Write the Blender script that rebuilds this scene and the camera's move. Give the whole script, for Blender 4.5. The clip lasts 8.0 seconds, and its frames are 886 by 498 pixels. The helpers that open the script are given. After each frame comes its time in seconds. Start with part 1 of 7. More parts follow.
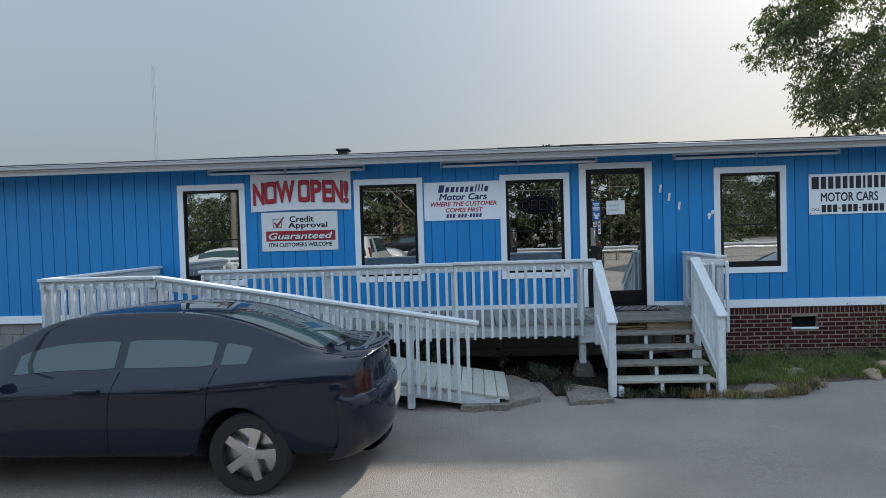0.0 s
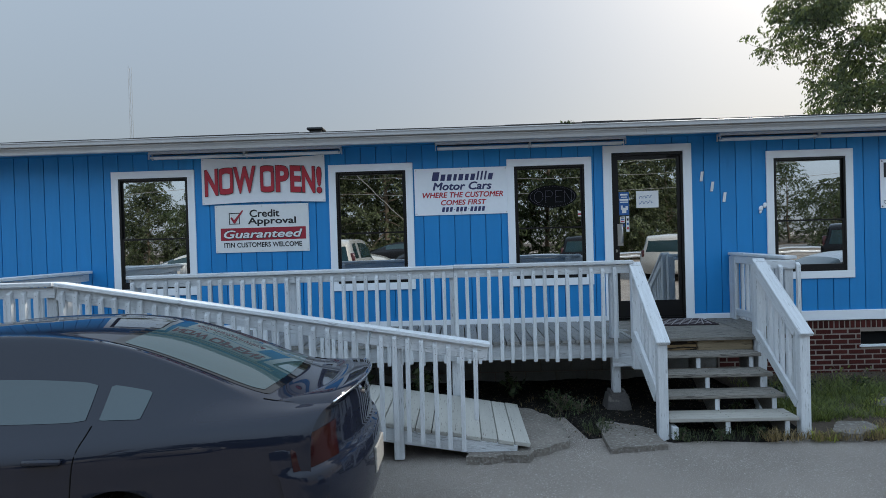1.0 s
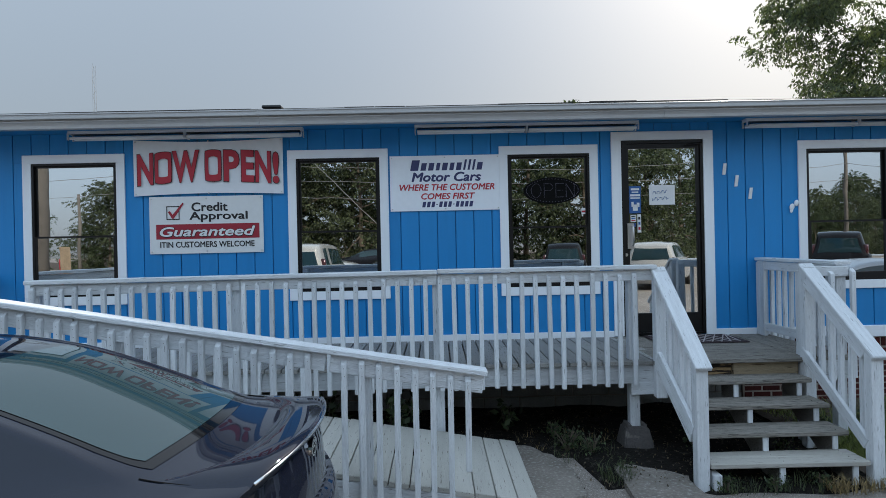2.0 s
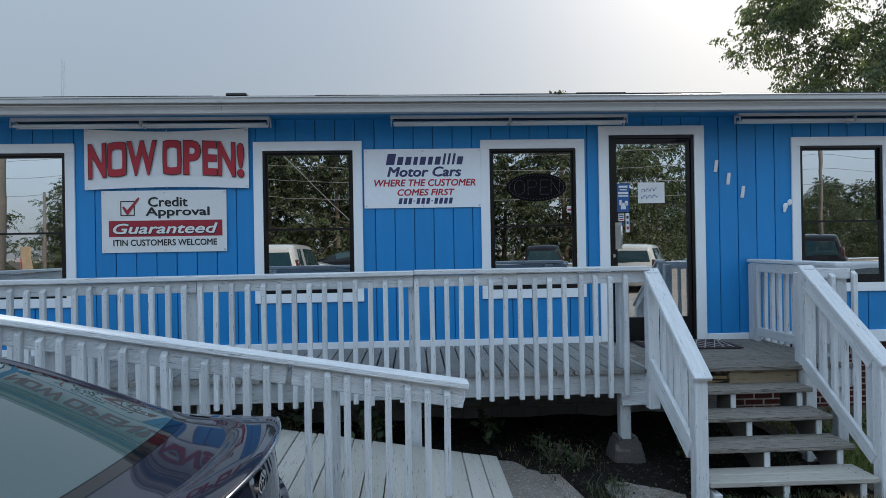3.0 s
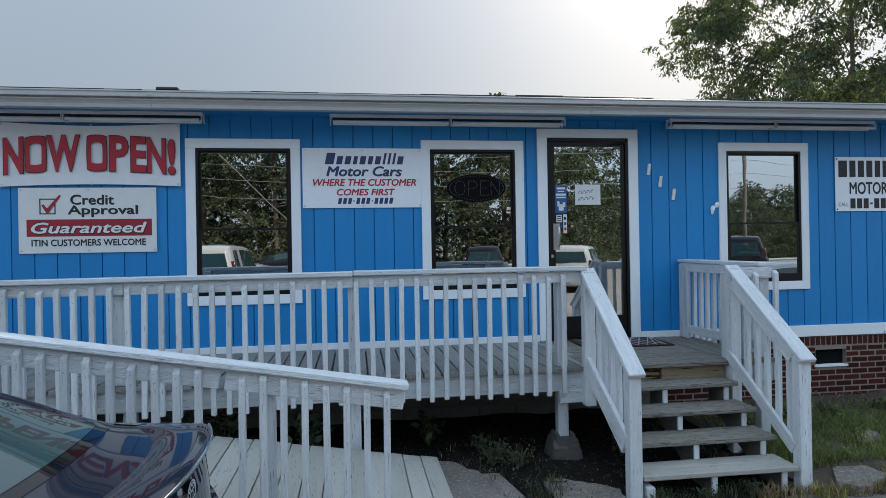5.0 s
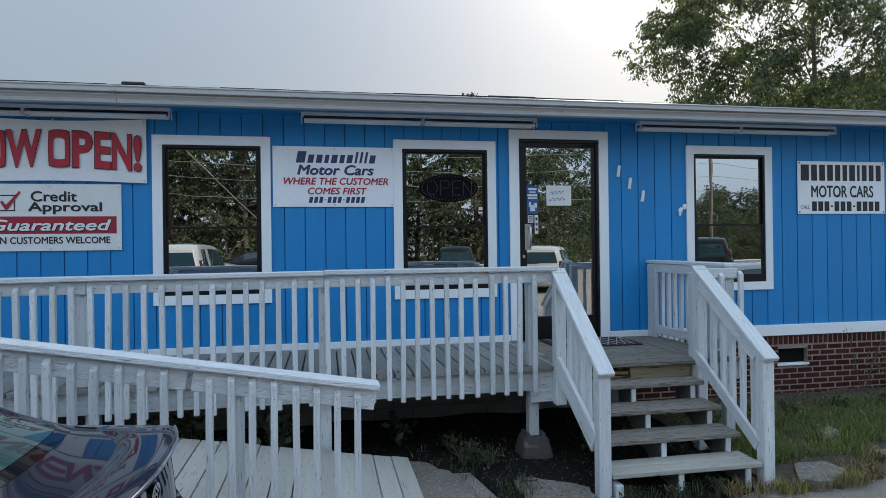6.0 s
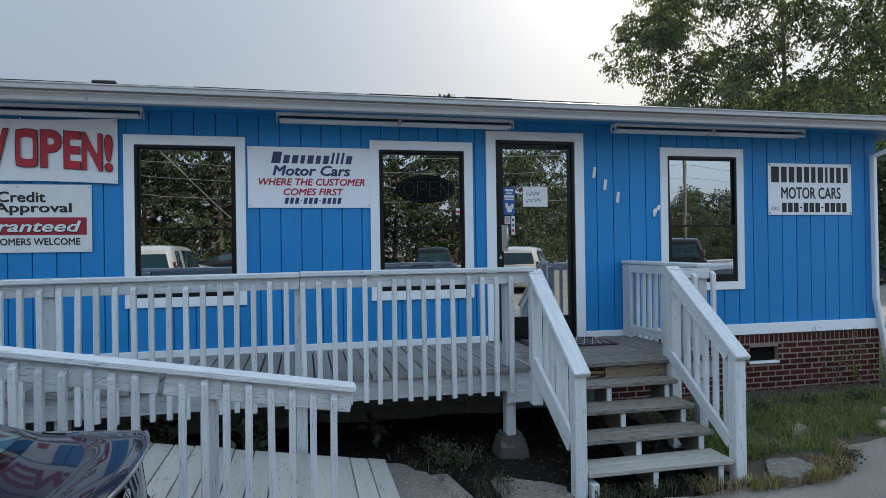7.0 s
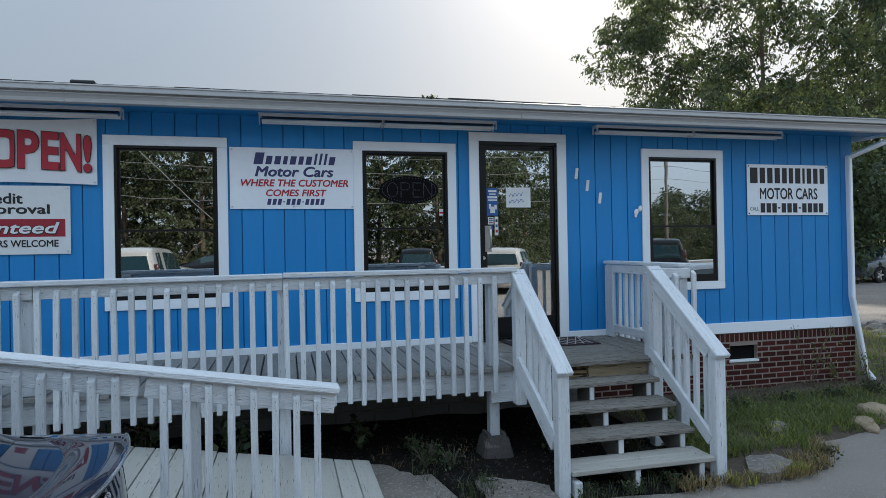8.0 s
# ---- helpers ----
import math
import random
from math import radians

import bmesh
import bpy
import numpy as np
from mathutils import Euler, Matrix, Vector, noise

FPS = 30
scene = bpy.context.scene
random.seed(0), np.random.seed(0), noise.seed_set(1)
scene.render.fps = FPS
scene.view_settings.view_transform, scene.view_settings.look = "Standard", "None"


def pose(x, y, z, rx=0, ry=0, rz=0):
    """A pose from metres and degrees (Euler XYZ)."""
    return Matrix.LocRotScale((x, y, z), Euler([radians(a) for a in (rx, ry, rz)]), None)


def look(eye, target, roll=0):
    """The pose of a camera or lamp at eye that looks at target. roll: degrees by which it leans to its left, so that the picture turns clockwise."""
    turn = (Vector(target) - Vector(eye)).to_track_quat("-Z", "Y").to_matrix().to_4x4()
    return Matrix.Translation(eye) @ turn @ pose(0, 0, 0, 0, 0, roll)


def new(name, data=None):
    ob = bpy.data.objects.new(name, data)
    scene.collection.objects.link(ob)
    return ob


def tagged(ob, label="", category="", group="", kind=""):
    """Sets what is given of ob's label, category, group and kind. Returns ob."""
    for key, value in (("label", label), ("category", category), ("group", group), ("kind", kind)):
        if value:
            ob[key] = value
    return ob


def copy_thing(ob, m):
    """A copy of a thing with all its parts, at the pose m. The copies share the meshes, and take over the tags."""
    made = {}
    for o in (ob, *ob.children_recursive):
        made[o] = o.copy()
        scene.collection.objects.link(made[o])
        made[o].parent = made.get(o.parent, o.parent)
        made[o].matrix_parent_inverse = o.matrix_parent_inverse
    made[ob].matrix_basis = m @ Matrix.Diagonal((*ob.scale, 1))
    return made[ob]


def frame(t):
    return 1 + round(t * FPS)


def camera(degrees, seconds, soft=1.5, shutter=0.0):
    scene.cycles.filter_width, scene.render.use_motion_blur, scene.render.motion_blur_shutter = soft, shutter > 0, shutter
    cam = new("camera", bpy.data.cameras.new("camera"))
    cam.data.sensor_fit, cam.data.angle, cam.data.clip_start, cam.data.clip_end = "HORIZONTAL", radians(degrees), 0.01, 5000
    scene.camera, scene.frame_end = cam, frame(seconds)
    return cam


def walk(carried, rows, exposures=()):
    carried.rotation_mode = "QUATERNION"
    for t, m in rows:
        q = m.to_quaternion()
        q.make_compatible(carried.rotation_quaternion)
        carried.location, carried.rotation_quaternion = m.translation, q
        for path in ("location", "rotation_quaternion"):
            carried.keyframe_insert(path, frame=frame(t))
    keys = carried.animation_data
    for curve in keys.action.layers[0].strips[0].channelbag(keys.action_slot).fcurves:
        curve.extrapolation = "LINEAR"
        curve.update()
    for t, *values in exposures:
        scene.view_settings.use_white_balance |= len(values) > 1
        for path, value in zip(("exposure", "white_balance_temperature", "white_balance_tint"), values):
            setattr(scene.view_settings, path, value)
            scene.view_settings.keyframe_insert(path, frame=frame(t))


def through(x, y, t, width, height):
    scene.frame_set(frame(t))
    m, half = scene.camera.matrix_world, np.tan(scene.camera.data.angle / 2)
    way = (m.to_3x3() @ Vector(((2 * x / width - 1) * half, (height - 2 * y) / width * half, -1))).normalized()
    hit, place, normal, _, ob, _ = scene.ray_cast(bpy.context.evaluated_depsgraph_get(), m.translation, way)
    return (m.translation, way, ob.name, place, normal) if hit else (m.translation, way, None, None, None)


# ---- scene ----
EXPOSURE = 0.13
cam = camera(70.96, 8.0, soft=0.32)
ROWS = [
    (0, (0.797, -9.992, 2.069), (0.694, -7.995, 2.013), -1.67),
    (0.25, (0.749, -9.471, 2.018), (0.649, -7.474, 1.972), -1.67),
    (0.5, (0.707, -9.002, 1.976), (0.610, -7.004, 1.938), -1.67),
    (0.75, (0.642, -8.579, 1.942), (0.565, -6.580, 1.910), -1.66),
    (1, (0.593, -8.192, 1.913), (0.534, -6.193, 1.885), -1.66),
    (1.25, (0.553, -7.839, 1.885), (0.514, -5.840, 1.866), -1.50),
    (1.5, (0.525, -7.515, 1.861), (0.507, -5.515, 1.850), -1.36),
    (1.7, (0.510, -7.274, 1.846), (0.507, -5.274, 1.839), -1.30),
    (1.95, (0.499, -6.994, 1.829), (0.516, -4.994, 1.826), -1.24),
    (2.2, (0.494, -6.737, 1.817), (0.530, -4.737, 1.817), -1.18),
    (2.35, (0.494, -6.592, 1.811), (0.541, -4.593, 1.813), -1.14),
    (2.45, (0.505, -6.504, 1.804), (0.558, -4.505, 1.807), -1.12),
    (2.6, (0.506, -6.503, 1.803), (0.570, -4.504, 1.806), -1.08),
    (2.8, (0.507, -6.501, 1.802), (0.585, -4.503, 1.805), -1.03),
    (3, (0.509, -6.499, 1.801), (0.601, -4.501, 1.804), -0.98),
    (3.5, (0.508, -6.488, 1.798), (0.625, -4.491, 1.792), -0.91),
    (4, (0.514, -6.482, 1.800), (0.675, -4.489, 1.799), -0.97),
    (4.5, (0.518, -6.477, 1.797), (0.743, -4.490, 1.800), -1.04),
    (6, (0.520, -6.465, 1.790), (0.889, -4.500, 1.793), -0.72),
    (6.5, (0.523, -6.460, 1.788), (0.935, -4.503, 1.793), -0.73),
    (7, (0.528, -6.464, 1.791), (0.967, -4.513, 1.796), -0.83),
    (7.5, (0.526, -6.463, 1.787), (0.998, -4.520, 1.795), -0.82),
    (8, (0.530, -6.474, 1.787), (1.019, -4.535, 1.795), -1.02),
]
walk(cam, [(t, look(eye, target, roll)) for t, eye, target, roll in ROWS], exposures=[(0.0, EXPOSURE)])


# ---- daylight: hazy morning sun behind the building ----
SUN_UP, SUN_AZ = radians(35), radians(32)  # azimuth from +y towards +x
world = bpy.data.worlds.new("sky")
scene.world = world
world.use_nodes = True
wn = world.node_tree.nodes
sky = wn.new("ShaderNodeTexSky")
sky.sky_type = "NISHITA"
sky.sun_disc = False
sky.sun_elevation, sky.sun_rotation = SUN_UP, SUN_AZ
sky.air_density, sky.dust_density, sky.ozone_density = 1.0, 2.8, 1.5
wn["Background"].inputs["Strength"].default_value = 0.12
# overcast veil over the whole sky: pale haze at the horizon, bluer and far brighter overhead
way = wn.new("ShaderNodeTexCoord")
axes = wn.new("ShaderNodeSeparateXYZ")
veil = wn.new("ShaderNodeMix")
veil.data_type = "RGBA"
veil.inputs["A"].default_value = (1.80, 1.90, 2.0, 1)
# overhead it is blue, and whiter on the sun's side
side = wn.new("ShaderNodeMapRange")
side.inputs["From Min"].default_value, side.inputs["From Max"].default_value = -0.1, 0.75
dome = wn.new("ShaderNodeMix")
dome.data_type = "RGBA"
dome.inputs["A"].default_value = (5.2, 6.9, 8.9, 1)
dome.inputs["B"].default_value = (5.5, 6.85, 8.1, 1)
# the cloud veil is fully lit opposite the sun and thins out towards it
lit = wn.new("ShaderNodeMapRange")
lit.inputs["From Min"].default_value, lit.inputs["From Max"].default_value = -0.75, 1.0
lit.inputs["To Min"].default_value, lit.inputs["To Max"].default_value = 2.10, 0.71
cloud = wn.new("ShaderNodeVectorMath")
cloud.operation = "SCALE"
haze = wn.new("ShaderNodeMix")
haze.data_type = "RGBA"
haze.inputs["Factor"].default_value = 0.74
wl = world.node_tree.links
wl.new(way.outputs["Generated"], axes.inputs[0])
rise_of = wn.new("ShaderNodeMath")
rise_of.operation, rise_of.use_clamp = "POWER", True
rise_of.inputs[1].default_value = 0.62
wl.new(axes.outputs["Z"], rise_of.inputs[0])
wl.new(rise_of.outputs[0], veil.inputs["Factor"])
wl.new(sky.outputs["Color"], haze.inputs["A"])
wl.new(axes.outputs["Y"], lit.inputs["Value"])
wl.new(axes.outputs["Y"], side.inputs["Value"])
wl.new(side.outputs[0], dome.inputs["Factor"])
wl.new(dome.outputs["Result"], veil.inputs["B"])
wl.new(veil.outputs["Result"], cloud.inputs[0])
wl.new(lit.outputs[0], cloud.inputs["Scale"])
wl.new(cloud.outputs[0], haze.inputs["B"])
wl.new(haze.outputs["Result"], wn["Background"].inputs["Color"])
sun = bpy.data.lights.new("sun", "SUN")
sun.energy, sun.angle, sun.color = 4.5, radians(2.5), (1.0, 0.93, 0.82)
sun_ob = new("sun", sun)
sun_ob.matrix_world = look((30 * math.sin(SUN_AZ) * math.cos(SUN_UP), 30 * math.cos(SUN_AZ) * math.cos(SUN_UP), 30 * math.sin(SUN_UP)), (0, 0, 0))

# ---- small tools ----
PLACE = {}  # world pose of every object that can be a parent
CACHE = {}
I4 = Matrix.Identity(4)


def thing(name, m, label, category, group="", kind=""):
    ob = new(name)
    ob.empty_display_size = 0.1
    ob.matrix_basis = m
    PLACE[ob] = m
    return tagged(ob, label, category, group, kind)


def put(name, mesh, parent=None, m=I4, label=""):
    ob = new(name, mesh)
    if parent is None:
        ob.matrix_basis = m
    else:
        ob.parent = parent
        ob.matrix_basis = PLACE[parent].inverted() @ m
    PLACE[ob] = m
    if label:
        ob["label"] = label
    return ob


def part(name, bm, material, parent, m=I4, label="", smooth=False):
    """Links a bmesh as one mesh object under its thing, at the world pose m."""
    mesh = bpy.data.meshes.new(name)
    bmesh.ops.recalc_face_normals(bm, faces=bm.faces[:])
    bm.to_mesh(mesh)
    bm.free()
    mesh.materials.append(material)
    if smooth:
        mesh.shade_smooth()
    return put(name, mesh, parent, m, label)


def pydata(name, verts, faces, material, parent=None, m=I4, label="", smooth=False):
    mesh = bpy.data.meshes.new(name)
    mesh.from_pydata(verts, [], faces)
    mesh.materials.append(material)
    if smooth:
        mesh.shade_smooth()
    return put(name, mesh, parent, m, label)


def cbox_data(lx, ly, lz, c):
    """A box about its middle with chamfered edges: vertices and faces."""
    hx, hy, hz = lx / 2, ly / 2, lz / 2
    c = min(c, hx * 0.6, hy * 0.6, hz * 0.6)
    v, idx = [], {}
    for sx in (-1, 1):
        for sy in (-1, 1):
            for sz in (-1, 1):
                for k, p in enumerate(((sx * hx, sy * (hy - c), sz * (hz - c)), (sx * (hx - c), sy * hy, sz * (hz - c)), (sx * (hx - c), sy * (hy - c), sz * hz))):
                    idx[sx, sy, sz, k] = len(v)
                    v.append(p)
    f = []
    for s in (-1, 1):
        f.append([idx[s, a, b, 0] for a, b in ((-1, -1), (1, -1), (1, 1), (-1, 1))][::s])
        f.append([idx[a, s, b, 1] for a, b in ((-1, -1), (1, -1), (1, 1), (-1, 1))][::-s])
        f.append([idx[a, b, s, 2] for a, b in ((-1, -1), (1, -1), (1, 1), (-1, 1))][::s])
    for a in (-1, 1):
        for b in (-1, 1):
            f.append([idx[a, b, -1, 0], idx[a, b, 1, 0], idx[a, b, 1, 1], idx[a, b, -1, 1]][:: -a * b])
            f.append([idx[a, -1, b, 0], idx[a, 1, b, 0], idx[a, 1, b, 2], idx[a, -1, b, 2]][:: a * b])
            f.append([idx[-1, a, b, 1], idx[1, a, b, 1], idx[1, a, b, 2], idx[-1, a, b, 2]][:: -a * b])
            for d in (-1, 1):
                f.append([idx[a, b, d, 0], idx[a, b, d, 1], idx[a, b, d, 2]][:: a * b * d])
    return v, f


def cbox(name, size, material, parent, m, c=0.003, label=""):
    """A chamfered box, its long side along local x; alike boxes share their mesh."""
    key = (name, tuple(round(s, 4) for s in size), c, material.name)
    if key not in CACHE:
        mesh = bpy.data.meshes.new(name)
        v, f = cbox_data(*size, c)
        mesh.from_pydata(v, [], f)
        mesh.materials.append(material)
        CACHE[key] = mesh
    return put(name, CACHE[key], parent, m, label)


def span(name, x0, x1, y0, y1, z0, z1, material, parent, c=0.003, label="", along="x", jit=0.0):
    """A board between two corners, its grain along the named axis."""
    mid = Vector(((x0 + x1) / 2, (y0 + y1) / 2, (z0 + z1) / 2))
    s = (abs(x1 - x0), abs(y1 - y0), abs(z1 - z0))
    j = [random.uniform(-jit, jit) for _ in range(3)]
    turn = Euler([a for a in j]).to_matrix().to_4x4()
    if along == "x":
        return cbox(name, s, material, parent, Matrix.Translation(mid) @ turn, c, label)
    if along == "y":
        return cbox(name, (s[1], s[0], s[2]), material, parent, Matrix.Translation(mid) @ turn @ pose(0, 0, 0, 0, 0, 90), c, label)
    return cbox(name, (s[2], s[1], s[0]), material, parent, Matrix.Translation(mid) @ turn @ pose(0, 0, 0, 0, -90, 0), c, label)


def beam(name, a, b, w, h, material, parent, c=0.003, label="", up=(0, 0, 1)):
    """A board from a to b: w wide sideways, h thick along up."""
    a, b = Vector(a), Vector(b)
    ex = (b - a).normalized()
    ey = Vector(up).cross(ex).normalized()
    ez = ex.cross(ey)
    m = Matrix((ex, ey, ez)).transposed().to_4x4()
    m.translation = (a + b) / 2
    return cbox(name, ((b - a).length, w, h), material, parent, m, c, label)


def bm_box(bm, x0, x1, y0, y1, z0, z1):
    vs = [bm.verts.new((x, y, z)) for x in (x0, x1) for y in (y0, y1) for z in (z0, z1)]
    for f in ((0, 1, 3, 2), (4, 6, 7, 5), (0, 4, 5, 1), (2, 3, 7, 6), (0, 2, 6, 4), (1, 5, 7, 3)):
        bm.faces.new([vs[i] for i in f])


def tube(name, pts, r, material, parent=None, label="", sides=8):
    """A round rod along points."""
    v, f = [], []
    pts = [Vector(p) for p in pts]
    for i, p in enumerate(pts):
        d = (pts[min(i + 1, len(pts) - 1)] - pts[max(i - 1, 0)]).normalized()
        s = d.cross((0, 0, 1) if abs(d.z) < 0.9 else (0, 1, 0)).normalized()
        u = s.cross(d)
        rr = r[i] if isinstance(r, (list, tuple)) else r
        v += [p + rr * (s * math.cos(k * math.tau / sides) + u * math.sin(k * math.tau / sides)) for k in range(sides)]
    for i in range(len(pts) - 1):
        for k in range(sides):
            k2 = (k + 1) % sides
            f.append((i * sides + k, i * sides + k2, (i + 1) * sides + k2, (i + 1) * sides + k))
    f += [tuple(range(sides))[::-1], tuple(range((len(pts) - 1) * sides, len(pts) * sides))]
    return pydata(name, v, f, material, parent, I4, label, True)


# ---- materials ----
def mat(name, base, rough=0.6, metal=0.0, var=0.12, scale=3.0, fine=40.0, bump=0.1, bump_scale=60.0, stretch=None, rand=0.0, second=None, amount=0.0, amount_scale=5.0, spec=0.5, coat=0.0):
    """A procedural surface: base colour varied at two scales, an optional second colour in worn patches, and fine relief. stretch: local coordinates drawn out along x for grain."""
    m = bpy.data.materials.new(name)
    m.use_nodes = True
    nt = m.node_tree
    nd, ln = nt.nodes, nt.links
    b = nd["Principled BSDF"]
    b.inputs["Roughness"].default_value, b.inputs["Metallic"].default_value = rough, metal
    b.inputs["Specular IOR Level"].default_value = spec
    b.inputs["Coat Weight"].default_value = coat
    b.inputs["Coat Roughness"].default_value = 0.03
    if stretch:
        tc = nd.new("ShaderNodeTexCoord").outputs["Object"]
    else:
        tc = nd.new("ShaderNodeNewGeometry").outputs["Position"]
    info = nd.new("ShaderNodeObjectInfo")
    off = nd.new("ShaderNodeVectorMath")
    off.operation = "MULTIPLY_ADD"
    ln.new(info.outputs["Random"], off.inputs[0])
    off.inputs[1].default_value = (37.0, 91.0, 53.0) if stretch else (0, 0, 0)
    ln.new(tc, off.inputs[2])
    vec = off.outputs[0]
    mp = nd.new("ShaderNodeMapping")
    mp.inputs["Scale"].default_value = stretch or (1, 1, 1)
    ln.new(vec, mp.inputs["Vector"])
    def noi(s, detail=4.0, v=mp.outputs[0]):
        n = nd.new("ShaderNodeTexNoise")
        n.inputs["Scale"].default_value, n.inputs["Detail"].default_value = s, detail
        ln.new(v, n.inputs["Vector"])
        return n.outputs["Fac"]
    a, f = noi(scale), noi(fine)
    add = nd.new("ShaderNodeMath")
    add.operation = "ADD"
    ln.new(a, add.inputs[0]), ln.new(f, add.inputs[1])
    rng = nd.new("ShaderNodeMapRange")
    rng.inputs["From Min"].default_value, rng.inputs["From Max"].default_value = 0.55, 1.45
    rng.inputs["To Min"].default_value, rng.inputs["To Max"].default_value = 1 - var, 1 + var
    ln.new(add.outputs[0], rng.inputs["Value"])
    r2 = nd.new("ShaderNodeMapRange")
    r2.inputs["To Min"].default_value, r2.inputs["To Max"].default_value = 1 - rand, 1 + rand
    ln.new(info.outputs["Random"], r2.inputs["Value"])
    mul = nd.new("ShaderNodeMath")
    mul.operation = "MULTIPLY"
    ln.new(rng.outputs[0], mul.inputs[0]), ln.new(r2.outputs[0], mul.inputs[1])
    col = nd.new("ShaderNodeVectorMath")
    col.operation = "SCALE"
    col.inputs[0].default_value = base[:3]
    ln.new(mul.outputs[0], col.inputs["Scale"])
    out = col.outputs[0]
    if second:
        n2 = noi(amount_scale, 6.0)
        ramp = nd.new("ShaderNodeMapRange")
        ramp.inputs["From Min"].default_value, ramp.inputs["From Max"].default_value = 0.68 - amount * 0.4, 0.74 - amount * 0.4
        ln.new(n2, ramp.inputs["Value"])
        mix = nd.new("ShaderNodeMix")
        mix.data_type = "RGBA"
        ln.new(ramp.outputs[0], mix.inputs["Factor"])
        ln.new(out, mix.inputs["A"])
        mix.inputs["B"].default_value = (*second[:3], 1)
        out = mix.outputs["Result"]
    ln.new(out, b.inputs["Base Color"])
    if bump:
        bp = nd.new("ShaderNodeBump")
        bp.inputs["Strength"].default_value, bp.inputs["Distance"].default_value = bump, 0.02
        ln.new(noi(bump_scale), bp.inputs["Height"])
        ln.new(bp.outputs[0], b.inputs["Normal"])
    return m


def glass(name, mirror, tint):
    """A coated pane: part of the light is thrown back, part passes."""
    m = bpy.data.materials.new(name)
    m.use_nodes = True
    nd, ln = m.node_tree.nodes, m.node_tree.links
    nd.remove(nd["Principled BSDF"])
    tr, gl, mix = nd.new("ShaderNodeBsdfTransparent"), nd.new("ShaderNodeBsdfGlossy"), nd.new("ShaderNodeMixShader")
    tr.inputs["Color"].default_value = (*tint, 1)
    gl.inputs["Color"].default_value = (0.92, 0.96, 0.98, 1)
    gl.inputs["Roughness"].default_value = 0.004
    wob = nd.new("ShaderNodeTexNoise")
    wob.inputs["Scale"].default_value = 1.6
    ln.new(nd.new("ShaderNodeNewGeometry").outputs["Position"], wob.inputs["Vector"])
    bp = nd.new("ShaderNodeBump")
    bp.inputs["Strength"].default_value, bp.inputs["Distance"].default_value = 0.03, 0.02
    ln.new(wob.outputs["Fac"], bp.inputs["Height"]), ln.new(bp.outputs[0], gl.inputs["Normal"])
    mix.inputs["Fac"].default_value = mirror
    ln.new(tr.outputs[0], mix.inputs[1]), ln.new(gl.outputs[0], mix.inputs[2])
    ln.new(mix.outputs[0], nd["Material Output"].inputs["Surface"])
    return m


def leafy(name, base, through, glow=(1.3, 1.35, 0.85)):
    """Leaves or blades: varied from one to the next; glow tints the light that comes through them."""
    m = bpy.data.materials.new(name)
    m.use_nodes = True
    nd, ln = m.node_tree.nodes, m.node_tree.links
    b = nd["Principled BSDF"]
    b.inputs["Roughness"].default_value = 0.55
    b.inputs["Specular IOR Level"].default_value = 0.3
    geo = nd.new("ShaderNodeNewGeometry")
    ramp = nd.new("ShaderNodeValToRGB")
    e = ramp.color_ramp.elements
    e[0].color = (*[c * 0.45 for c in base], 1)
    e[1].color = (base[0] * 1.9, base[1] * 1.75, base[2] * 1.3, 1)
    ln.new(geo.outputs["Random Per Island"], ramp.inputs["Fac"])
    ln.new(ramp.outputs[0], b.inputs["Base Color"])
    tl = nd.new("ShaderNodeBsdfTranslucent")
    thin = nd.new("ShaderNodeVectorMath")
    thin.operation = "MULTIPLY"
    thin.inputs[1].default_value = glow
    ln.new(ramp.outputs[0], thin.inputs[0])
    ln.new(thin.outputs[0], tl.inputs["Color"])
    mix = nd.new("ShaderNodeMixShader")
    mix.inputs["Fac"].default_value = through
    ln.new(b.outputs[0], mix.inputs[1]), ln.new(tl.outputs[0], mix.inputs[2])
    ln.new(mix.outputs[0], nd["Material Output"].inputs["Surface"])
    return m


M_BLUE = mat("blue_siding_paint", (0.006, 0.226, 0.555), 0.5, var=0.07, scale=1.3, fine=60, bump=0.25, bump_scale=30, stretch=(1, 14, 14), rand=0.05)
M_BLUE2 = mat("blue_soffit_paint", (0.013, 0.215, 0.46), 0.55, var=0.08, scale=1.5, fine=50, bump=0.15)
# darker than the planks: the grooves' shade is put into this blue
M_GROOVE = mat("blue_groove_shade", (0.014, 0.16, 0.38), 0.7, var=0.1, bump=0.1)
M_TRIM = mat("white_trim_paint", (0.84, 0.87, 0.90), 0.45, var=0.05, scale=2, fine=50, bump=0.15, bump_scale=40, stretch=(1, 8, 8), rand=0.04)
M_RAIL = mat("white_rail_paint", (0.70, 0.725, 0.745), 0.5, var=0.19, scale=3, fine=40, bump=0.6, bump_scale=22, stretch=(1, 14, 14), rand=0.12, second=(0.32, 0.33, 0.335), amount=0.11, amount_scale=9)
M_DECK = mat("worn_deck_paint", (0.30, 0.293, 0.275), 0.65, var=0.14, scale=3, fine=45, bump=0.6, bump_scale=22, stretch=(1, 12, 12), rand=0.2, second=(0.15, 0.14, 0.125), amount=0.22, amount_scale=9, spec=0.2)
M_RAMP = mat("cream_ramp_paint", (0.49, 0.475, 0.43), 0.6, var=0.10, scale=2, fine=40, bump=0.5, bump_scale=20, stretch=(1, 14, 14), rand=0.10, second=(0.17, 0.15, 0.13), amount=0.12, amount_scale=8, spec=0.2)
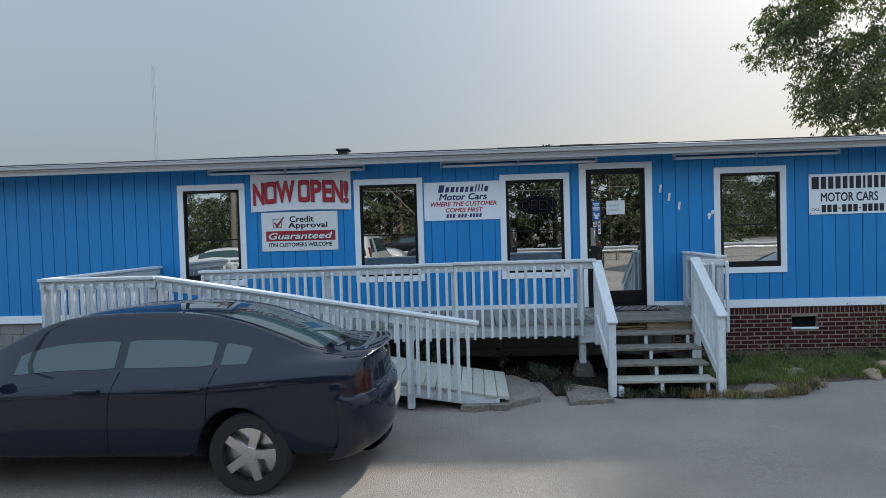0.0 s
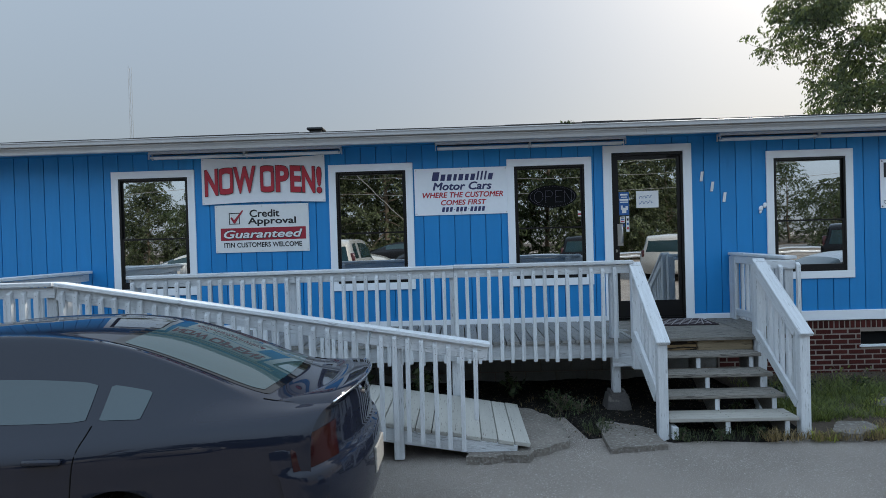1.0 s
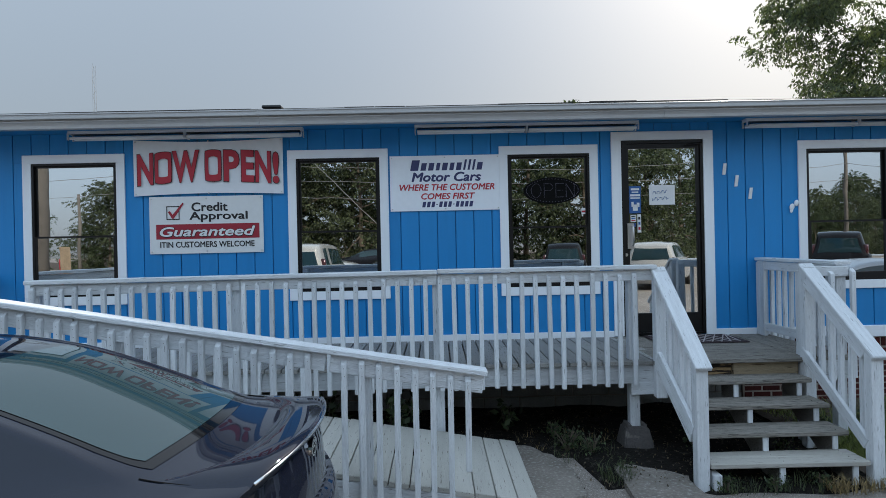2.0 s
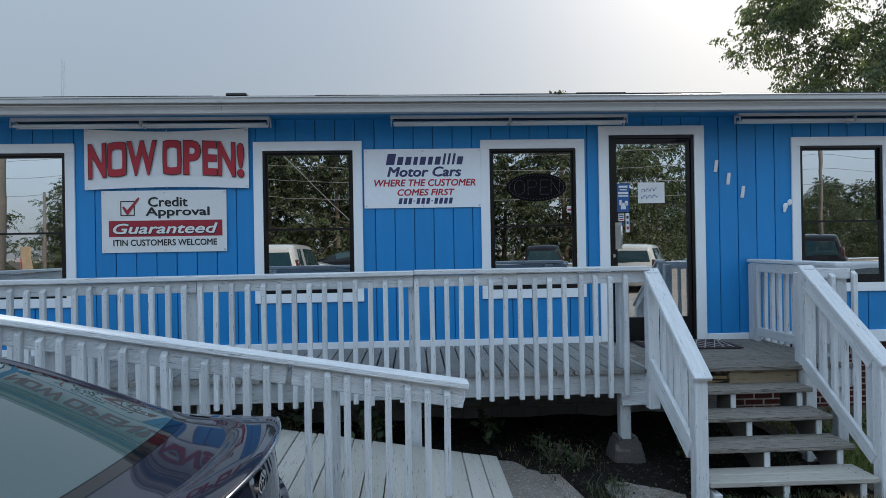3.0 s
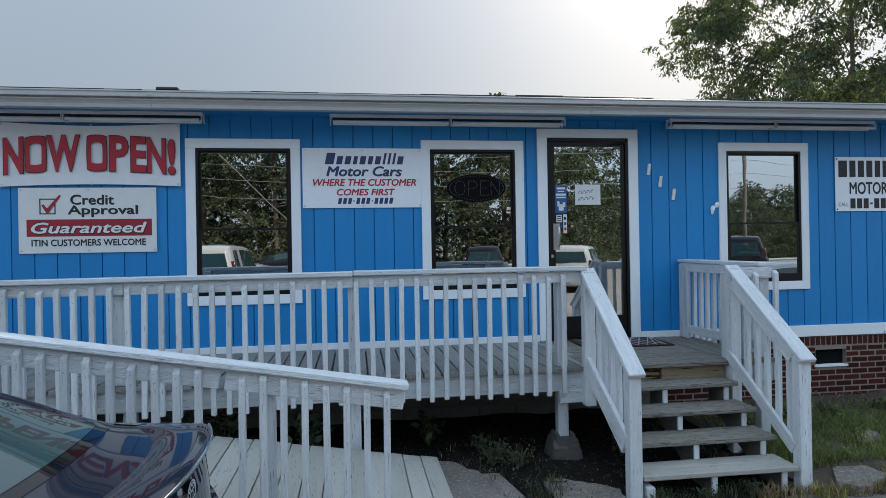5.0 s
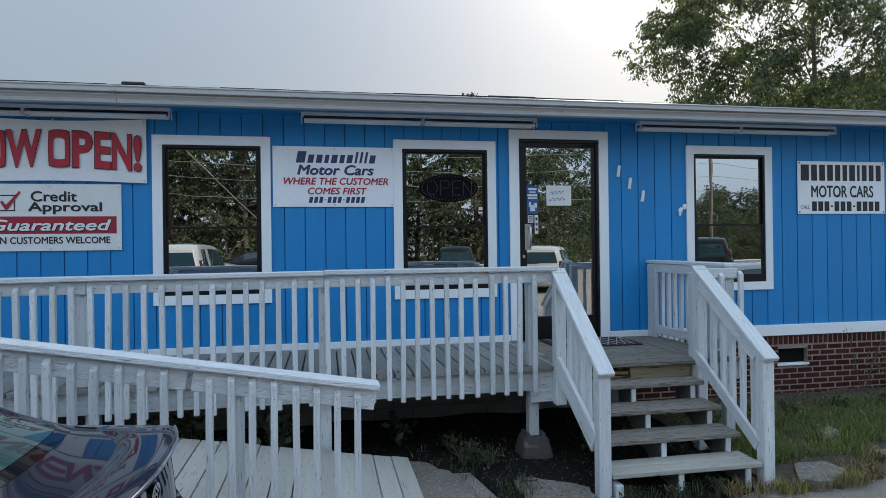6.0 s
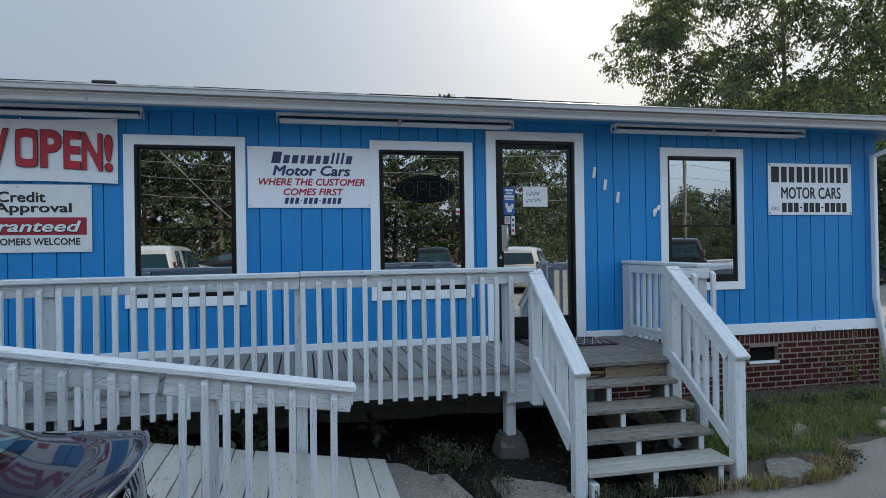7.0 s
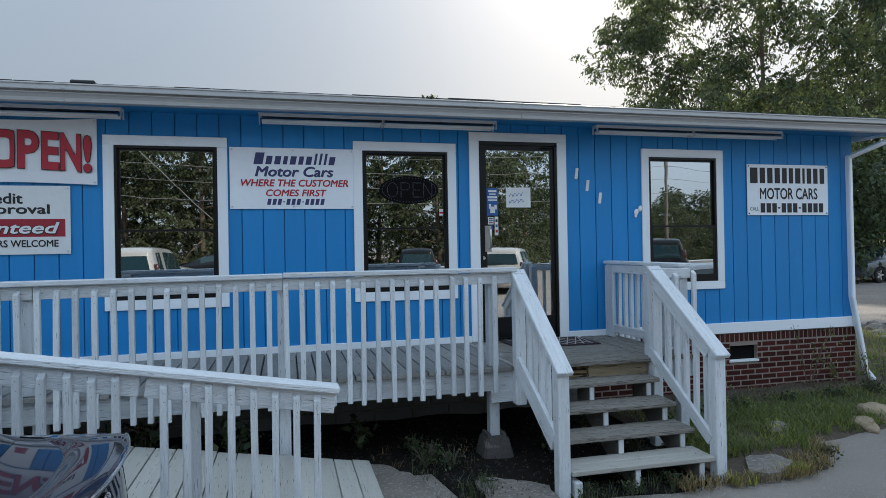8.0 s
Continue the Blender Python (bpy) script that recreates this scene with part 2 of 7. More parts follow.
M_TREAD = mat("weathered_tread_wood", (0.29, 0.268, 0.235), 0.7, var=0.28, scale=3, fine=40, bump=0.8, bump_scale=20, stretch=(1, 16, 16), rand=0.15, second=(0.13, 0.118, 0.104), amount=0.36, amount_scale=9, spec=0.2)
M_STEP = mat("pale_worn_step_paint", (0.45, 0.43, 0.385), 0.65, var=0.14, scale=2, fine=40, bump=0.5, bump_scale=20, stretch=(1, 14, 14), rand=0.08, second=(0.26, 0.24, 0.21), amount=0.2, amount_scale=9, spec=0.2)
M_RAW = mat("rotting_bare_wood", (0.34, 0.23, 0.12), 0.8, var=0.3, scale=3, fine=30, bump=0.8, bump_scale=20, stretch=(1, 10, 10), rand=0.2, second=(0.04, 0.03, 0.022), amount=0.55, amount_scale=4, spec=0.2)
M_TAN = mat("bare_tan_wood", (0.33, 0.26, 0.17), 0.75, var=0.25, scale=3, fine=30, bump=0.7, bump_scale=20, stretch=(1, 10, 10), rand=0.1, second=(0.12, 0.085, 0.055), amount=0.3, amount_scale=4, spec=0.2)
M_GUTTER = mat("pale_aluminium_gutter", (0.43, 0.43, 0.43), 0.4, metal=0.1, var=0.08, scale=1.2, fine=20, bump=0.05)
M_LAMP = mat("white_lamp_enamel", (0.60, 0.615, 0.63), 0.4, var=0.08, scale=4, fine=30, bump=0.05)
M_TUBE = mat("unlit_tube_glass", (0.78, 0.80, 0.80), 0.15, var=0.04, bump=0.0)
M_BRONZE = mat("dark_bronze_aluminium", (0.012, 0.011, 0.011), 0.35, metal=0.4, var=0.15, bump=0.03)
M_BLACK = mat("black_plastic", (0.012, 0.012, 0.013), 0.4, var=0.1, bump=0.05)
M_HOLE = mat("matt_black", (0.008, 0.008, 0.008), 0.95, var=0.2, bump=0.3, spec=0.1)
M_SHINGLE = mat("dark_roof_shingle", (0.055, 0.052, 0.05), 0.9, var=0.35, scale=3, fine=30, bump=0.8, bump_scale=50, spec=0.2)
M_BRICK = mat("red_brick", (0.066, 0.015, 0.012), 0.85, var=0.25, scale=6, fine=60, bump=0.6, bump_scale=70, stretch=(1, 1, 1), rand=0.35, spec=0.2)
M_MORTAR = mat("pale_mortar", (0.29, 0.235, 0.20), 0.9, var=0.18, scale=5, fine=60, bump=0.5, spec=0.2)
M_BLOCK = mat("grey_concrete_block", (0.27, 0.265, 0.25), 0.9, var=0.22, scale=3, fine=50, bump=0.6, bump_scale=80, spec=0.2)
M_PIER = mat("dirty_dark_concrete", (0.10, 0.092, 0.088), 0.9, var=0.3, scale=5, fine=60, bump=0.7, bump_scale=60, second=(0.19, 0.17, 0.155), amount=0.16, amount_scale=9, spec=0.2)
M_CONC = mat("weathered_concrete", (0.205, 0.182, 0.158), 0.9, var=0.4, scale=2.5, fine=40, bump=1.0, bump_scale=45, second=(0.30, 0.285, 0.26), amount=0.25, amount_scale=40, spec=0.2)
M_ASPHALT = mat("worn_asphalt", (0.27, 0.235, 0.205), 0.9, var=0.4, scale=0.7, fine=90, bump=1.0, bump_scale=90, second=(0.58, 0.55, 0.51), amount=0.23, amount_scale=105, spec=0.25)
# dark soil, lowered further so the deep shade under the deck sits in its colour
M_SOIL = mat("shade_darkened_soil", (0.013, 0.0115, 0.010), 0.95, var=0.45, scale=2.5, fine=35, bump=1.0, bump_scale=30, second=(0.045, 0.04, 0.034), amount=0.2, amount_scale=14, spec=0.1)
M_LAWN = mat("thin_lawn_soil", (0.085, 0.066, 0.050), 0.95, var=0.4, scale=2, fine=30, bump=1.0, bump_scale=30, spec=0.2)
M_ROCK = mat("pale_rock", (0.34, 0.26, 0.18), 0.9, var=0.3, scale=6, fine=50, bump=0.8, bump_scale=30, spec=0.2)
M_STEEL = mat("brushed_steel", (0.62, 0.62, 0.62), 0.28, metal=1.0, var=0.06, bump=0.04)
M_BANNER = mat("white_banner_vinyl", (0.78, 0.80, 0.83), 0.45, var=0.05, scale=2, fine=20, bump=0.12, bump_scale=6)
M_SIGN = mat("white_sign_board", (0.83, 0.86, 0.90), 0.4, var=0.04, scale=2, fine=20, bump=0.04)
M_SIGN2 = mat("greyed_sign_board", (0.73, 0.74, 0.735), 0.4, var=0.05, scale=2, fine=20, bump=0.04)
M_RED = mat("red_lettering", (0.43, 0.014, 0.032), 0.5, var=0.08, bump=0.0)
M_DRED = mat("dark_red_lettering", (0.33, 0.012, 0.03), 0.5, var=0.08, bump=0.0)
M_NAVY = mat("navy_lettering", (0.035, 0.04, 0.13), 0.5, var=0.08, bump=0.0)
M_INK = mat("black_lettering", (0.012, 0.012, 0.014), 0.5, var=0.08, bump=0.0)
M_WHITE = mat("white_lettering", (0.75, 0.75, 0.75), 0.5, var=0.04, bump=0.0)
M_STICKBLUE = mat("blue_sticker", (0.02, 0.10, 0.30), 0.4, var=0.06, bump=0.0)
M_INSIDE = mat("dim_interior_paint", (0.10, 0.10, 0.095), 0.8, var=0.1, bump=0.05)
M_MAT = mat("grey_doormat_pattern", (0.06, 0.045, 0.05), 0.95, var=0.3, bump=0.8, bump_scale=150, spec=0.2)
M_MATLINE = mat("pale_doormat_line", (0.42, 0.38, 0.38), 0.95, var=0.2, bump=0.5)
M_CARPAINT = mat("charcoal_car_paint", (0.010, 0.013, 0.024), 0.03, var=0.04, bump=0.0, spec=0.40)
M_WHITECAR = mat("white_car_paint", (0.40, 0.40, 0.39), 0.25, var=0.03, bump=0.0, coat=0.6)
M_DARKCAR = mat("dark_car_paint", (0.010, 0.011, 0.014), 0.12, var=0.05, bump=0.0, spec=0.3)
M_SILVERCAR = mat("silver_car_paint", (0.42, 0.43, 0.45), 0.3, metal=0.6, var=0.04, bump=0.0, coat=0.6)
M_GREYCAR = mat("grey_car_paint", (0.13, 0.14, 0.16), 0.3, metal=0.5, var=0.04, bump=0.0, coat=0.6)
M_TYRE = mat("tyre_rubber", (0.015, 0.015, 0.015), 0.85, var=0.2, bump=0.4)
M_CHROME = mat("chrome", (0.75, 0.75, 0.76), 0.08, metal=1.0, var=0.02, bump=0.0)
M_LENS = mat("red_lamp_lens", (0.05, 0.006, 0.008), 0.12, var=0.05, bump=0.0, coat=0.8)
M_SMOKED = mat("smoked_lamp_lens", (0.025, 0.006, 0.007), 0.08, var=0.05, bump=0.0, spec=0.4)
M_CARGLASS = mat("tinted_car_glass", (0.020, 0.044, 0.052), 0.02, var=0.03, bump=0.0, spec=0.85)
M_BLACKGLASS = mat("black_glass_print", (0.004, 0.004, 0.005), 0.03, var=0.05, bump=0.0, spec=0.4)
M_BARK = mat("tree_bark", (0.12, 0.095, 0.07), 0.95, var=0.35, scale=4, fine=25, bump=1.0, bump_scale=18)
M_POLE = mat("weathered_pole_wood", (0.15, 0.135, 0.12), 0.9, var=0.3, scale=3, fine=30, bump=0.6)
M_BEAD = mat("unlit_lamp_bead", (0.09, 0.085, 0.12), 0.3, var=0.1, bump=0.0)
M_WIRE = mat("cable", (0.20, 0.20, 0.20), 0.5, var=0.1, bump=0.0)
M_LEAF = leafy("backlit_leaf", (0.066, 0.090, 0.075), 0.42, (2.0, 2.05, 0.95))
M_LEAF2 = leafy("dark_leaf", (0.048, 0.07, 0.042), 0.3)
M_LEAF3 = leafy("sunlit_leaf", (0.066, 0.086, 0.060), 0.35)
M_GRASS = leafy("grass_blade", (0.110, 0.140, 0.062), 0.38, (1.8, 1.8, 0.9))
M_SUNGRASS = leafy("sunlit_grass_blade", (0.23, 0.26, 0.075), 0.4)
M_DRY = leafy("dry_grass", (0.21, 0.165, 0.105), 0.2)
M_LITTER = leafy("dead_leaf", (0.075, 0.062, 0.048), 0.1)
M_PANE = glass("coated_window_glass", 0.60, (0.35, 0.36, 0.35))
M_DOORPANE = glass("door_glass", 0.62, (0.45, 0.45, 0.43))

# ---- ground ----
WALL_L, WALL_R, WALL_B = -9.0, 7.62, 8.2
DECK = 0.80


def rise(y):
    """The lot climbs gently towards the road."""
    return 0.027 * min(max(-9.0 - y, 0.0), 17.0)


def ground_sheet():
    xs = sorted({*np.linspace(-14, 14, 57).tolist(), -600, -120, -45, 45, 120, 600})
    ys = sorted({*np.linspace(-14, 14, 57).tolist(), -600, -120, -45, -26, -20, -17, 45, 120, 600})
    v = [(x, y, rise(y) + (0.02 * noise.noise((x * 0.35, y * 0.35, 0)) - 0.015 if abs(x) < 14 and abs(y) < 14 else -0.01)) for y in ys for x in xs]
    n = len(xs)
    f = [(j * n + i, j * n + i + 1, (j + 1) * n + i + 1, (j + 1) * n + i) for j in range(len(ys) - 1) for i in range(n - 1)]
    ob = pydata("ground", v, f, M_ASPHALT, None, I4, "", True)
    return tagged(ob, "worn grey asphalt parking lot with pale aggregate", "ground", kind="structure")


ground_sheet()


def patch(name, xs, front, back, z, material, label, category, bumpy=0.03, steps=22, kind="structure"):
    """A bed with an uneven front edge lying on the ground: front(x) and back give its y limits."""
    v, f = [], []
    for i, x in enumerate(xs):
        for j in range(steps + 1):
            k = j / steps
            y0 = front(x) + 0.09 * noise.noise((x * 2.3, 7.1, 0)) + 0.04 * noise.noise((x * 9, 3.1, 0))
            y = y0 + (back - y0) * k
            h = z * min(1, k * 6) + bumpy * noise.noise((x * 2.2, y * 2.2, 4)) * min(1, k * 5) + 0.4 * bumpy * noise.noise((x * 8, y * 8, 1)) * min(1, k * 5)
            v.append((x, y, h if j else -0.05))
    n = steps + 1
    for i in range(len(xs) - 1):
        for j in range(steps):
            f.append((i * n + j, (i + 1) * n + j, (i + 1) * n + j + 1, i * n + j + 1))
    ob = pydata(name, v, f, material, None, I4, "", True)
    return tagged(ob, label, category, kind=kind)


patch("ground_soil_bed", np.linspace(-8.9, 3.9, 120).tolist(), lambda x: -2.47 if x > 2.45 else (-2.35 if x > 1.7 else -1.6), 0.05, 0.03, M_SOIL, "dark bare soil with litter, deepened for the shade beneath the deck and stairs", "soil bed")


def lawn_front(x):
    pts = [(3.7, -2.46), (4.27, -2.5), (4.75, -2.42), (5.0, -1.92), (5.2, -1.80), (6.1, -1.72), (6.6, -1.45), (7.5, -1.2), (9.5, -1.0)]
    for (xa, ya), (xb, yb) in zip(pts, pts[1:]):
        if x <= xb:
            return ya + (yb - ya) * (x - xa) / (xb - xa)
    return -1.0


patch("ground_lawn_strip", np.linspace(3.75, 9.4, 90).tolist(), lawn_front, 0.1, 0.05, M_LAWN, "thin grassy soil strip along the brick skirting", "lawn")
patch("ground_corner_bed", np.linspace(7.63, 13.6, 60).tolist(), lambda x: -0.15 if x < 9.3 else -0.15 + (x - 9.3) * 0.75, 4.4, 0.035, M_LAWN, "weedy soil patch past the building corner", "soil bed")

# ---- building ----
WINDOWS = [(-4.054, -2.93), (-1.135, -0.02), (1.215, 2.318), (4.563, 5.668)]
W_TOP, W_BOT = 2.947, 1.28
DOOR = (2.468, 3.608, 3.08)
TRIM_W = 0.095
SIDE_T, SIDE_B = 3.19, 0.86
OPEN = [(a + TRIM_W - 0.012, b - TRIM_W + 0.012, W_BOT + TRIM_W - 0.012, W_TOP - TRIM_W + 0.012) for a, b in WINDOWS]
OPEN.insert(3, (DOOR[0] + 0.10, DOOR[1] - 0.10, DECK, DOOR[2] - 0.095))


def front_wall():
    """The wall behind the siding, cut through at each opening."""
    wall = thing("wall_front", pose(0, 0, 0), "bright blue grooved wood siding wall in shade", "wall", kind="structure")
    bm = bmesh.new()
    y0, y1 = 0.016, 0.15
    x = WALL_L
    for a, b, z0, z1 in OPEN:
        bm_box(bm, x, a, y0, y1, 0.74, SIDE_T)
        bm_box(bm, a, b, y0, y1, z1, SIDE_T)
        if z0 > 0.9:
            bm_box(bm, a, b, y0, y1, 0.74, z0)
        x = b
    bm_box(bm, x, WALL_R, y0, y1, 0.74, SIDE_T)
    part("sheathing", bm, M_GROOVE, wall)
    # one plank between every two grooves, in pieces over and under the openings
    g = 0.2035
    k0 = math.floor((WALL_L - 3.772) / g)
    k = k0
    while 3.772 + k * g < WALL_R:
        xa, xb = max(3.772 + k * g + 0.0042, WALL_L), min(3.772 + (k + 1) * g - 0.0042, WALL_R)
        k += 1
        if xb - xa < 0.02:
            continue
        cuts = [o for o in OPEN if o[0] < xb and o[1] > xa]
        if not cuts:
            span("plank", xa, xb, 0.0, 0.0165, SIDE_B, SIDE_T, M_BLUE, wall, 0.003, along="z")
            continue
        a, b, z0, z1 = cuts[0]
        span("plank", xa, xb, 0.0, 0.0165, z1, SIDE_T, M_BLUE, wall, 0.003, along="z")
        if z0 > 0.9:
            span("plank", xa, xb, 0.0, 0.0165, SIDE_B, z0, M_BLUE, wall, 0.003, along="z")
        if xa < a - 0.02:
            span("plank", xa, a, 0.0, 0.0165, z0 if z0 > 0.9 else SIDE_B, z1, M_BLUE, wall, 0.003, along="z")
        if xb > b + 0.02:
            span("plank", b, xb, 0.0, 0.0165, z0 if z0 > 0.9 else SIDE_B, z1, M_BLUE, wall, 0.003, along="z")


front_wall()


def shell():
    """The other walls, the floor, the ceiling and the skirting that close the building."""
    for name, x0, x1, y0, y1 in (("wall_left", WALL_L - 0.12, WALL_L, 0.0, WALL_B), ("wall_right", WALL_R - 0.12, WALL_R - 0.002, 0.151, WALL_B), ("wall_back", WALL_L, WALL_R - 0.12, WALL_B - 0.12, WALL_B)):
        bm = bmesh.new()
        bm_box(bm, x0, x1, y0, y1, 0.0, SIDE_T)
        tagged(part(name, bm, M_BLUE2, None), "blue painted wood outer wall", "wall", kind="structure")
    bm = bmesh.new()
    bm_box(bm, WALL_L, WALL_R - 0.13, 0.152, WALL_B - 0.13, 0.66, 0.78)
    tagged(part("floor", bm, M_INSIDE, None), "dim grey interior floor", "floor", kind="structure")
    bm = bmesh.new()
    bm_box(bm, WALL_L, WALL_R - 0.13, 0.152, WALL_B - 0.13, 3.0, 3.08)
    tagged(part("ceiling", bm, M_INSIDE, None), "dim grey interior ceiling", "ceiling", kind="structure")
    bm = bmesh.new()
    bm_box(bm, WALL_L, WALL_R - 0.13, 3.4, 3.5, 0.78, 3.0)
    tagged(part("wall_inner", bm, M_INSIDE, None), "dim grey inner partition wall", "wall", kind="structure")


shell()


def window(n, xa, xb):
    """A white-trimmed double-hung window with dark bronze sashes and coated panes."""
    w = thing(f"window_{n}", pose(xa, 0, W_BOT), "white-trimmed double-hung window with dark bronze sashes, closed", "window", "front windows", "structure")
    t = TRIM_W
    y0, y1 = -0.022, -0.001
    span("trim", xa, xb, y0, y1, W_TOP - t, W_TOP, M_TRIM, w)
    span("trim", xa, xb, y0, y1, W_BOT, W_BOT + t, M_TRIM, w)
    span("trim", xa, xa + t, y0, y1, W_BOT + t, W_TOP - t, M_TRIM, w, along="z")
    span("trim", xb - t, xb, y0, y1, W_BOT + t, W_TOP - t, M_TRIM, w, along="z")
    a, b, z0, z1 = xa + t + 0.001, xb - t - 0.001, W_BOT + t + 0.001, W_TOP - t - 0.001
    zm = 2.03
    f = 0.024
    bm = bmesh.new()
    for bx in ((a, b, z1 - f, z1), (a, b, z0, z0 + f), (a, a + f, z0 + f, z1 - f), (b - f, b, z0 + f, z1 - f)):
        bm_box(bm, bx[0], bx[1], -0.014, 0.055, bx[2], bx[3])
    part("window_frame", bm, M_BRONZE, w)
    s = 0.021
    for nm, lo, hi, yy in (("upper_sash", zm - 0.018, z1 - f, 0.016), ("lower_sash", z0 + f, zm + 0.018, -0.010)):
        bm = bmesh.new()
        aa, bb = a + f, b - f
        low = 0.045 if nm == "lower_sash" else 0.0  # deeper bottom rail
        for bx in ((aa, bb, hi - s, hi), (aa, bb, lo, lo + s + low), (aa, aa + s, lo + s + low, hi - s), (bb - s, bb, lo + s + low, hi - s)):
            bm_box(bm, bx[0], bx[1], yy, yy + 0.024, bx[2], bx[3])
        sash = part(nm, bm, M_BRONZE, w)
        bm = bmesh.new()
        bm_box(bm, aa + s - 0.003, bb - s + 0.003, yy + 0.009, yy + 0.013, lo + s + low - 0.003, hi - s + 0.003)
        p = part("pane", bm, M_PANE, sash, I4, "reflective tinted glass pane")
        p.visible_shadow = False


for n, (a, b) in enumerate(WINDOWS):
    window(n + 1, a, b)


def door():
    d = thing("door_1", pose(DOOR[0], 0, DECK), "closed black aluminium glass door in a wide white casing", "door", "", "structure")
    x0, x1, zt = DOOR
    span("casing", x0, x0 + 0.11, -0.024, -0.001, DECK + 0.002, zt - 0.095, M_TRIM, d, along="z")
    span("casing", x1 - 0.11, x1, -0.024, -0.001, DECK + 0.002, zt - 0.095, M_TRIM, d, along="z")
    span("casing", x0, x1, -0.024, -0.001, zt - 0.095, zt, M_TRIM, d)
    a, b, top = x0 + 0.112, x1 - 0.112, zt - 0.097
    bm = bmesh.new()
    for bx in ((a, a + 0.03, DECK + 0.01, top), (b - 0.03, b, DECK + 0.01, top), (a + 0.03, b - 0.03, top - 0.035, top), (a + 0.03, b - 0.03, DECK + 0.01, DECK + 0.03)):
        bm_box(bm, bx[0], bx[1], -0.012, 0.09, bx[2], bx[3])
    part("door_frame", bm, M_BRONZE, d)
    gx0, gx1, gz0, gz1 = 2.664, 3.425, 1.05, 2.893
    bm = bmesh.new()
    for bx in ((a + 0.032, gx0, DECK + 0.032, top - 0.037), (gx1, b - 0.032, DECK + 0.032, top - 0.037), (gx0, gx1, gz1, top - 0.037), (gx0, gx1, DECK + 0.032, gz0)):
        bm_box(bm, bx[0], bx[1], 0.006, 0.046, bx[2], bx[3])
    leaf = part("door_leaf", bm, M_BRONZE, d)
    bm = bmesh.new()
    bm_box(bm, gx0 - 0.004, gx1 + 0.004, 0.022, 0.028, gz0 - 0.004, gz1 + 0.004)
    p = part("pane", bm, M_DOORPANE, leaf, I4, "reflective clear glass pane")
    p.visible_shadow = False
    # pull handle: a steel back plate with a bent grip, and a lock
    bm = bmesh.new()
    bm_box(bm, 2.640, 2.712, -0.004, 0.006, 1.775, 2.060)
    hd = part("door_handle", bm, M_STEEL, leaf, I4, "brushed steel pull plate")
    tube("grip", [(2.690, 0.0, 2.03), (2.692, -0.045, 2.02), (2.692, -0.05, 1.92), (2.692, -0.045, 1.82), (2.690, 0.0, 1.81)], 0.009, M_STEEL, hd)
    bm = bmesh.new()
    bmesh.ops.create_cone(bm, cap_ends=True, segments=16, radius1=0.020, radius2=0.018, depth=0.014)
    part("lock_cylinder", bm, M_STEEL, leaf, pose(2.622, 0.0, 1.708, 90, 0, 0))
    tube("closer_arm", [(3.30, -0.03, top - 0.06), (3.47, -0.03, top - 0.05), (3.49, -0.02, top - 0.02)], 0.008, M_BRONZE, d)


door()


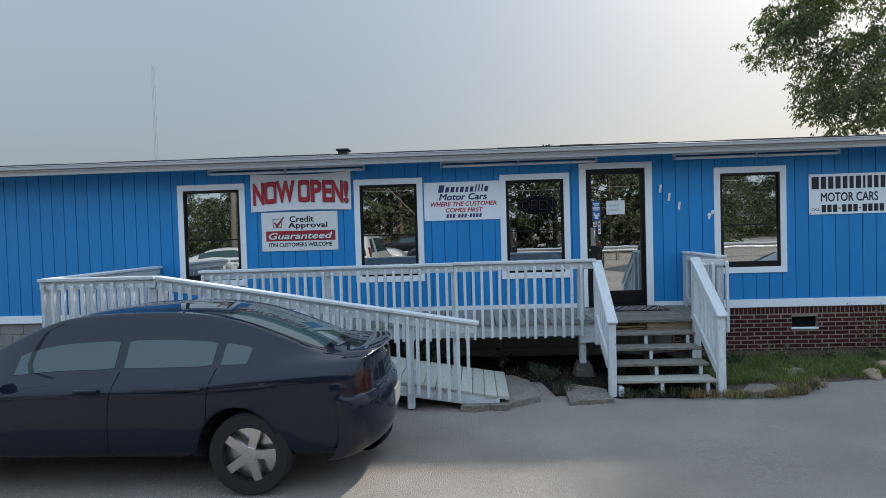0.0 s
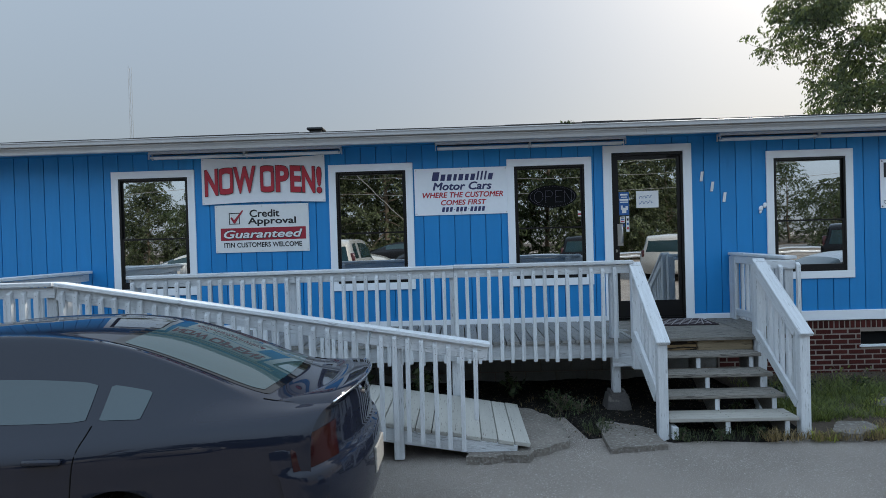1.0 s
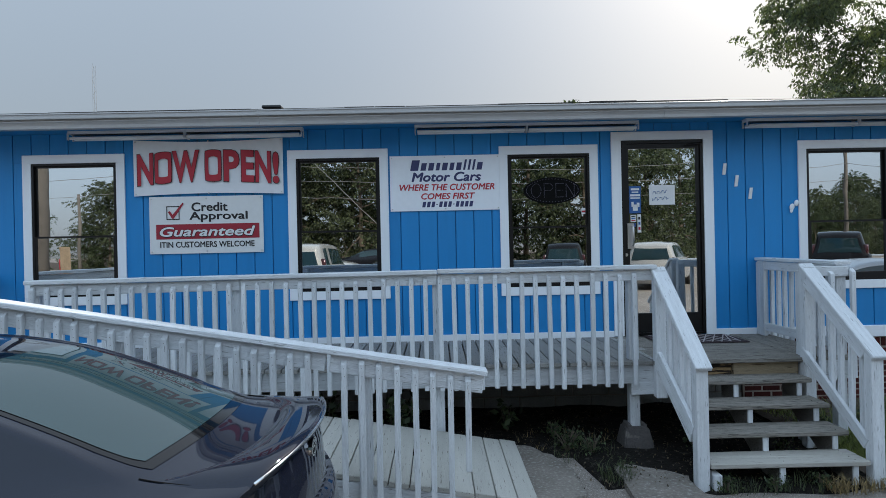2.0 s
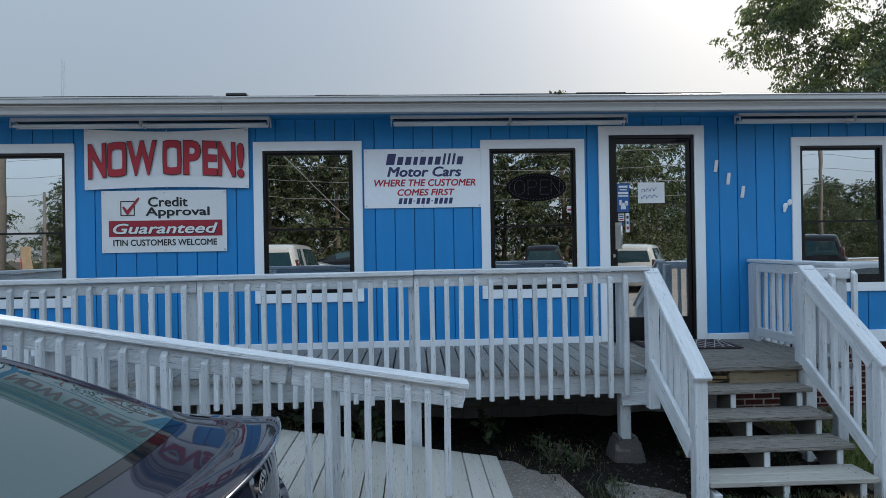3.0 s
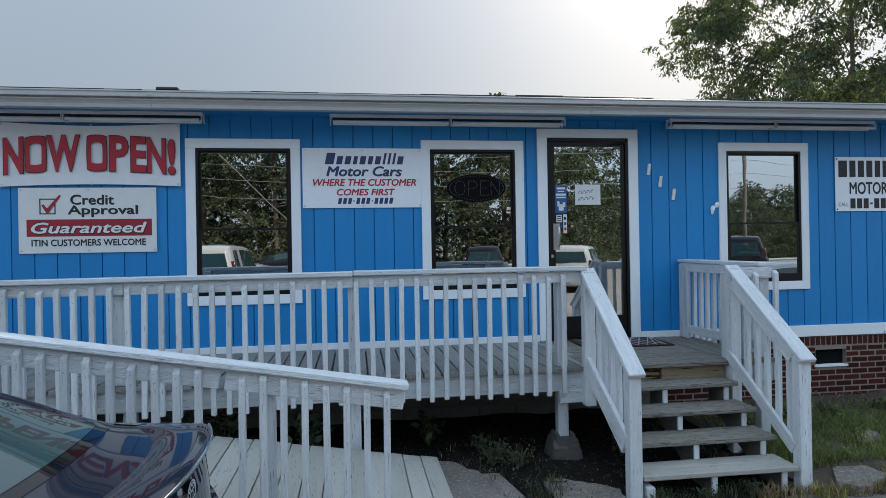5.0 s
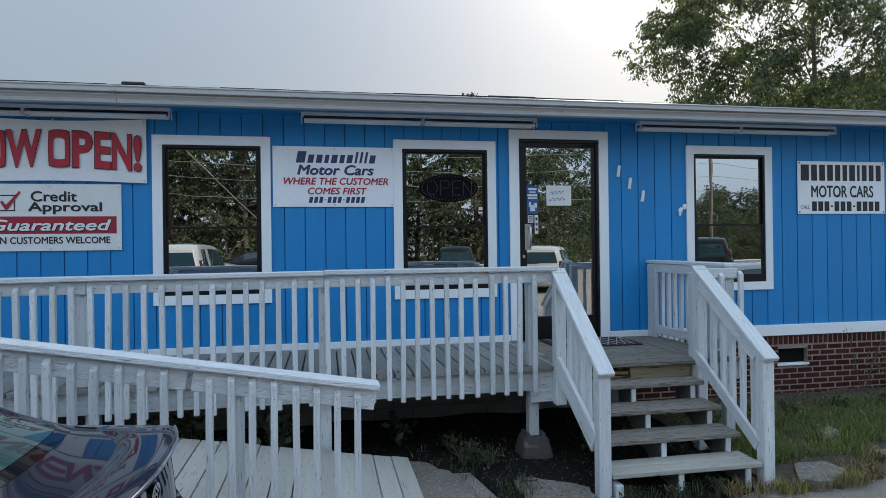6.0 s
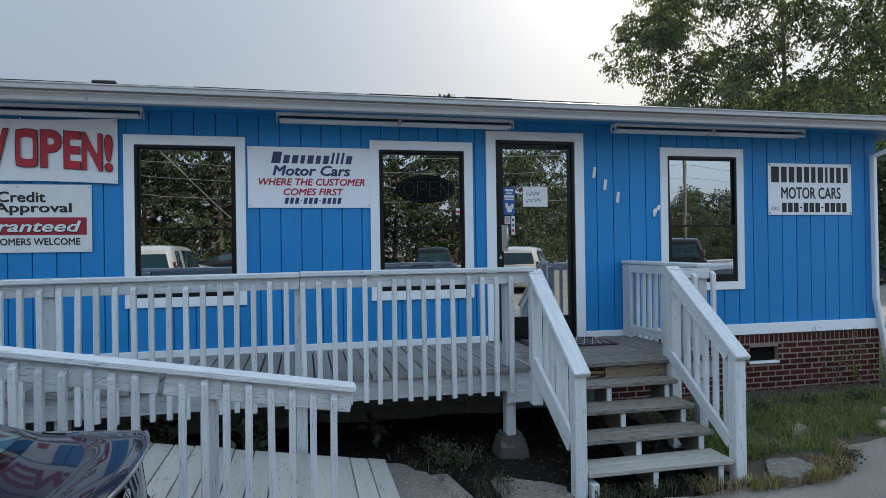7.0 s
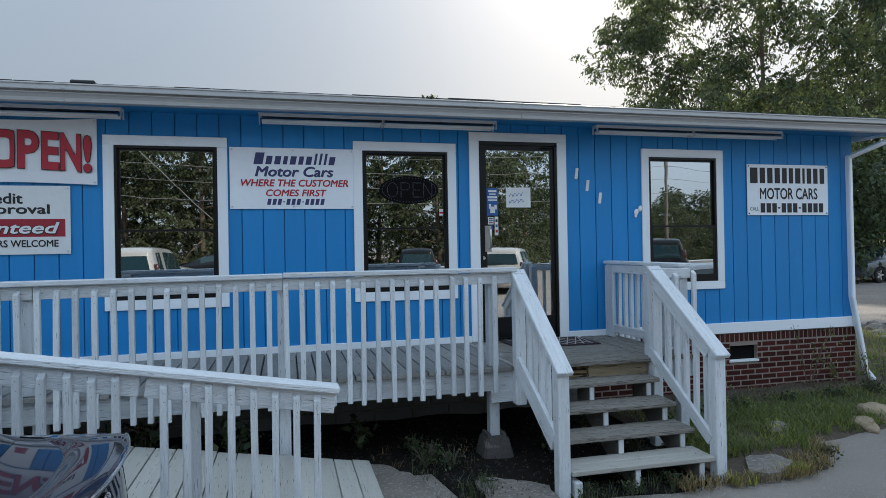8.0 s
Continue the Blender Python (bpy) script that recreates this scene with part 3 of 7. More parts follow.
def skirting():
    """Brick below the wall where it shows, concrete block behind the deck, and the white base board."""
    sk = thing("skirting_wall", pose(0, 0, 0), "dark red brick skirting with pale mortar and a vent hole", "skirting wall", kind="structure")
    bm = bmesh.new()
    for bx in ((3.9, 5.735, 0.0, 0.725), (5.735, 6.125, 0.0, 0.40), (5.735, 6.125, 0.575, 0.725), (6.125, WALL_R, 0.0, 0.725)):
        bm_box(bm, bx[0], bx[1], 0.003, 0.12, bx[2] - (0.0 if bx[2] else 0.06), bx[3])
    part("mortar_bed", bm, M_MORTAR, sk)
    # black sheets stand in for the darkness inside the vent hole
    bm = bmesh.new()
    bm_box(bm, 5.73, 6.13, 0.115, 0.135, 0.38, 0.60)
    part("vent_backing", bm, M_HOLE, sk)
    span("vent_sill", 5.715, 6.135, -0.02, 0.06, 0.378, 0.402, M_TRIM, sk)
    bm = bmesh.new()
    bm_box(bm, 5.738, 6.122, 0.055, 0.06, 0.40, 0.575)
    part("vent_screen", bm, M_HOLE, sk)
    # header course on edge, then stretchers in running bond
    x = 3.92
    while x < WALL_R - 0.03:
        span("brick", x, x + 0.051, -0.004, 0.05, 0.628, 0.722, M_BRICK, sk, 0.004, along="z", jit=0.004)
        x += 0.0675
    rows = 10
    for r in range(rows):
        zb = 0.555 - r * 0.0665
        x = 3.92 - (0.105 if r % 2 else 0.0)
        while x < WALL_R - 0.02:
            a, b = x, min(x + 0.189, WALL_R - 0.004)
            x += 0.2075
            if zb + 0.056 > 0.40 and zb < 0.57:
                if b > 5.735 and a < 6.125:
                    if a < 5.70:
                        b = 5.732
                    elif b > 6.16:
                        a = 6.128
                    else:
                        continue
            if b - a > 0.03:
                span("brick", max(a, 3.92), b, random.uniform(-0.004, 0.001), 0.05, zb, zb + 0.0515, M_BRICK, sk, 0.004, jit=0.003)
    bl = thing("foundation_wall", pose(0, 0, 0), "grey concrete block foundation in the shade of the deck", "foundation", kind="structure")
    bm = bmesh.new()
    bm_box(bm, WALL_L, 3.899, 0.03, 0.14, -0.05, 0.73)
    part("mortar_bed", bm, M_MORTAR, bl)
    for r in range(4):
        x = WALL_L + (0.2 if r % 2 else 0)
        while x < 3.86:
            span("concrete_block", x, min(x + 0.39, 3.898), 0.018, 0.1, -0.05 + r * 0.2, 0.14 + r * 0.2 if r < 3 else 0.735, M_BLOCK, bl, 0.006)
            x += 0.40
    base = thing("baseboard", pose(0, 0, 0.74), "white painted base board below the siding", "base board", kind="structure")
    x = WALL_L
    for xe in (-5.2, -1.6, 2.466):
        span("board", x, xe - 0.002, -0.024, 0.011, 0.735, 0.862, M_TRIM, base)
        x = xe
    span("board", 3.61, WALL_R + 0.005, -0.024, 0.011, 0.735, 0.862, M_TRIM, base)


def roof():
    r = thing("roof", pose(0, 0, 3.2), "low dark shingle roof with a wide eave", "roof", kind="structure")
    bm = bmesh.new()
    ya, yr, yb = -0.40, 4.1, 8.6
    za, zr = 3.262, 3.66
    for (y0, z0, y1, z1) in ((ya, za, yr, zr), (yr, zr, yb, za)):
        vs = [bm.verts.new(p) for p in ((WALL_L - 0.35, y0, z0), (WALL_R + 0.30, y0, z0), (WALL_R + 0.30, y1, z1), (WALL_L - 0.35, y1, z1))]
        ws = [bm.verts.new((v.co.x, v.co.y, v.co.z - 0.05)) for v in vs]
        bm.faces.new(vs), bm.faces.new(ws[::-1])
        for i in range(4):
            bm.faces.new((vs[i], vs[(i + 1) % 4], ws[(i + 1) % 4], ws[i]))
    part("roof_deck", bm, M_SHINGLE, r)
    x = WALL_L - 0.37
    while x < WALL_R + 0.3:
        wd = random.choice((0.32, 0.5, 0.96))
        xe = min(x + wd, WALL_R + 0.31)
        h = random.uniform(0.069, 0.075) + 0.012 * math.exp(-(((x - 2.0) / 1.0) ** 2))
        span("shingle", x, xe - 0.004, -0.45, -0.13, 3.272, 3.245 + h, M_SHINGLE, r, 0.003)
        x = xe
    bm = bmesh.new()
    bm_box(bm, WALL_L - 0.3, WALL_R + 0.25, -0.40, 0.02, 3.175, 3.190)
    part("soffit", bm, M_BLUE2, r)
    bm = bmesh.new()
    bm_box(bm, WALL_L - 0.3, WALL_R + 0.25, -0.418, -0.401, 3.15, 3.262)
    part("fascia", bm, M_BLUE2, r)
    bm = bmesh.new()
    for xx in (WALL_R + 0.252, WALL_L - 0.32):
        bm_box(bm, xx, xx + 0.018, -0.41, 8.5, 3.14, 3.26)
    part("rake_board", bm, M_TRIM, r)
    # gable fill over the end walls
    bm = bmesh.new()
    for xx in (WALL_R - 0.1, WALL_L - 0.1):
        vs = [bm.verts.new((xx + dx, y, z)) for dx in (0, 0.08) for y, z in ((0.02, 3.19), (8.2, 3.19), (8.2, 3.26), (4.1, 3.64), (0.02, 3.26))]
        bm.faces.new(vs[:5]), bm.faces.new(vs[5:][::-1])
        for i in range(5):
            bm.faces.new((vs[i], vs[(i + 1) % 5], vs[5 + (i + 1) % 5], vs[5 + i]))
    part("gable", bm, M_BLUE2, r)
    vent = thing("roof_vent", pose(-1.30, 0.1, 3.3), "low dark metal roof vent on the shingles", "roof vent")
    span("cap", -1.41, -1.195, 0.0, 0.22, 3.425, 3.461, M_BLACK, vent, 0.01)
    span("throat", -1.38, -1.225, 0.03, 0.19, 3.29, 3.424, M_BLACK, vent, 0.005)


def gutter():
    """A K-shaped gutter along the eave with seams, end caps and a downspout at the corner."""
    g = thing("gutter", pose(0, -0.45, 3.14), "pale grey aluminium gutter along the eave", "gutter")
    prof = [(-0.420, 3.140), (-0.492, 3.140), (-0.495, 3.147), (-0.484, 3.153), (-0.486, 3.180), (-0.500, 3.205), (-0.514, 3.218), (-0.514, 3.226), (-0.497, 3.229), (-0.497, 3.240), (-0.538, 3.243), (-0.540, 3.250), (-0.538, 3.290), (-0.548, 3.294), (-0.548, 3.303), (-0.540, 3.308), (-0.522, 3.302), (-0.520, 3.262), (-0.486, 3.254), (-0.486, 3.222), (-0.474, 3.190), (-0.472, 3.156), (-0.420, 3.154)]
    prof = [(y, 3.137 + (z - 3.14) * 0.89) for y, z in prof]
    xs = [WALL_L - 0.35, -5.4, -1.3, 2.9, WALL_R + 0.26]
    for i in range(len(xs) - 1):
        v, f = [], []
        for x in (xs[i], xs[i + 1] - 0.003):
            v += [(x, y, z) for y, z in prof]
        n = len(prof)
        f += [(k, (k + 1) % n, n + (k + 1) % n, n + k) for k in range(n)]
        f += [tuple(range(n))[::-1], tuple(range(n, 2 * n))]
        pydata("gutter_length", v, f, M_GUTTER, g)
    for x in xs[1:-1]:
        span("seam", x - 0.02, x + 0.02, -0.5425, -0.53, 3.238, 3.269, M_GUTTER, g, 0.001)
    for x in (xs[0] - 0.004, xs[-1] - 0.002):
        span("end_cap", x, x + 0.006, -0.54, -0.42, 3.14, 3.285, M_GUTTER, g, 0.001)
    d = thing("downspout", pose(7.55, -0.06, 0.1), "white downspout pipe at the building corner", "downspout")

    def pipe(name, a, b):
        beam(name, a, b, 0.055, 0.075, M_TRIM, d, 0.012, up=(0, 1, 0))
    pipe("outlet", (7.76, -0.46, 3.16), (7.76, -0.46, 3.06))
    pipe("elbow", (7.765, -0.465, 3.08), (7.505, -0.075, 2.90))
    pipe("pipe", (7.50, -0.062, 2.92), (7.513, -0.062, 1.10))
    pipe("elbow", (7.512, -0.062, 1.12), (7.552, -0.064, 0.92))
    pipe("pipe", (7.549, -0.064, 0.94), (7.702, -0.072, 0.15))
    pipe("elbow", (7.698, -0.072, 0.17), (7.765, -0.125, 0.05))


roof()
gutter()


def strip_lamp(x0, x1, label):
    """An unlit eight-foot strip lamp under the eave, two tubes on a white tray."""
    m = pose(x0, -0.12, 3.15)
    l = thing("strip_lamp", m, label, "light fixture", "strip lamps under the eave")
    xm = (x0 + x1) / 2
    v0 = ((-0.170, 3.178), (-0.170, 3.150), (-0.164, 3.143), (-0.076, 3.143), (-0.070, 3.150), (-0.070, 3.178))
    v = [(x, y, z) for x in (x0, x1) for y, z in v0]
    n = len(v0)
    f = [(k, (k + 1) % n, n + (k + 1) % n, n + k) for k in range(n)] + [tuple(range(n))[::-1], tuple(range(n, 2 * n))]
    pydata("tray", v, f, M_LAMP, l)
    # added dark strip that holds the shade between tray and tubes
    span("channel", x0 + 0.03, x1 - 0.03, -0.158, -0.082, 3.137, 3.1425, M_BRONZE, l, 0.001, "dark strip standing in for the shade under the tray")
    for xa, xb in ((x0 + 0.03, xm - 0.02), (xm + 0.02, x1 - 0.03)):
        tube("tube", [(xa, -0.172, 3.097), (xb, -0.172, 3.097)], 0.0175, M_TUBE, l)
        tube("tube", [(xa, -0.072, 3.100), (xb, -0.072, 3.100)], 0.0175, M_TUBE, l)
    for xx in (x0 + 0.002, xm - 0.012, xm + 0.002, x1 - 0.012):
        for yy in (-0.172, -0.072):
            span("tube_holder", xx, xx + 0.010, yy - 0.016, yy + 0.016, 3.078, 3.150, M_LAMP, l, 0.003)


strip_lamp(-3.46, -0.93, "white unlit twin-tube strip lamp above the red-lettered banner")
strip_lamp(0.288, 2.736, "white unlit twin-tube strip lamp beside the door casing")
strip_lamp(3.916, 6.40, "white unlit twin-tube strip lamp above the end window")


# ---- lettering ----
def letters(name, text, x0, x1, z0, z1, y, material, parent, shear=0.0, bold=0.0, bend=0.0, depth=0.002, square=0.0):
    """Letters filling the box x0..x1, z0..z1 on a board that faces -y. bold: how far the strokes are widened, in parts of the height; square: how far round forms are squared off."""
    cu = bpy.data.curves.new(name, "FONT")
    cu.body, cu.size, cu.shear, cu.offset = text, 1.0, shear, bold * 0.72 if len(text) == 1 else 0.0
    cu.resolution_u = 8 if square else 3
    ob = bpy.data.objects.new(name, cu)
    scene.collection.objects.link(ob)
    bpy.context.view_layer.update()
    mesh = bpy.data.meshes.new_from_object(ob.evaluated_get(bpy.context.evaluated_depsgraph_get()))
    bpy.data.objects.remove(ob)
    co = np.array([v.co[:] for v in mesh.vertices])
    faces = [tuple(p.vertices) for p in mesh.polygons]
    bpy.data.meshes.remove(mesh)
    layers = 1
    if bold and len(text) > 1:  # further, shifted strikes thicken the strokes
        n, layers = len(co), 5
        co = np.concatenate([co + np.array((bold * du, bold * dv, 0.0)) for du, dv in ((0.0, 0.0), (0.9, 0.0), (0.45, 0.0), (0.2, 0.4), (0.7, -0.4))])
        faces = [tuple(k * n + i for i in f) for k in range(layers) for f in faces]
    lo, hi = co.min(0), co.max(0)
    u = (co[:, 0] - lo[0]) / (hi[0] - lo[0])
    t = (co[:, 1] - lo[1]) / (hi[1] - lo[1])
    if square:
        p, q = 2 * u - 1, 2 * t - 1
        grow = 1 + square * (np.hypot(p, q) / np.maximum(np.maximum(abs(p), abs(q)), 1e-6) - 1)
        u, t = np.clip(p * grow, -1, 1) / 2 + 0.5, np.clip(q * grow, -1, 1) / 2 + 0.5
    xs = x0 + u * (x1 - x0)
    zs = z0 + t * (z1 - z0) + bend * (1 - (2 * u - 1) ** 2)
    lift = np.repeat(np.arange(layers) * 0.0004, len(co) // layers)
    verts = [(float(px), y - depth - float(q), float(pz)) for px, pz, q in zip(xs, zs, lift)]
    if len(text) == 1:
        pydata(name, verts, faces, material, parent)
        return
    # one part for each letter: patches that share corners or stand over one another belong together
    root = list(range(len(verts)))

    def find(i):
        while root[i] != i:
            root[i] = root[root[i]]
            i = root[i]
        return i
    for f in faces:
        for i in f[1:]:
            root[find(i)] = find(f[0])
    group = {}
    for f in faces:
        group.setdefault(find(f[0]), []).append(f)
    glyphs = []
    flat = xs - shear * 0.6 * (zs - z0)  # upright places of slanted letters
    for fs in sorted(group.values(), key=lambda q: min(flat[i] for f in q for i in f)):
        a, b = min(flat[i] for f in fs for i in f), max(flat[i] for f in fs for i in f)
        if glyphs and min(b, glyphs[-1][1]) - a > 0.4 * min(b - a, glyphs[-1][1] - glyphs[-1][0]):
            glyphs[-1][1] = max(b, glyphs[-1][1])
            glyphs[-1][2].extend(fs)
        else:
            glyphs.append([a, b, list(fs)])
    for _, _, fs in glyphs:
        used = sorted({i for f in fs for i in f})
        back = {v: k for k, v in enumerate(used)}
        pydata("letter", [verts[i] for i in used], [tuple(back[i] for i in f) for f in fs], material, parent)


def bars(name, widths, x0, x1, z0, z1, y, material, parent, gap=0.40, shear=0.0):
    """Plain upright bars standing in for characters."""
    total = sum(w for w, h in widths) + gap * (len(widths) - 1)
    s = (x1 - x0) / total
    x = x0
    for w, h in widths:
        if h > 0:
            zt = z0 + (z1 - z0) * h
            za = z0 if h > 0.3 else z0 + (z1 - z0) * 0.42
            zt = zt if h > 0.3 else za + (z1 - z0) * 0.16
            dx0, dx1 = shear * (za - z0), shear * (zt - z0)
            bm = bmesh.new()
            bm.faces.new([bm.verts.new(p) for p in ((x + dx0, y - 0.002, za), (x + w * s + dx0, y - 0.002, za), (x + w * s + dx1, y - 0.002, zt), (x + dx1, y - 0.002, zt))])
            part(name, bm, material, parent)
        x += (w + gap) * s


def sheet(name, x0, x1, z0, z1, y, t, material, parent, wave=0.0, sag=0.0, nx=28, nz=10):
    """A thin board or banner facing -y; wave: how far it stands off the wall."""
    def at(i, j, back):
        u, v = i / nx, j / nz
        yy = y - wave * (0.5 + 0.5 * math.sin(u * 9 + v * 2)) * math.sin(math.pi * min(1, max(0, v))) * math.sin(math.pi * u) + (t if back else 0)
        zz = z0 + v * (z1 - z0) - sag * math.sin(math.pi * u) * (1.7 * v - 0.7)
        return (x0 + u * (x1 - x0), yy, zz)
    v, f = [], []
    for back in (0, 1):
        v += [at(i, j, back) for j in range(nz + 1) for i in range(nx + 1)]
    n, o = nx + 1, (nx + 1) * (nz + 1)
    for j in range(nz):
        for i in range(nx):
            q = (j * n + i, j * n + i + 1, (j + 1) * n + i + 1, (j + 1) * n + i)
            f += [q, tuple(o + k for k in q[::-1])]
    edge = [i for i in range(n)] + [j * n + nx for j in range(1, nz + 1)] + [nz * n + i for i in range(nx - 1, -1, -1)] + [j * n for j in range(nz - 1, 0, -1)]
    r = len(v)
    m = len(edge)
    v += [v[k] for k in edge] + [v[o + k] for k in edge]
    f += [(r + k, r + m + k, r + m + (k + 1) % m, r + (k + 1) % m) for k in range(m)]
    return pydata(name, v, f, material, parent, I4, "", True)


def eyelets(parent, x0, x1, z0, z1, y, mid=True):
    for x in (x0 + 0.022, (x0 + x1) / 2, x1 - 0.022) if mid else (x0 + 0.022, x1 - 0.022):
        for z in (z0 + 0.022, z1 - 0.022):
            bm = bmesh.new()
            bmesh.ops.create_cone(bm, cap_ends=True, segments=10, radius1=0.009, radius2=0.007, depth=0.006)
            part("eyelet", bm, M_STEEL if mid else M_BLACK, parent, pose(x, y - 0.003, z, 90, 0, 0))


MIXED = [(1.5, 1.0), (1, 0.72), (1, 0.72), (0.7, 0.72), (1, 0.72), (0.8, 0.72), (0.95, 0.72), (0.4, 1.0), (0.4, 1.0), (0.4, 1.0), (1, 0.72)]
CAPS = [(1.4, 1), (1, 1), (1, 1), (1, 1), (0.9, 1), (0.8, 1), (1, 1), (0.45, 1), (0.85, 1), (0.85, 1), (0.9, 1)]
PHONE = [(1, 1), (1, 1), (1, 1), (0.5, 0.2), (1, 1), (1, 1), (1, 1), (0.5, 0.2), (1, 1), (1, 1), (1, 1), (1, 1)]


def sign_white():
    x0, x1, z0, z1 = 0.0, 1.222, 2.245, 2.858
    s = thing("wall_sign", pose(x0, -0.01, z0), "white wall sign with navy and red italic lettering between windows", "sign")
    y = -0.016
    sheet("board", x0, x1, z0, z1, y, 0.006, M_SIGN, s, nx=4, nz=2)
    w, h = x1 - x0, z1 - z0
    fx = lambda a: x0 + a * w
    fz = lambda a: z1 - a * h
    bars("name_bar", MIXED, fx(0.185), fx(0.835), fz(0.27), fz(0.08), y, M_NAVY, s, 0.45, 0.2)
    letters("business_line", "Motor Cars", fx(0.195), fx(0.83), fz(0.475), fz(0.30), y, M_NAVY, s, 0.22, 0.075)
    letters("slogan", "WHERE THE CUSTOMER", fx(0.084), fx(0.95), fz(0.635), fz(0.515), y, M_RED, s, 0.22, 0.06)
    letters("slogan", "COMES FIRST", fx(0.28), fx(0.77), fz(0.795), fz(0.68), y, M_RED, s, 0.22, 0.06)
    bars("number_bar", PHONE, fx(0.287), fx(0.744), fz(0.935), fz(0.835), y, M_NAVY, s, 0.45, 0.2)
    eyelets(s, x0, x1, z0, z1, y)


def sign_credit():
    x0, x1, z0, z1 = -2.667, -1.413, 1.828, 2.459
    s = thing("wall_sign", pose(x0, -0.01, z0), "white wall sign with black lettering, red check mark and red band", "sign")
    y = -0.016
    sheet("board", x0, x1, z0, z1, y, 0.006, M_SIGN2, s, nx=4, nz=2)
    w, h = x1 - x0, z1 - z0
    fx = lambda a: x0 + a * w
    fz = lambda a: z1 - a * h
    bm = bmesh.new()
    a, b, c, d, t = fx(0.150), fx(0.265), fz(0.405), fz(0.165), 0.010
    for q in ((a, b, c, c + t), (a, b, d - t, d), (a, a + t, c + t, d - t), (b - t, b, c + t, d - t)):
        bm_box(bm, q[0], q[1], y - 0.003, y - 0.001, q[2], q[3])
    part("tick_box", bm, M_INK, s)
    bm = bmesh.new()
    pts = ((0.165, 0.27), (0.18, 0.25), (0.205, 0.315), (0.295, 0.105), (0.305, 0.125), (0.215, 0.385), (0.20, 0.385))
    bm.faces.new([bm.verts.new((fx(u), y - 0.006, fz(v))) for u, v in pts][::-1])
    part("tick", bm, M_DRED, s)
    letters("line", "Credit", fx(0.37), fx(0.69), fz(0.265), fz(0.105), y, M_INK, s, 0.0, 0.06)
    letters("line", "Approval", fx(0.35), fx(0.865), fz(0.455), fz(0.27), y, M_INK, s, 0.0, 0.06)
    bm = bmesh.new()
    bm_box(bm, fx(0.057), fx(0.965), y - 0.002, y - 0.0005, fz(0.745), fz(0.485))
    part("red_band", bm, M_DRED, s)
    letters("line", "Guaranteed", fx(0.085), fx(0.935), fz(0.715), fz(0.52), y - 0.002, M_INK, s, 0.25, 0.11)
    letters("line", "Guaranteed", fx(0.09), fx(0.93), fz(0.70), fz(0.53), y - 0.004, M_WHITE, s, 0.25, 0.05)
    letters("line", "ITIN CUSTOMERS WELCOME", fx(0.09), fx(0.92), fz(0.895), fz(0.79), y, M_INK, s, 0.0, 0.055)
    eyelets(s, x0, x1, z0, z1, y)


def banner_open():
    x0, x1, z0, z1 = -2.822, -1.178, 2.470, 3.088
    s = thing("banner", pose(x0, -0.03, z0), "white vinyl banner with red arched lettering, slightly sagging", "banner")
    y = -0.032
    sheet("vinyl", x0, x1, z0, z1, y, 0.003, M_BANNER, s, wave=0.012, sag=0.030, nx=44, nz=16)
    y -= 0.014
    w, h = x1 - x0, z1 - z0
    word = (("N", 0.030, 0.134), ("O", 0.146, 0.258), ("W", 0.264, 0.442), ("O", 0.481, 0.590), ("P", 0.606, 0.710), ("E", 0.724, 0.808), ("N", 0.818, 0.920), ("!", 0.935, 0.974))
    for grow, yy, mt in ((0.007, 0.0, M_INK), (0.0, -0.003, M_RED)):
        for ch, a, b in word:
            letters("line", ch, x0 + a * w - grow, x0 + b * w + grow, z1 - 0.805 * h - grow, z1 - 0.245 * h + grow, y + yy, mt, s, 0.0, 0.047 + grow * 0.9, 0.0, square=0.75 if ch == "O" else 0.0)
    for ob in s.children:
        if ob.name.startswith("line"):
            for v in ob.data.vertices:
                u = (v.co.x - x0) / w
                v.co.z += h * (0.07 * (1 - (2 * u - 1) ** 2) - 0.025)
    eyelets(s, x0, x1, z0, z1, y + 0.012)


def sign_serif():
    x0, x1, z0, z1 = 6.01, 7.215, 2.165, 2.79
    s = thing("wall_sign", pose(x0, -0.01, z0), "white wall sign with black capital lettering near the downspout", "sign")
    y = -0.016
    sheet("board", x0, x1, z0, z1, y, 0.006, M_SIGN, s, nx=4, nz=2)
    w, h = x1 - x0, z1 - z0
    fx = lambda a: x0 + a * w
    fz = lambda a: z1 - a * h
    bars("name_bar", CAPS, fx(0.035), fx(0.955), fz(0.37), fz(0.065), y, M_INK, s, 0.40)
    letters("business_line", "MOTOR CARS", fx(0.15), fx(0.865), fz(0.69), fz(0.46), y, M_INK, s, 0.0, 0.05)
    letters("call_line", "CALL", fx(0.03), fx(0.135), fz(0.91), fz(0.84), y, M_INK, s)
    bars("number_bar", PHONE, fx(0.157), fx(0.935), fz(0.95), fz(0.765), y, M_INK, s, 0.3)
    eyelets(s, x0, x1, z0, z1, y, False)


sign_white()
sign_credit()
banner_open()
sign_serif()


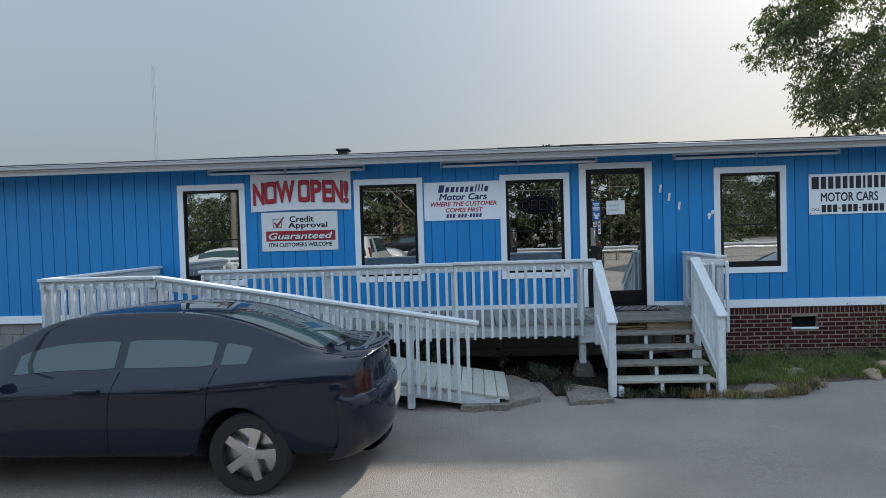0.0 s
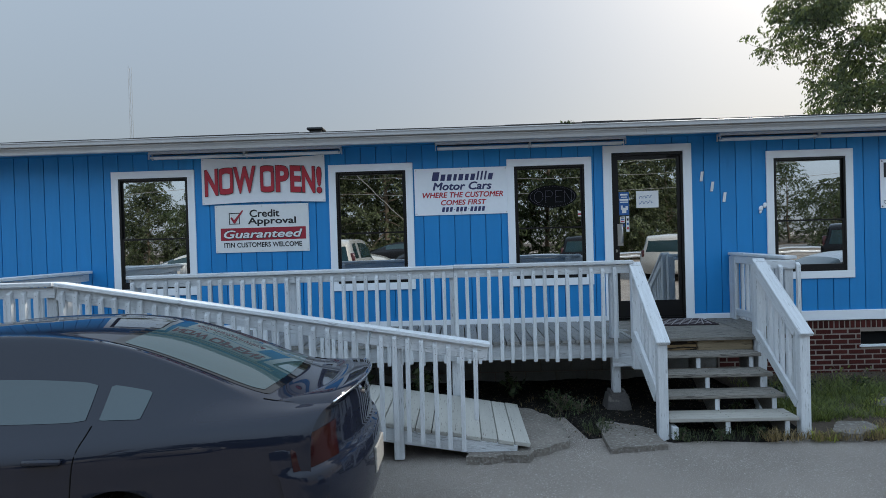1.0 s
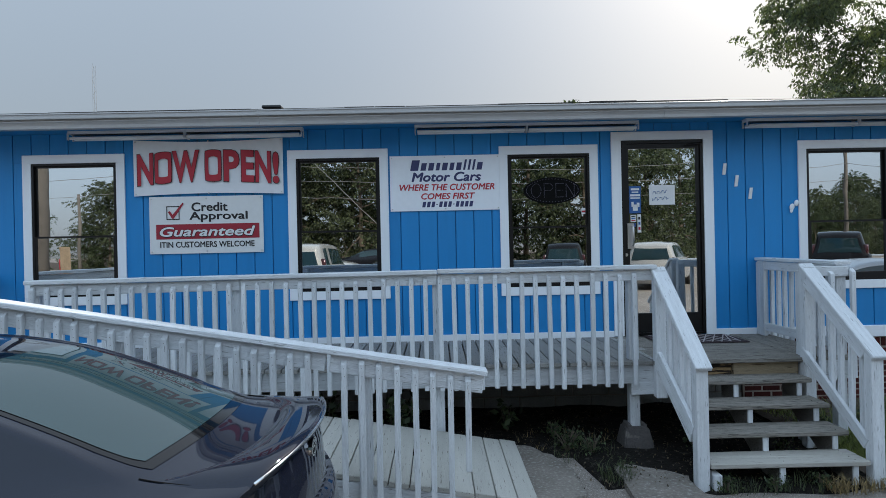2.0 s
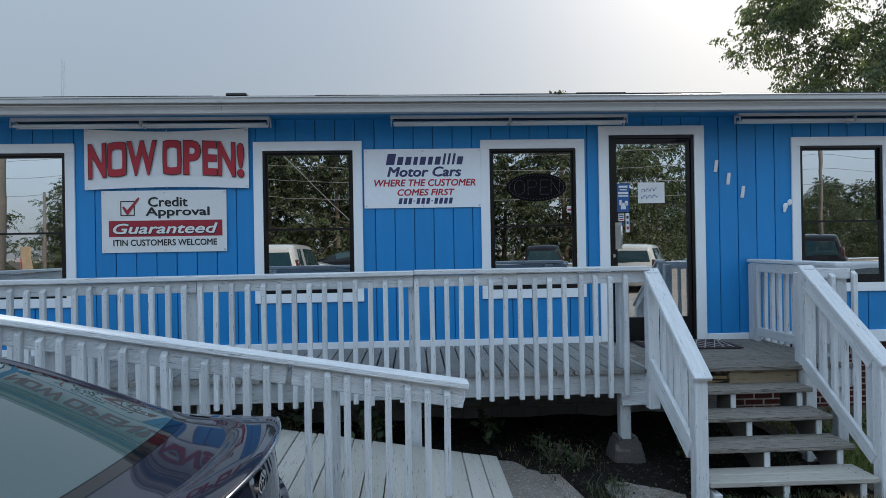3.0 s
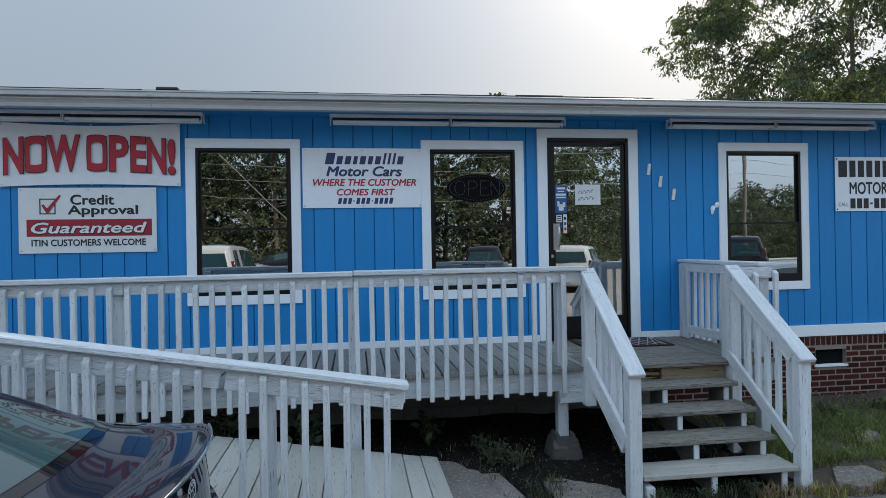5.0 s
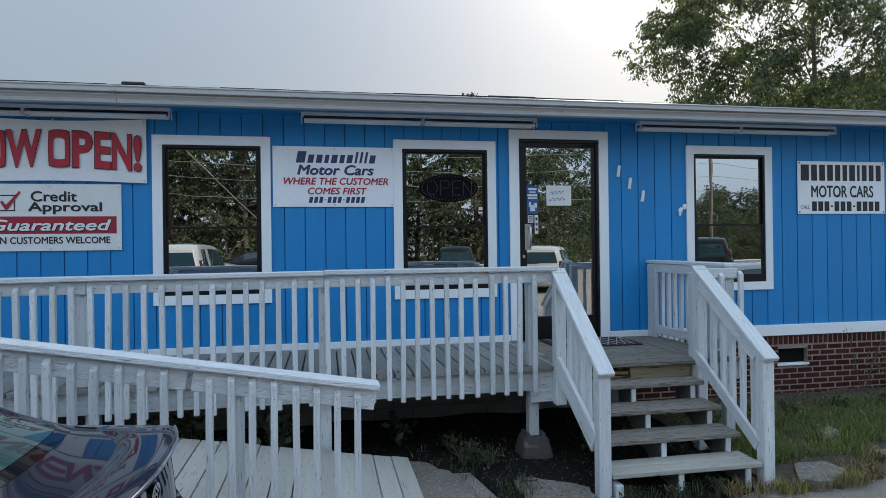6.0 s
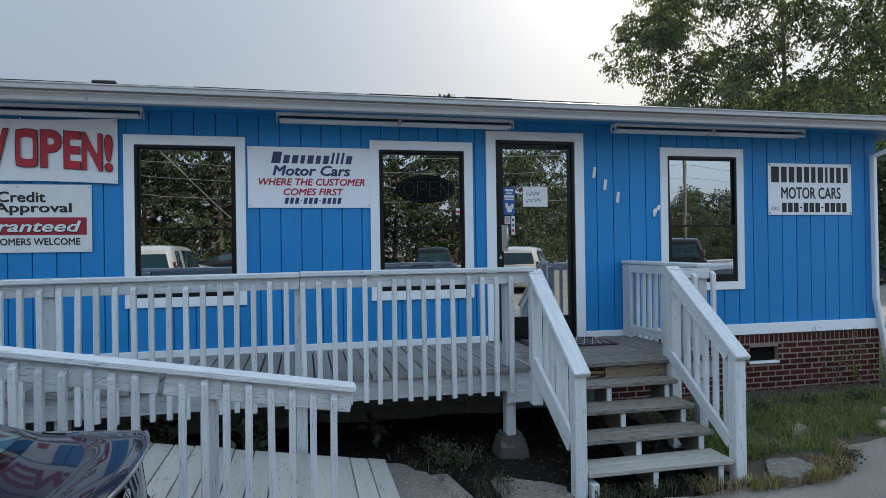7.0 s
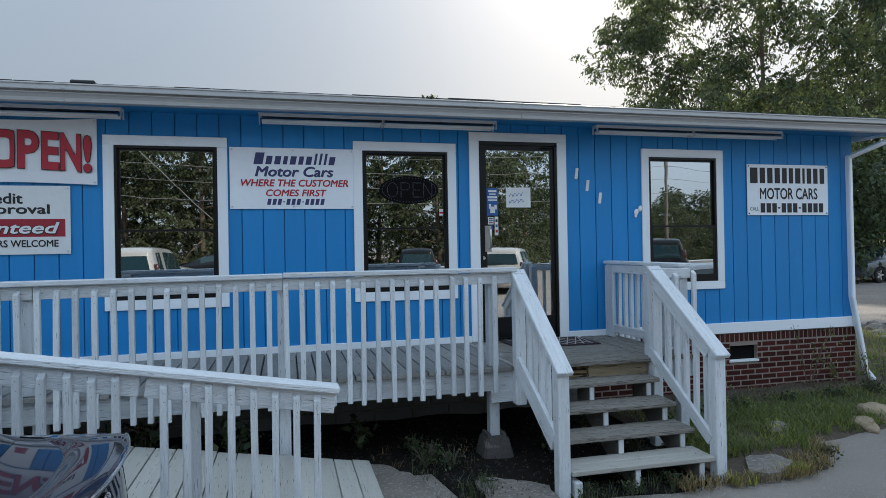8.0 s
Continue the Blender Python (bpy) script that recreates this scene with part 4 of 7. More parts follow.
def small_wall_things():
    for x, z, h in ((3.735, 2.645, 0.125), (3.868, 2.51, 0.125), (4.023, 2.368, 0.125)):
        n = thing("house_number", pose(x, 0, z), "small white raised house number plate on blue siding", "house number", "house number characters")
        bm = bmesh.new()
        vs = [(x - 0.022, z - h / 2), (x + 0.012, z - h / 2), (x + 0.03, z + h / 2), (x - 0.004, z + h / 2)]
        lo = [bm.verts.new((a, -0.002, b)) for a, b in vs]
        hi = [bm.verts.new((a, -0.014, b)) for a, b in vs]
        bm.faces.new(hi)
        for i in range(4):
            bm.faces.new((lo[i], lo[(i + 1) % 4], hi[(i + 1) % 4], hi[i]))
        part("plate", bm, M_WHITE, n)
    # a small pale ornament, two rounded lobes on a peg
    o = thing("wall_ornament", pose(4.515, 0, 2.22), "small pale ornament hung on the siding beside a window", "ornament")
    for dx, dz, r in ((-0.028, -0.02, 0.036), (0.022, 0.022, 0.034), (-0.035, -0.062, 0.022)):
        bm = bmesh.new()
        bmesh.ops.create_icosphere(bm, subdivisions=2, radius=r)
        bmesh.ops.scale(bm, vec=(0.8, 0.35, 1.1), verts=bm.verts[:])
        part("lobe", bm, M_TRIM, o, pose(4.515 + dx, -0.014, 2.225 + dz, 0, 15, 0), smooth=True)
    # neon sign inside the window
    nx, nz = 1.806, 2.446
    n = thing("window_sign", pose(nx, 0.03, nz), "unlit oval black window sign with dotted lettering, fixed to the glass", "window sign")
    bm = bmesh.new()
    bmesh.ops.create_cone(bm, cap_ends=True, segments=48, radius1=0.5, radius2=0.5, depth=0.02)
    bmesh.ops.scale(bm, vec=(0.63, 0.294, 1), verts=bm.verts[:])
    part("panel", bm, M_HOLE, n, pose(nx, 0.009, nz, 90, 0, 0))
    arc = lambda cx, cz, rx, rz, a0, a1, k: [(cx + rx * math.cos(radians(a0 + (a1 - a0) * i / k)), cz + rz * math.sin(radians(a0 + (a1 - a0) * i / k))) for i in range(k + 1)]
    glyphs = ([arc(0.055, 0.075, 0.055, 0.075, 0, 345, 22)], [[(0.0, 0.0), (0.0, 0.15), (0.055, 0.15)], arc(0.055, 0.112, 0.04, 0.038, 90, -90, 8), [(0.055, 0.074), (0.0, 0.074)]], [[(0.085, 0.15), (0.0, 0.15), (0.0, 0.0), (0.085, 0.0)], [(0.0, 0.075), (0.07, 0.075)]], [[(0.0, 0.0), (0.0, 0.15), (0.09, 0.0), (0.09, 0.15)]])
    for lines, gx in zip(glyphs, (-0.235, -0.09, 0.04, 0.155)):
        spots = []
        for line in lines:  # a lamp bead every 13 mm along the strokes
            for (ax, az), (bx, bz) in zip(line, line[1:]):
                k = max(1, round(math.hypot(bx - ax, bz - az) / 0.013))
                spots += [(ax + (bx - ax) * i / k, az + (bz - az) * i / k) for i in range(k + 1)]
        bm = bmesh.new()
        for px, pz in sorted({(round(q[0], 3), round(q[1], 3)) for q in spots}):
            bmesh.ops.create_cube(bm, size=0.0065, matrix=Matrix.Translation((nx + gx + px, -0.003, nz - 0.075 + pz)))
        part("dotted_letter", bm, M_BEAD, n)["kind"] = "stuff"
    bm = bmesh.new()
    for k in range(52):
        a = k * math.tau / 52
        bmesh.ops.create_cube(bm, size=0.007, matrix=Matrix.Translation((nx + 0.29 * math.cos(a), -0.003, nz + 0.128 * math.sin(a))))
    part("dots", bm, M_BEAD, n)["kind"] = "stuff"
    a = thing("window_sticker", pose(2.2, 0.0, 2.2), "small red and white alarm sticker on the window glass", "sticker")
    span("sheet", 2.135, 2.215, 0.0225, 0.024, 2.175, 2.245, M_WHITE, a, 0.0005)
    span("band", 2.137, 2.213, 0.0205, 0.0222, 2.195, 2.215, M_RED, a, 0.0005)
    # papers and stickers on the door glass
    p = thing("door_notice", pose(2.9, 0.018, 2.25), "white paper notice with blue handwriting taped to the door glass", "notice")
    sheet("paper", 2.898, 3.186, 2.262, 2.482, 0.0185, 0.001, M_WHITE, p, nx=4, nz=3)
    for z, xa, xb in ((2.395, 2.935, 3.10), (2.325, 2.93, 3.115)):
        pts = [(xa + (xb - xa) * q / 60 + 0.004 * math.cos(q * 1.1), 0.0172, z + 0.010 * math.sin(q * 1.1 + z * 9) + 0.014 * math.sin(q * 0.37 + z * 31) + 0.015 * q / 60) for q in range(61)]
        tube("handwriting", pts, 0.0022, M_STICKBLUE, p, "unreadable blue handwriting", 5)
    k = thing("door_sticker", pose(2.67, 0.018, 2.17), "blue sticker with white marks on the door glass", "sticker")
    span("sheet", 2.671, 2.803, 0.0175, 0.019, 2.172, 2.476, M_STICKBLUE, k, 0.0005)
    for xa, xb, za, zb in ((2.69, 2.785, 2.43, 2.452), (2.70, 2.775, 2.402, 2.415), (2.68, 2.793, 2.362, 2.385), (2.685, 2.79, 2.335, 2.35), (2.71, 2.765, 2.20, 2.27), (2.695, 2.72, 2.245, 2.30), (2.755, 2.785, 2.24, 2.29)):
        span("mark", xa, xb, 0.0155, 0.017, za, zb, M_WHITE, k, 0.0005)
    for x0, x1, z0, z1, mt in ((2.683, 2.745, 2.075, 2.155, M_WHITE), (2.76, 2.80, 1.955, 2.16, M_WHITE), (2.684, 2.74, 2.02, 2.062, M_STICKBLUE)):
        q = thing("door_sticker", pose(x0, 0.018, z0), "small payment card sticker on the door glass", "sticker")
        span("sheet", x0, x1, 0.0175, 0.019, z0, z1, mt, q, 0.0005)
        for i in range(3):
            zz = z0 + (z1 - z0) * (0.15 + 0.28 * i)
            span("mark", x0 + 0.008, x1 - 0.008, 0.0155, 0.017, zz, zz + (z1 - z0) * 0.15, (M_RED, M_STICKBLUE, M_INK)[i], q, 0.0005)
    d = thing("doormat", pose(3.2, -0.4, DECK), "grey patterned doormat lying in front of the door", "doormat")
    span("mat", 2.76, 3.67, -0.64, -0.09, DECK + 0.004, DECK + 0.014, M_MAT, d, 0.004)
    for i in range(9):
        xx = 2.82 + i * 0.095
        beam("line", (xx, -0.62, DECK + 0.0165), (min(xx + 0.25, 3.65), -0.11, DECK + 0.0165), 0.012, 0.003, M_MATLINE, d, 0.0005)
        if xx - 0.2 > 2.76:
            beam("line", (xx, -0.62, DECK + 0.020), (xx - 0.2, -0.11, DECK + 0.020), 0.012, 0.003, M_MATLINE, d, 0.0005)


small_wall_things()

# ---- deck, ramp, stairs ----
EDGE = -1.46  # outer line of the deck floor


def deck():
    d = thing("deck", pose(0, -0.7, 0), "raised wooden walkway with worn grey boards along the wall", "deck")
    # joists and rim
    span("rim_joist", -3.0, 2.46, EDGE + 0.006, EDGE + 0.044, DECK - 0.205, DECK - 0.04, M_RAIL, d, 0.004)
    span("rim_joist", 3.70, 4.16, EDGE + 0.006, EDGE + 0.044, DECK - 0.205, DECK - 0.04, M_RAIL, d, 0.004)
    span("rim_joist", 4.12, 4.158, EDGE + 0.045, -0.01, DECK - 0.205, DECK - 0.04, M_RAIL, d, 0.004, along="y")
    span("rim_joist", -4.42, -4.38, -2.84, -0.01, DECK - 0.205, DECK - 0.04, M_RAIL, d, 0.004, along="y")
    span("ledger", -4.37, 4.11, -0.07, -0.03, DECK - 0.205, DECK - 0.04, M_TREAD, d, 0.004)
    for y in (-0.5, -1.0):
        span("joist", -4.37, 4.11, y - 0.02, y + 0.02, DECK - 0.205, DECK - 0.04, M_TREAD, d, 0.004)
    span("stair_header", 2.47, 3.10, EDGE + 0.03, EDGE + 0.062, DECK - 0.165, DECK - 0.042, M_RAW, d, 0.008, "rotted dark bare wood board")
    span("stair_header", 3.105, 3.69, EDGE + 0.015, EDGE + 0.055, DECK - 0.165, DECK - 0.045, M_TAN, d, 0.006, "bare tan wood board")
    x = -4.42
    while x < 2.40:
        span("board", x, x + 0.135, EDGE + random.uniform(-0.05, -0.03), -0.028, DECK - 0.038 + random.uniform(-0.003, 0.001), DECK + random.uniform(-0.003, 0.001), M_DECK, d, 0.004, along="y")
        x += 0.148
    # landing before the door: weathered boards along the wall, one set crossing
    y = EDGE - 0.05
    i = 0
    while y < -0.06:
        span("board", 2.43, 3.74, y, min(y + 0.139, -0.03), DECK - 0.036 + random.uniform(-0.003, 0.0), DECK + random.uniform(-0.004, 0.002), M_TREAD, d, 0.005)
        y += 0.1455
    x = 3.745
    while x < 4.1:
        span("board", x, x + 0.136, EDGE - 0.02, -0.03, DECK - 0.036, DECK + random.uniform(-0.002, 0.002), M_TREAD, d, 0.005, along="y")
        x += 0.142
    # posts on their concrete feet
    for x in (0.50, -1.22, -2.98):
        span("post", x - 0.045, x + 0.045, EDGE + 0.05, EDGE + 0.14, 0.0, DECK - 0.04, M_RAIL, d, 0.006, along="z")
    span("post", 2.195, 2.285, EDGE + 0.05, EDGE + 0.14, 0.20, DECK - 0.04, M_RAIL, d, 0.006, along="z")
    span("post", 4.06, 4.15, EDGE + 0.05, EDGE + 0.14, 0.0, DECK - 0.04, M_RAIL, d, 0.006, along="z")
    span("post", -4.37, -4.28, -2.80, -2.71, 0.0, DECK - 0.04, M_RAIL, d, 0.006, along="z")
    beam("brace", (2.19, EDGE + 0.004, 0.548), (2.48, EDGE + 0.004, 0.556), 0.034, 0.105, M_RAIL, d, 0.004)
    # turning landing at the far end
    x = -4.42
    while x < -3.02:
        span("board", x, x + 0.139, -2.80, EDGE - 0.04, DECK - 0.036, DECK + random.uniform(-0.002, 0.002), M_DECK, d, 0.004, along="y")
        x += 0.1455
    span("rim_joist", -4.42, -3.0, -2.84, -2.80, DECK - 0.205, DECK - 0.04, M_RAIL, d, 0.004)
    # pier block: a tapered foot with a slot
    f = thing("pier_block", pose(2.21, EDGE + 0.1, 0), "grey tapered concrete pier block under a deck post", "pier block")
    bm = bmesh.new()
    cx, cy = 2.245, EDGE + 0.095
    lo, md, hi = ([bm.verts.new((cx + a * w, cy + b * w, z)) for a, b in ((-1, -1), (1, -1), (1, 1), (-1, 1))] for w, z in ((0.135, -0.03), (0.132, 0.05), (0.098, 0.205)))
    for r0, r1 in ((lo, md), (md, hi)):
        for i in range(4):
            bm.faces.new((r0[i], r0[(i + 1) % 4], r1[(i + 1) % 4], r1[i]))
    bm.faces.new(hi)
    bmesh.ops.bevel(bm, geom=bm.edges[:], offset=0.014, segments=2, affect="EDGES")
    part("foot", bm, M_PIER, f)
    for dx in (-0.085, 0.05):
        span("lug", cx + dx, cx + dx + 0.035, cy - 0.08, cy + 0.08, 0.195, 0.232, M_PIER, f, 0.008)


def baluster(x, y, z0, z1, parent, lean=0.006):
    """A square baluster nailed to the outside of the rail, its top cut aslant; lean: how far it may stand out of plumb, in parts of its height."""
    key = ("baluster", round(z1 - z0, 2))
    h = z1 - z0
    if key not in CACHE:
        w = 0.019
        v = [(-w, -w, 0), (w, -w, 0), (w, w, 0), (-w, w, 0), (-w, -w, h - 0.028), (w, -w, h - 0.028), (w, w, h), (-w, w, h)]
        bm = bmesh.new()
        vs = [bm.verts.new(p) for p in v]
        for f in ((0, 3, 2, 1), (4, 5, 6, 7), (0, 1, 5, 4), (1, 2, 6, 5), (2, 3, 7, 6), (3, 0, 4, 7)):
            bm.faces.new([vs[i] for i in f])
        bmesh.ops.bevel(bm, geom=[e for e in bm.edges], offset=0.003, segments=1, affect="EDGES")
        for dz in (0.055, 0.105):  # two nail heads
            q = [bm.verts.new((a * 0.0022 + 0.004 * (dz > 0.1), -w - 0.0012, h - dz + b * 0.0022)) for a, b in ((-1, -1), (1, -1), (1, 1), (-1, 1))]
            bm.faces.new(q).material_index = 1
        # long side along local x for the grain
        bmesh.ops.transform(bm, matrix=pose(0, 0, 0, 0, 90, 0), verts=bm.verts[:])
        mesh = bpy.data.meshes.new("baluster")
        bm.to_mesh(mesh)
        bm.free()
        mesh.materials.append(M_RAIL)
        mesh.materials.append(M_POLE)
        CACHE[key] = mesh
    k = random.uniform(-lean, lean)
    m = pose(x - k * h, y, z0 + random.uniform(-0.012, 0.012), random.uniform(-0.5, 0.5), math.degrees(k), 0) @ pose(0, 0, 0, 0, -90, 0)
    return put("baluster", CACHE[key], parent, m)


def deck_rail():
    r = thing("deck_railing", pose(0, EDGE, DECK), "white wooden railing with square balusters along the raised walkway", "railing")
    xl, xk, xr = -3.07, 0.50, 2.42

    def drop(x):
        return 0.0 if x > xk else (x - xk) * 0.006
    top = 1.642
    beam("cap_rail", (xl, EDGE - 0.005, top - 0.019 + drop(xl) - 0.0), (xk - 0.002, EDGE - 0.005, top - 0.019 - 0.005), 0.14, 0.038, M_RAIL, r, 0.006)
    beam("cap_rail", (xk, EDGE - 0.005, top - 0.019), (xr, EDGE - 0.005, top - 0.019), 0.14, 0.038, M_RAIL, r, 0.006)
    for a, b in ((xl + 0.03, -1.222), (-1.218, 0.498), (0.502, xr - 0.03)):
        beam("top_board", (a, EDGE - 0.012, top - 0.090 + drop(a)), (b, EDGE - 0.012, top - 0.090 + drop(b)), 0.036, 0.092, M_RAIL, r, 0.004)
    for x in (xl + 0.05, -1.264, 0.498, 2.225):
        span("post", x - 0.044, x + 0.044, EDGE + 0.007, EDGE + 0.094, DECK + 0.003, top - 0.045 + drop(x), M_RAIL, r, 0.005, along="z")
    x = 2.219
    pitch = (0.124, 0.127, 0.114, 0.138, 0.121, 0.12, 0.12, 0.117, 0.117, 0.12, 0.122, 0.118, 0.12, 0.121, 0.124, 0.124, 0.12, 0.12, 0.122, 0.12, 0.121, 0.12, 0.122, 0.119, 0.123, 0.126, 0.122, 0.123, 0.124, 0.126, 0.124, 0.117, 0.117, 0.122, 0.122, 0.118, 0.117, 0.121, 0.124, 0.124, 0.121, 0.12, 0.122, 0.121)
    for p in pitch:  # nailed on by eye, unevenly
        baluster(x, EDGE - 0.050, DECK - 0.215 + drop(x) * 3, top - 0.062 + drop(x), r, 0.011)
        x -= p


RAMP_R, RAMP_Z, RAMP_S = 1.15, 0.115, 0.160  # right end, its floor height, rise per metre to the left
RAIL_Y = -2.80


def ramp_z(x):
    return RAMP_Z + (RAMP_R - x) * RAMP_S


def ramp():
    d = thing("wheelchair_ramp", pose(0, -2.1, 0), "sloping cream-painted wooden ramp with worn boards", "ramp")
    ang = math.degrees(math.atan(RAMP_S))
    x = RAMP_R - 0.139
    while ramp_z(x) < DECK + 0.01:
        w = 0.139
        zc = ramp_z(x + w / 2) - 0.019
        m = Matrix.Translation((x + w / 2, -2.115 + random.uniform(-0.012, 0.012), zc + random.uniform(-0.002, 0.002))) @ pose(0, 0, 0, 0, ang, 0) @ pose(0, 0, 0, 0, 0, 90)
        cbox("board", (1.30, w, 0.036), M_RAMP, d, m, 0.004)
        x -= 0.1445
    for y in (-2.745, -2.1, -1.52):
        beam("stringer", (-3.0, y, ramp_z(-3.0) - 0.125), (RAMP_R - 0.12, y, ramp_z(RAMP_R - 0.12) - 0.095), 0.038, 0.12, M_RAIL, d, 0.004)
    r = thing("ramp_railing", pose(0, RAIL_Y, 0), "white wooden railing sloping down along the ramp", "railing")
    xl, xr = -2.98, 0.815
    cz = lambda x: 1.016 + (0.815 - x) * 0.165
    y = RAIL_Y
    beam("cap_rail", (xl, y, cz(xl) - 0.019), (xr, y, cz(xr) - 0.019), 0.14, 0.038, M_RAIL, r, 0.006)
    for a, b in ((xl, -1.9), (-1.895, -0.250), (-0.219, xr - 0.025)):
        beam("top_board", (a, y - 0.008, cz(a) - 0.098), (b, y - 0.008, cz(b) - 0.098), 0.036, 0.125, M_RAIL, r, 0.004)
    x = 0.687
    while x > xl:
        zb = ramp_z(x) - 0.12 if x < 0.60 else 0.36
        if abs(x + 0.238) > 0.03:  # one is missing at the joint of the boards
            baluster(x + random.uniform(-0.003, 0.003), y - 0.046, zb, cz(x) - 0.055, r, 0.010)
        x -= 0.1163
    for x in (0.0, -1.65, -2.95):
        span("post", x - 0.044, x + 0.044, y + 0.012, y + 0.099, 0.0, cz(x) - 0.045, M_RAIL, r, 0.005, along="z")
    # closing rail round the turning landing
    q = thing("landing_railing", pose(-3.7, -2.8, DECK), "white wooden railing round the turning landing", "railing")
    beam("cap_rail", (-4.42, y, 1.623), (-3.0, y, 1.623), 0.14, 0.038, M_RAIL, q, 0.006)
    beam("top_board", (-4.42, y - 0.008, 1.55), (-3.0, y - 0.008, 1.55), 0.036, 0.092, M_RAIL, q, 0.004)
    beam("cap_rail", (-4.40, -2.72, 1.623), (-4.40, -0.04, 1.623), 0.14, 0.038, M_RAIL, q, 0.006)
    beam("top_board", (-4.40, -2.72, 1.55), (-4.40, -0.04, 1.55), 0.036, 0.092, M_RAIL, q, 0.004)
    x = -4.36
    while x < -3.05:
        baluster(x, y - 0.046, DECK - 0.2, 1.58, q)
        x += 0.1215
    yy = -2.6
    while yy < -0.1:
        baluster(-4.44, yy, DECK - 0.2, 1.58, q)
        yy += 0.1215
    for x in (-4.36, -3.05):
        span("post", x - 0.044, x + 0.044, y + 0.012, y + 0.099, DECK + 0.003, 1.60, M_RAIL, q, 0.005, along="z")


N_STEP, RUN, RISE, FIRST_Y, FIRST_Z = 4, 0.234, 0.154, -2.38, 0.191
ST_L, ST_R = 2.47, 3.67


def stairs():
    s = thing("wooden_stairs", pose(3.05, -2.0, 0), "open weathered wooden stairs of four treads up to the landing", "stairs")
    for i in range(N_STEP):
        y0, z = FIRST_Y + i * RUN, FIRST_Z + i * RISE
        xr = ST_R
        mt = M_TREAD if i else M_STEP
        for yb in (y0, y0 + 0.143):
            board = span("tread", ST_L + 0.015, xr, yb, yb + 0.139, z - 0.038, z, mt, s, 0.006, jit=0.003)
            for xn in (2.53, 3.03, 3.575):
                for yn in (0.035, 0.10):
                    xq = xn + random.uniform(-0.012, 0.012)
                    span("nail", xq, xq + 0.006, yb + yn, yb + yn + 0.006, z - 0.002, z + 0.0018, M_HOLE, board, 0.001)
    # three cut stringers, as stepped boards
    for x in (3.03, 3.575):
        v = []
        outline = []
        for i in range(N_STEP):
            y0, z = FIRST_Y + i * RUN + 0.03, FIRST_Z + i * RISE - 0.040
            outline += [(y0, z - RISE if i else 0.0), (y0, z)]
        outline += [(FIRST_Y + N_STEP * RUN + 0.03, FIRST_Z + (N_STEP - 1) * RISE - 0.040), (FIRST_Y + N_STEP * RUN + 0.03, FIRST_Z + (N_STEP - 1) * RISE - 0.21), (FIRST_Y + 0.24, 0.0)]
        n = len(outline)
        v = [(x + dx, y, z) for dx in (-0.019, 0.019) for y, z in outline]
        bm = bmesh.new()
        vs = [bm.verts.new(p) for p in v]
        bm.faces.new(vs[:n]), bm.faces.new(vs[n:][::-1])
        for i in range(n):
            bm.faces.new((vs[i], vs[(i + 1) % n], vs[n + (i + 1) % n], vs[n + i]))
        st = part("stringer", bm, M_TREAD, s)
        for i in range(N_STEP):
            y0, z = FIRST_Y + i * RUN + 0.03, FIRST_Z + i * RISE - 0.040
            span("riser_edge", x - 0.021, x + 0.021, y0 - 0.006, y0 + 0.012, z - RISE + 0.042 if i else 0.002, z - 0.002, M_RAIL, st, 0.003, along="z")
    span("toe_block", 2.50, 2.56, FIRST_Y - 0.02, FIRST_Y + 0.10, 0.0, 0.12, M_RAIL, s, 0.008, along="z")
    for side, x, lab in (("l", 2.435, "white wooden stair railing with slanted cap beside the deck"), ("r", 3.74, "white wooden stair railing with slanted cap and lower rail")):
        r = thing("stair_railing", pose(x, -2.0, 0), lab, "railing")
        out = -1 if side == "l" else 1
        yf, zf, yt, zt = -2.403, 0.914 if side == "l" else 0.965, EDGE - 0.02, 1.632
        slope = (zt - zf) / (yt - yf)
        zc = lambda y: zf + (y - yf) * slope
        span("newel_post", x - 0.046, x + 0.046, -2.372, -2.282, -0.02, zc(-2.327) - 0.045, M_RAIL, r, 0.006, along="z")
        span("newel_post", x - 0.046, x + 0.046, EDGE - 0.09, EDGE + 0.002, 0.48 if side == "l" else 0.0, 1.60, M_RAIL, r, 0.006, along="z")
        beam("cap_rail", (x, yf, zf - 0.019), (x, yt, zt - 0.019), 0.128, 0.038, M_RAIL, r, 0.006)
        beam("top_board", (x - out * 0.03, -2.28, zc(-2.28) - 0.095), (x - out * 0.03, EDGE - 0.095, zc(EDGE - 0.095) - 0.095), 0.034, 0.11, M_RAIL, r, 0.004)
        if side == "l":
            beam("bottom_board", (x - 0.033, -2.28, 0.385), (x - 0.033, EDGE - 0.095, 0.385 + 0.613 * (EDGE + 2.185)), 0.034, 0.16, M_RAIL, r, 0.004)
        else:
            beam("bottom_board", (x - 0.036, -2.30, 0.285), (x - 0.036, EDGE - 0.02, 0.857), 0.034, 0.095, M_RAIL, r, 0.004)
        y = -2.2
        while y < EDGE - 0.14:
            foot = 0.33 + 0.613 * (y + 2.28) if side == "l" else 0.29 + 0.71 * (y + 2.26)
            baluster(x + (0.012 if side == "l" else 0.004), y, foot, zc(y) - 0.075, r)
            y += 0.124
        if side == "r":
            span("post", 3.735, 3.815, EDGE + 0.04, EDGE + 0.13, 0.0, 1.56, M_RAIL, r, 0.006, along="z")
    # side rail of the landing
    r = thing("landing_railing", pose(4.12, -0.8, DECK), "white wooden railing at the side of the landing", "railing")
    beam("cap_rail", (4.11, EDGE + 0.02, 1.622), (4.11, -0.03, 1.632), 0.14, 0.034, M_RAIL, r, 0.006)
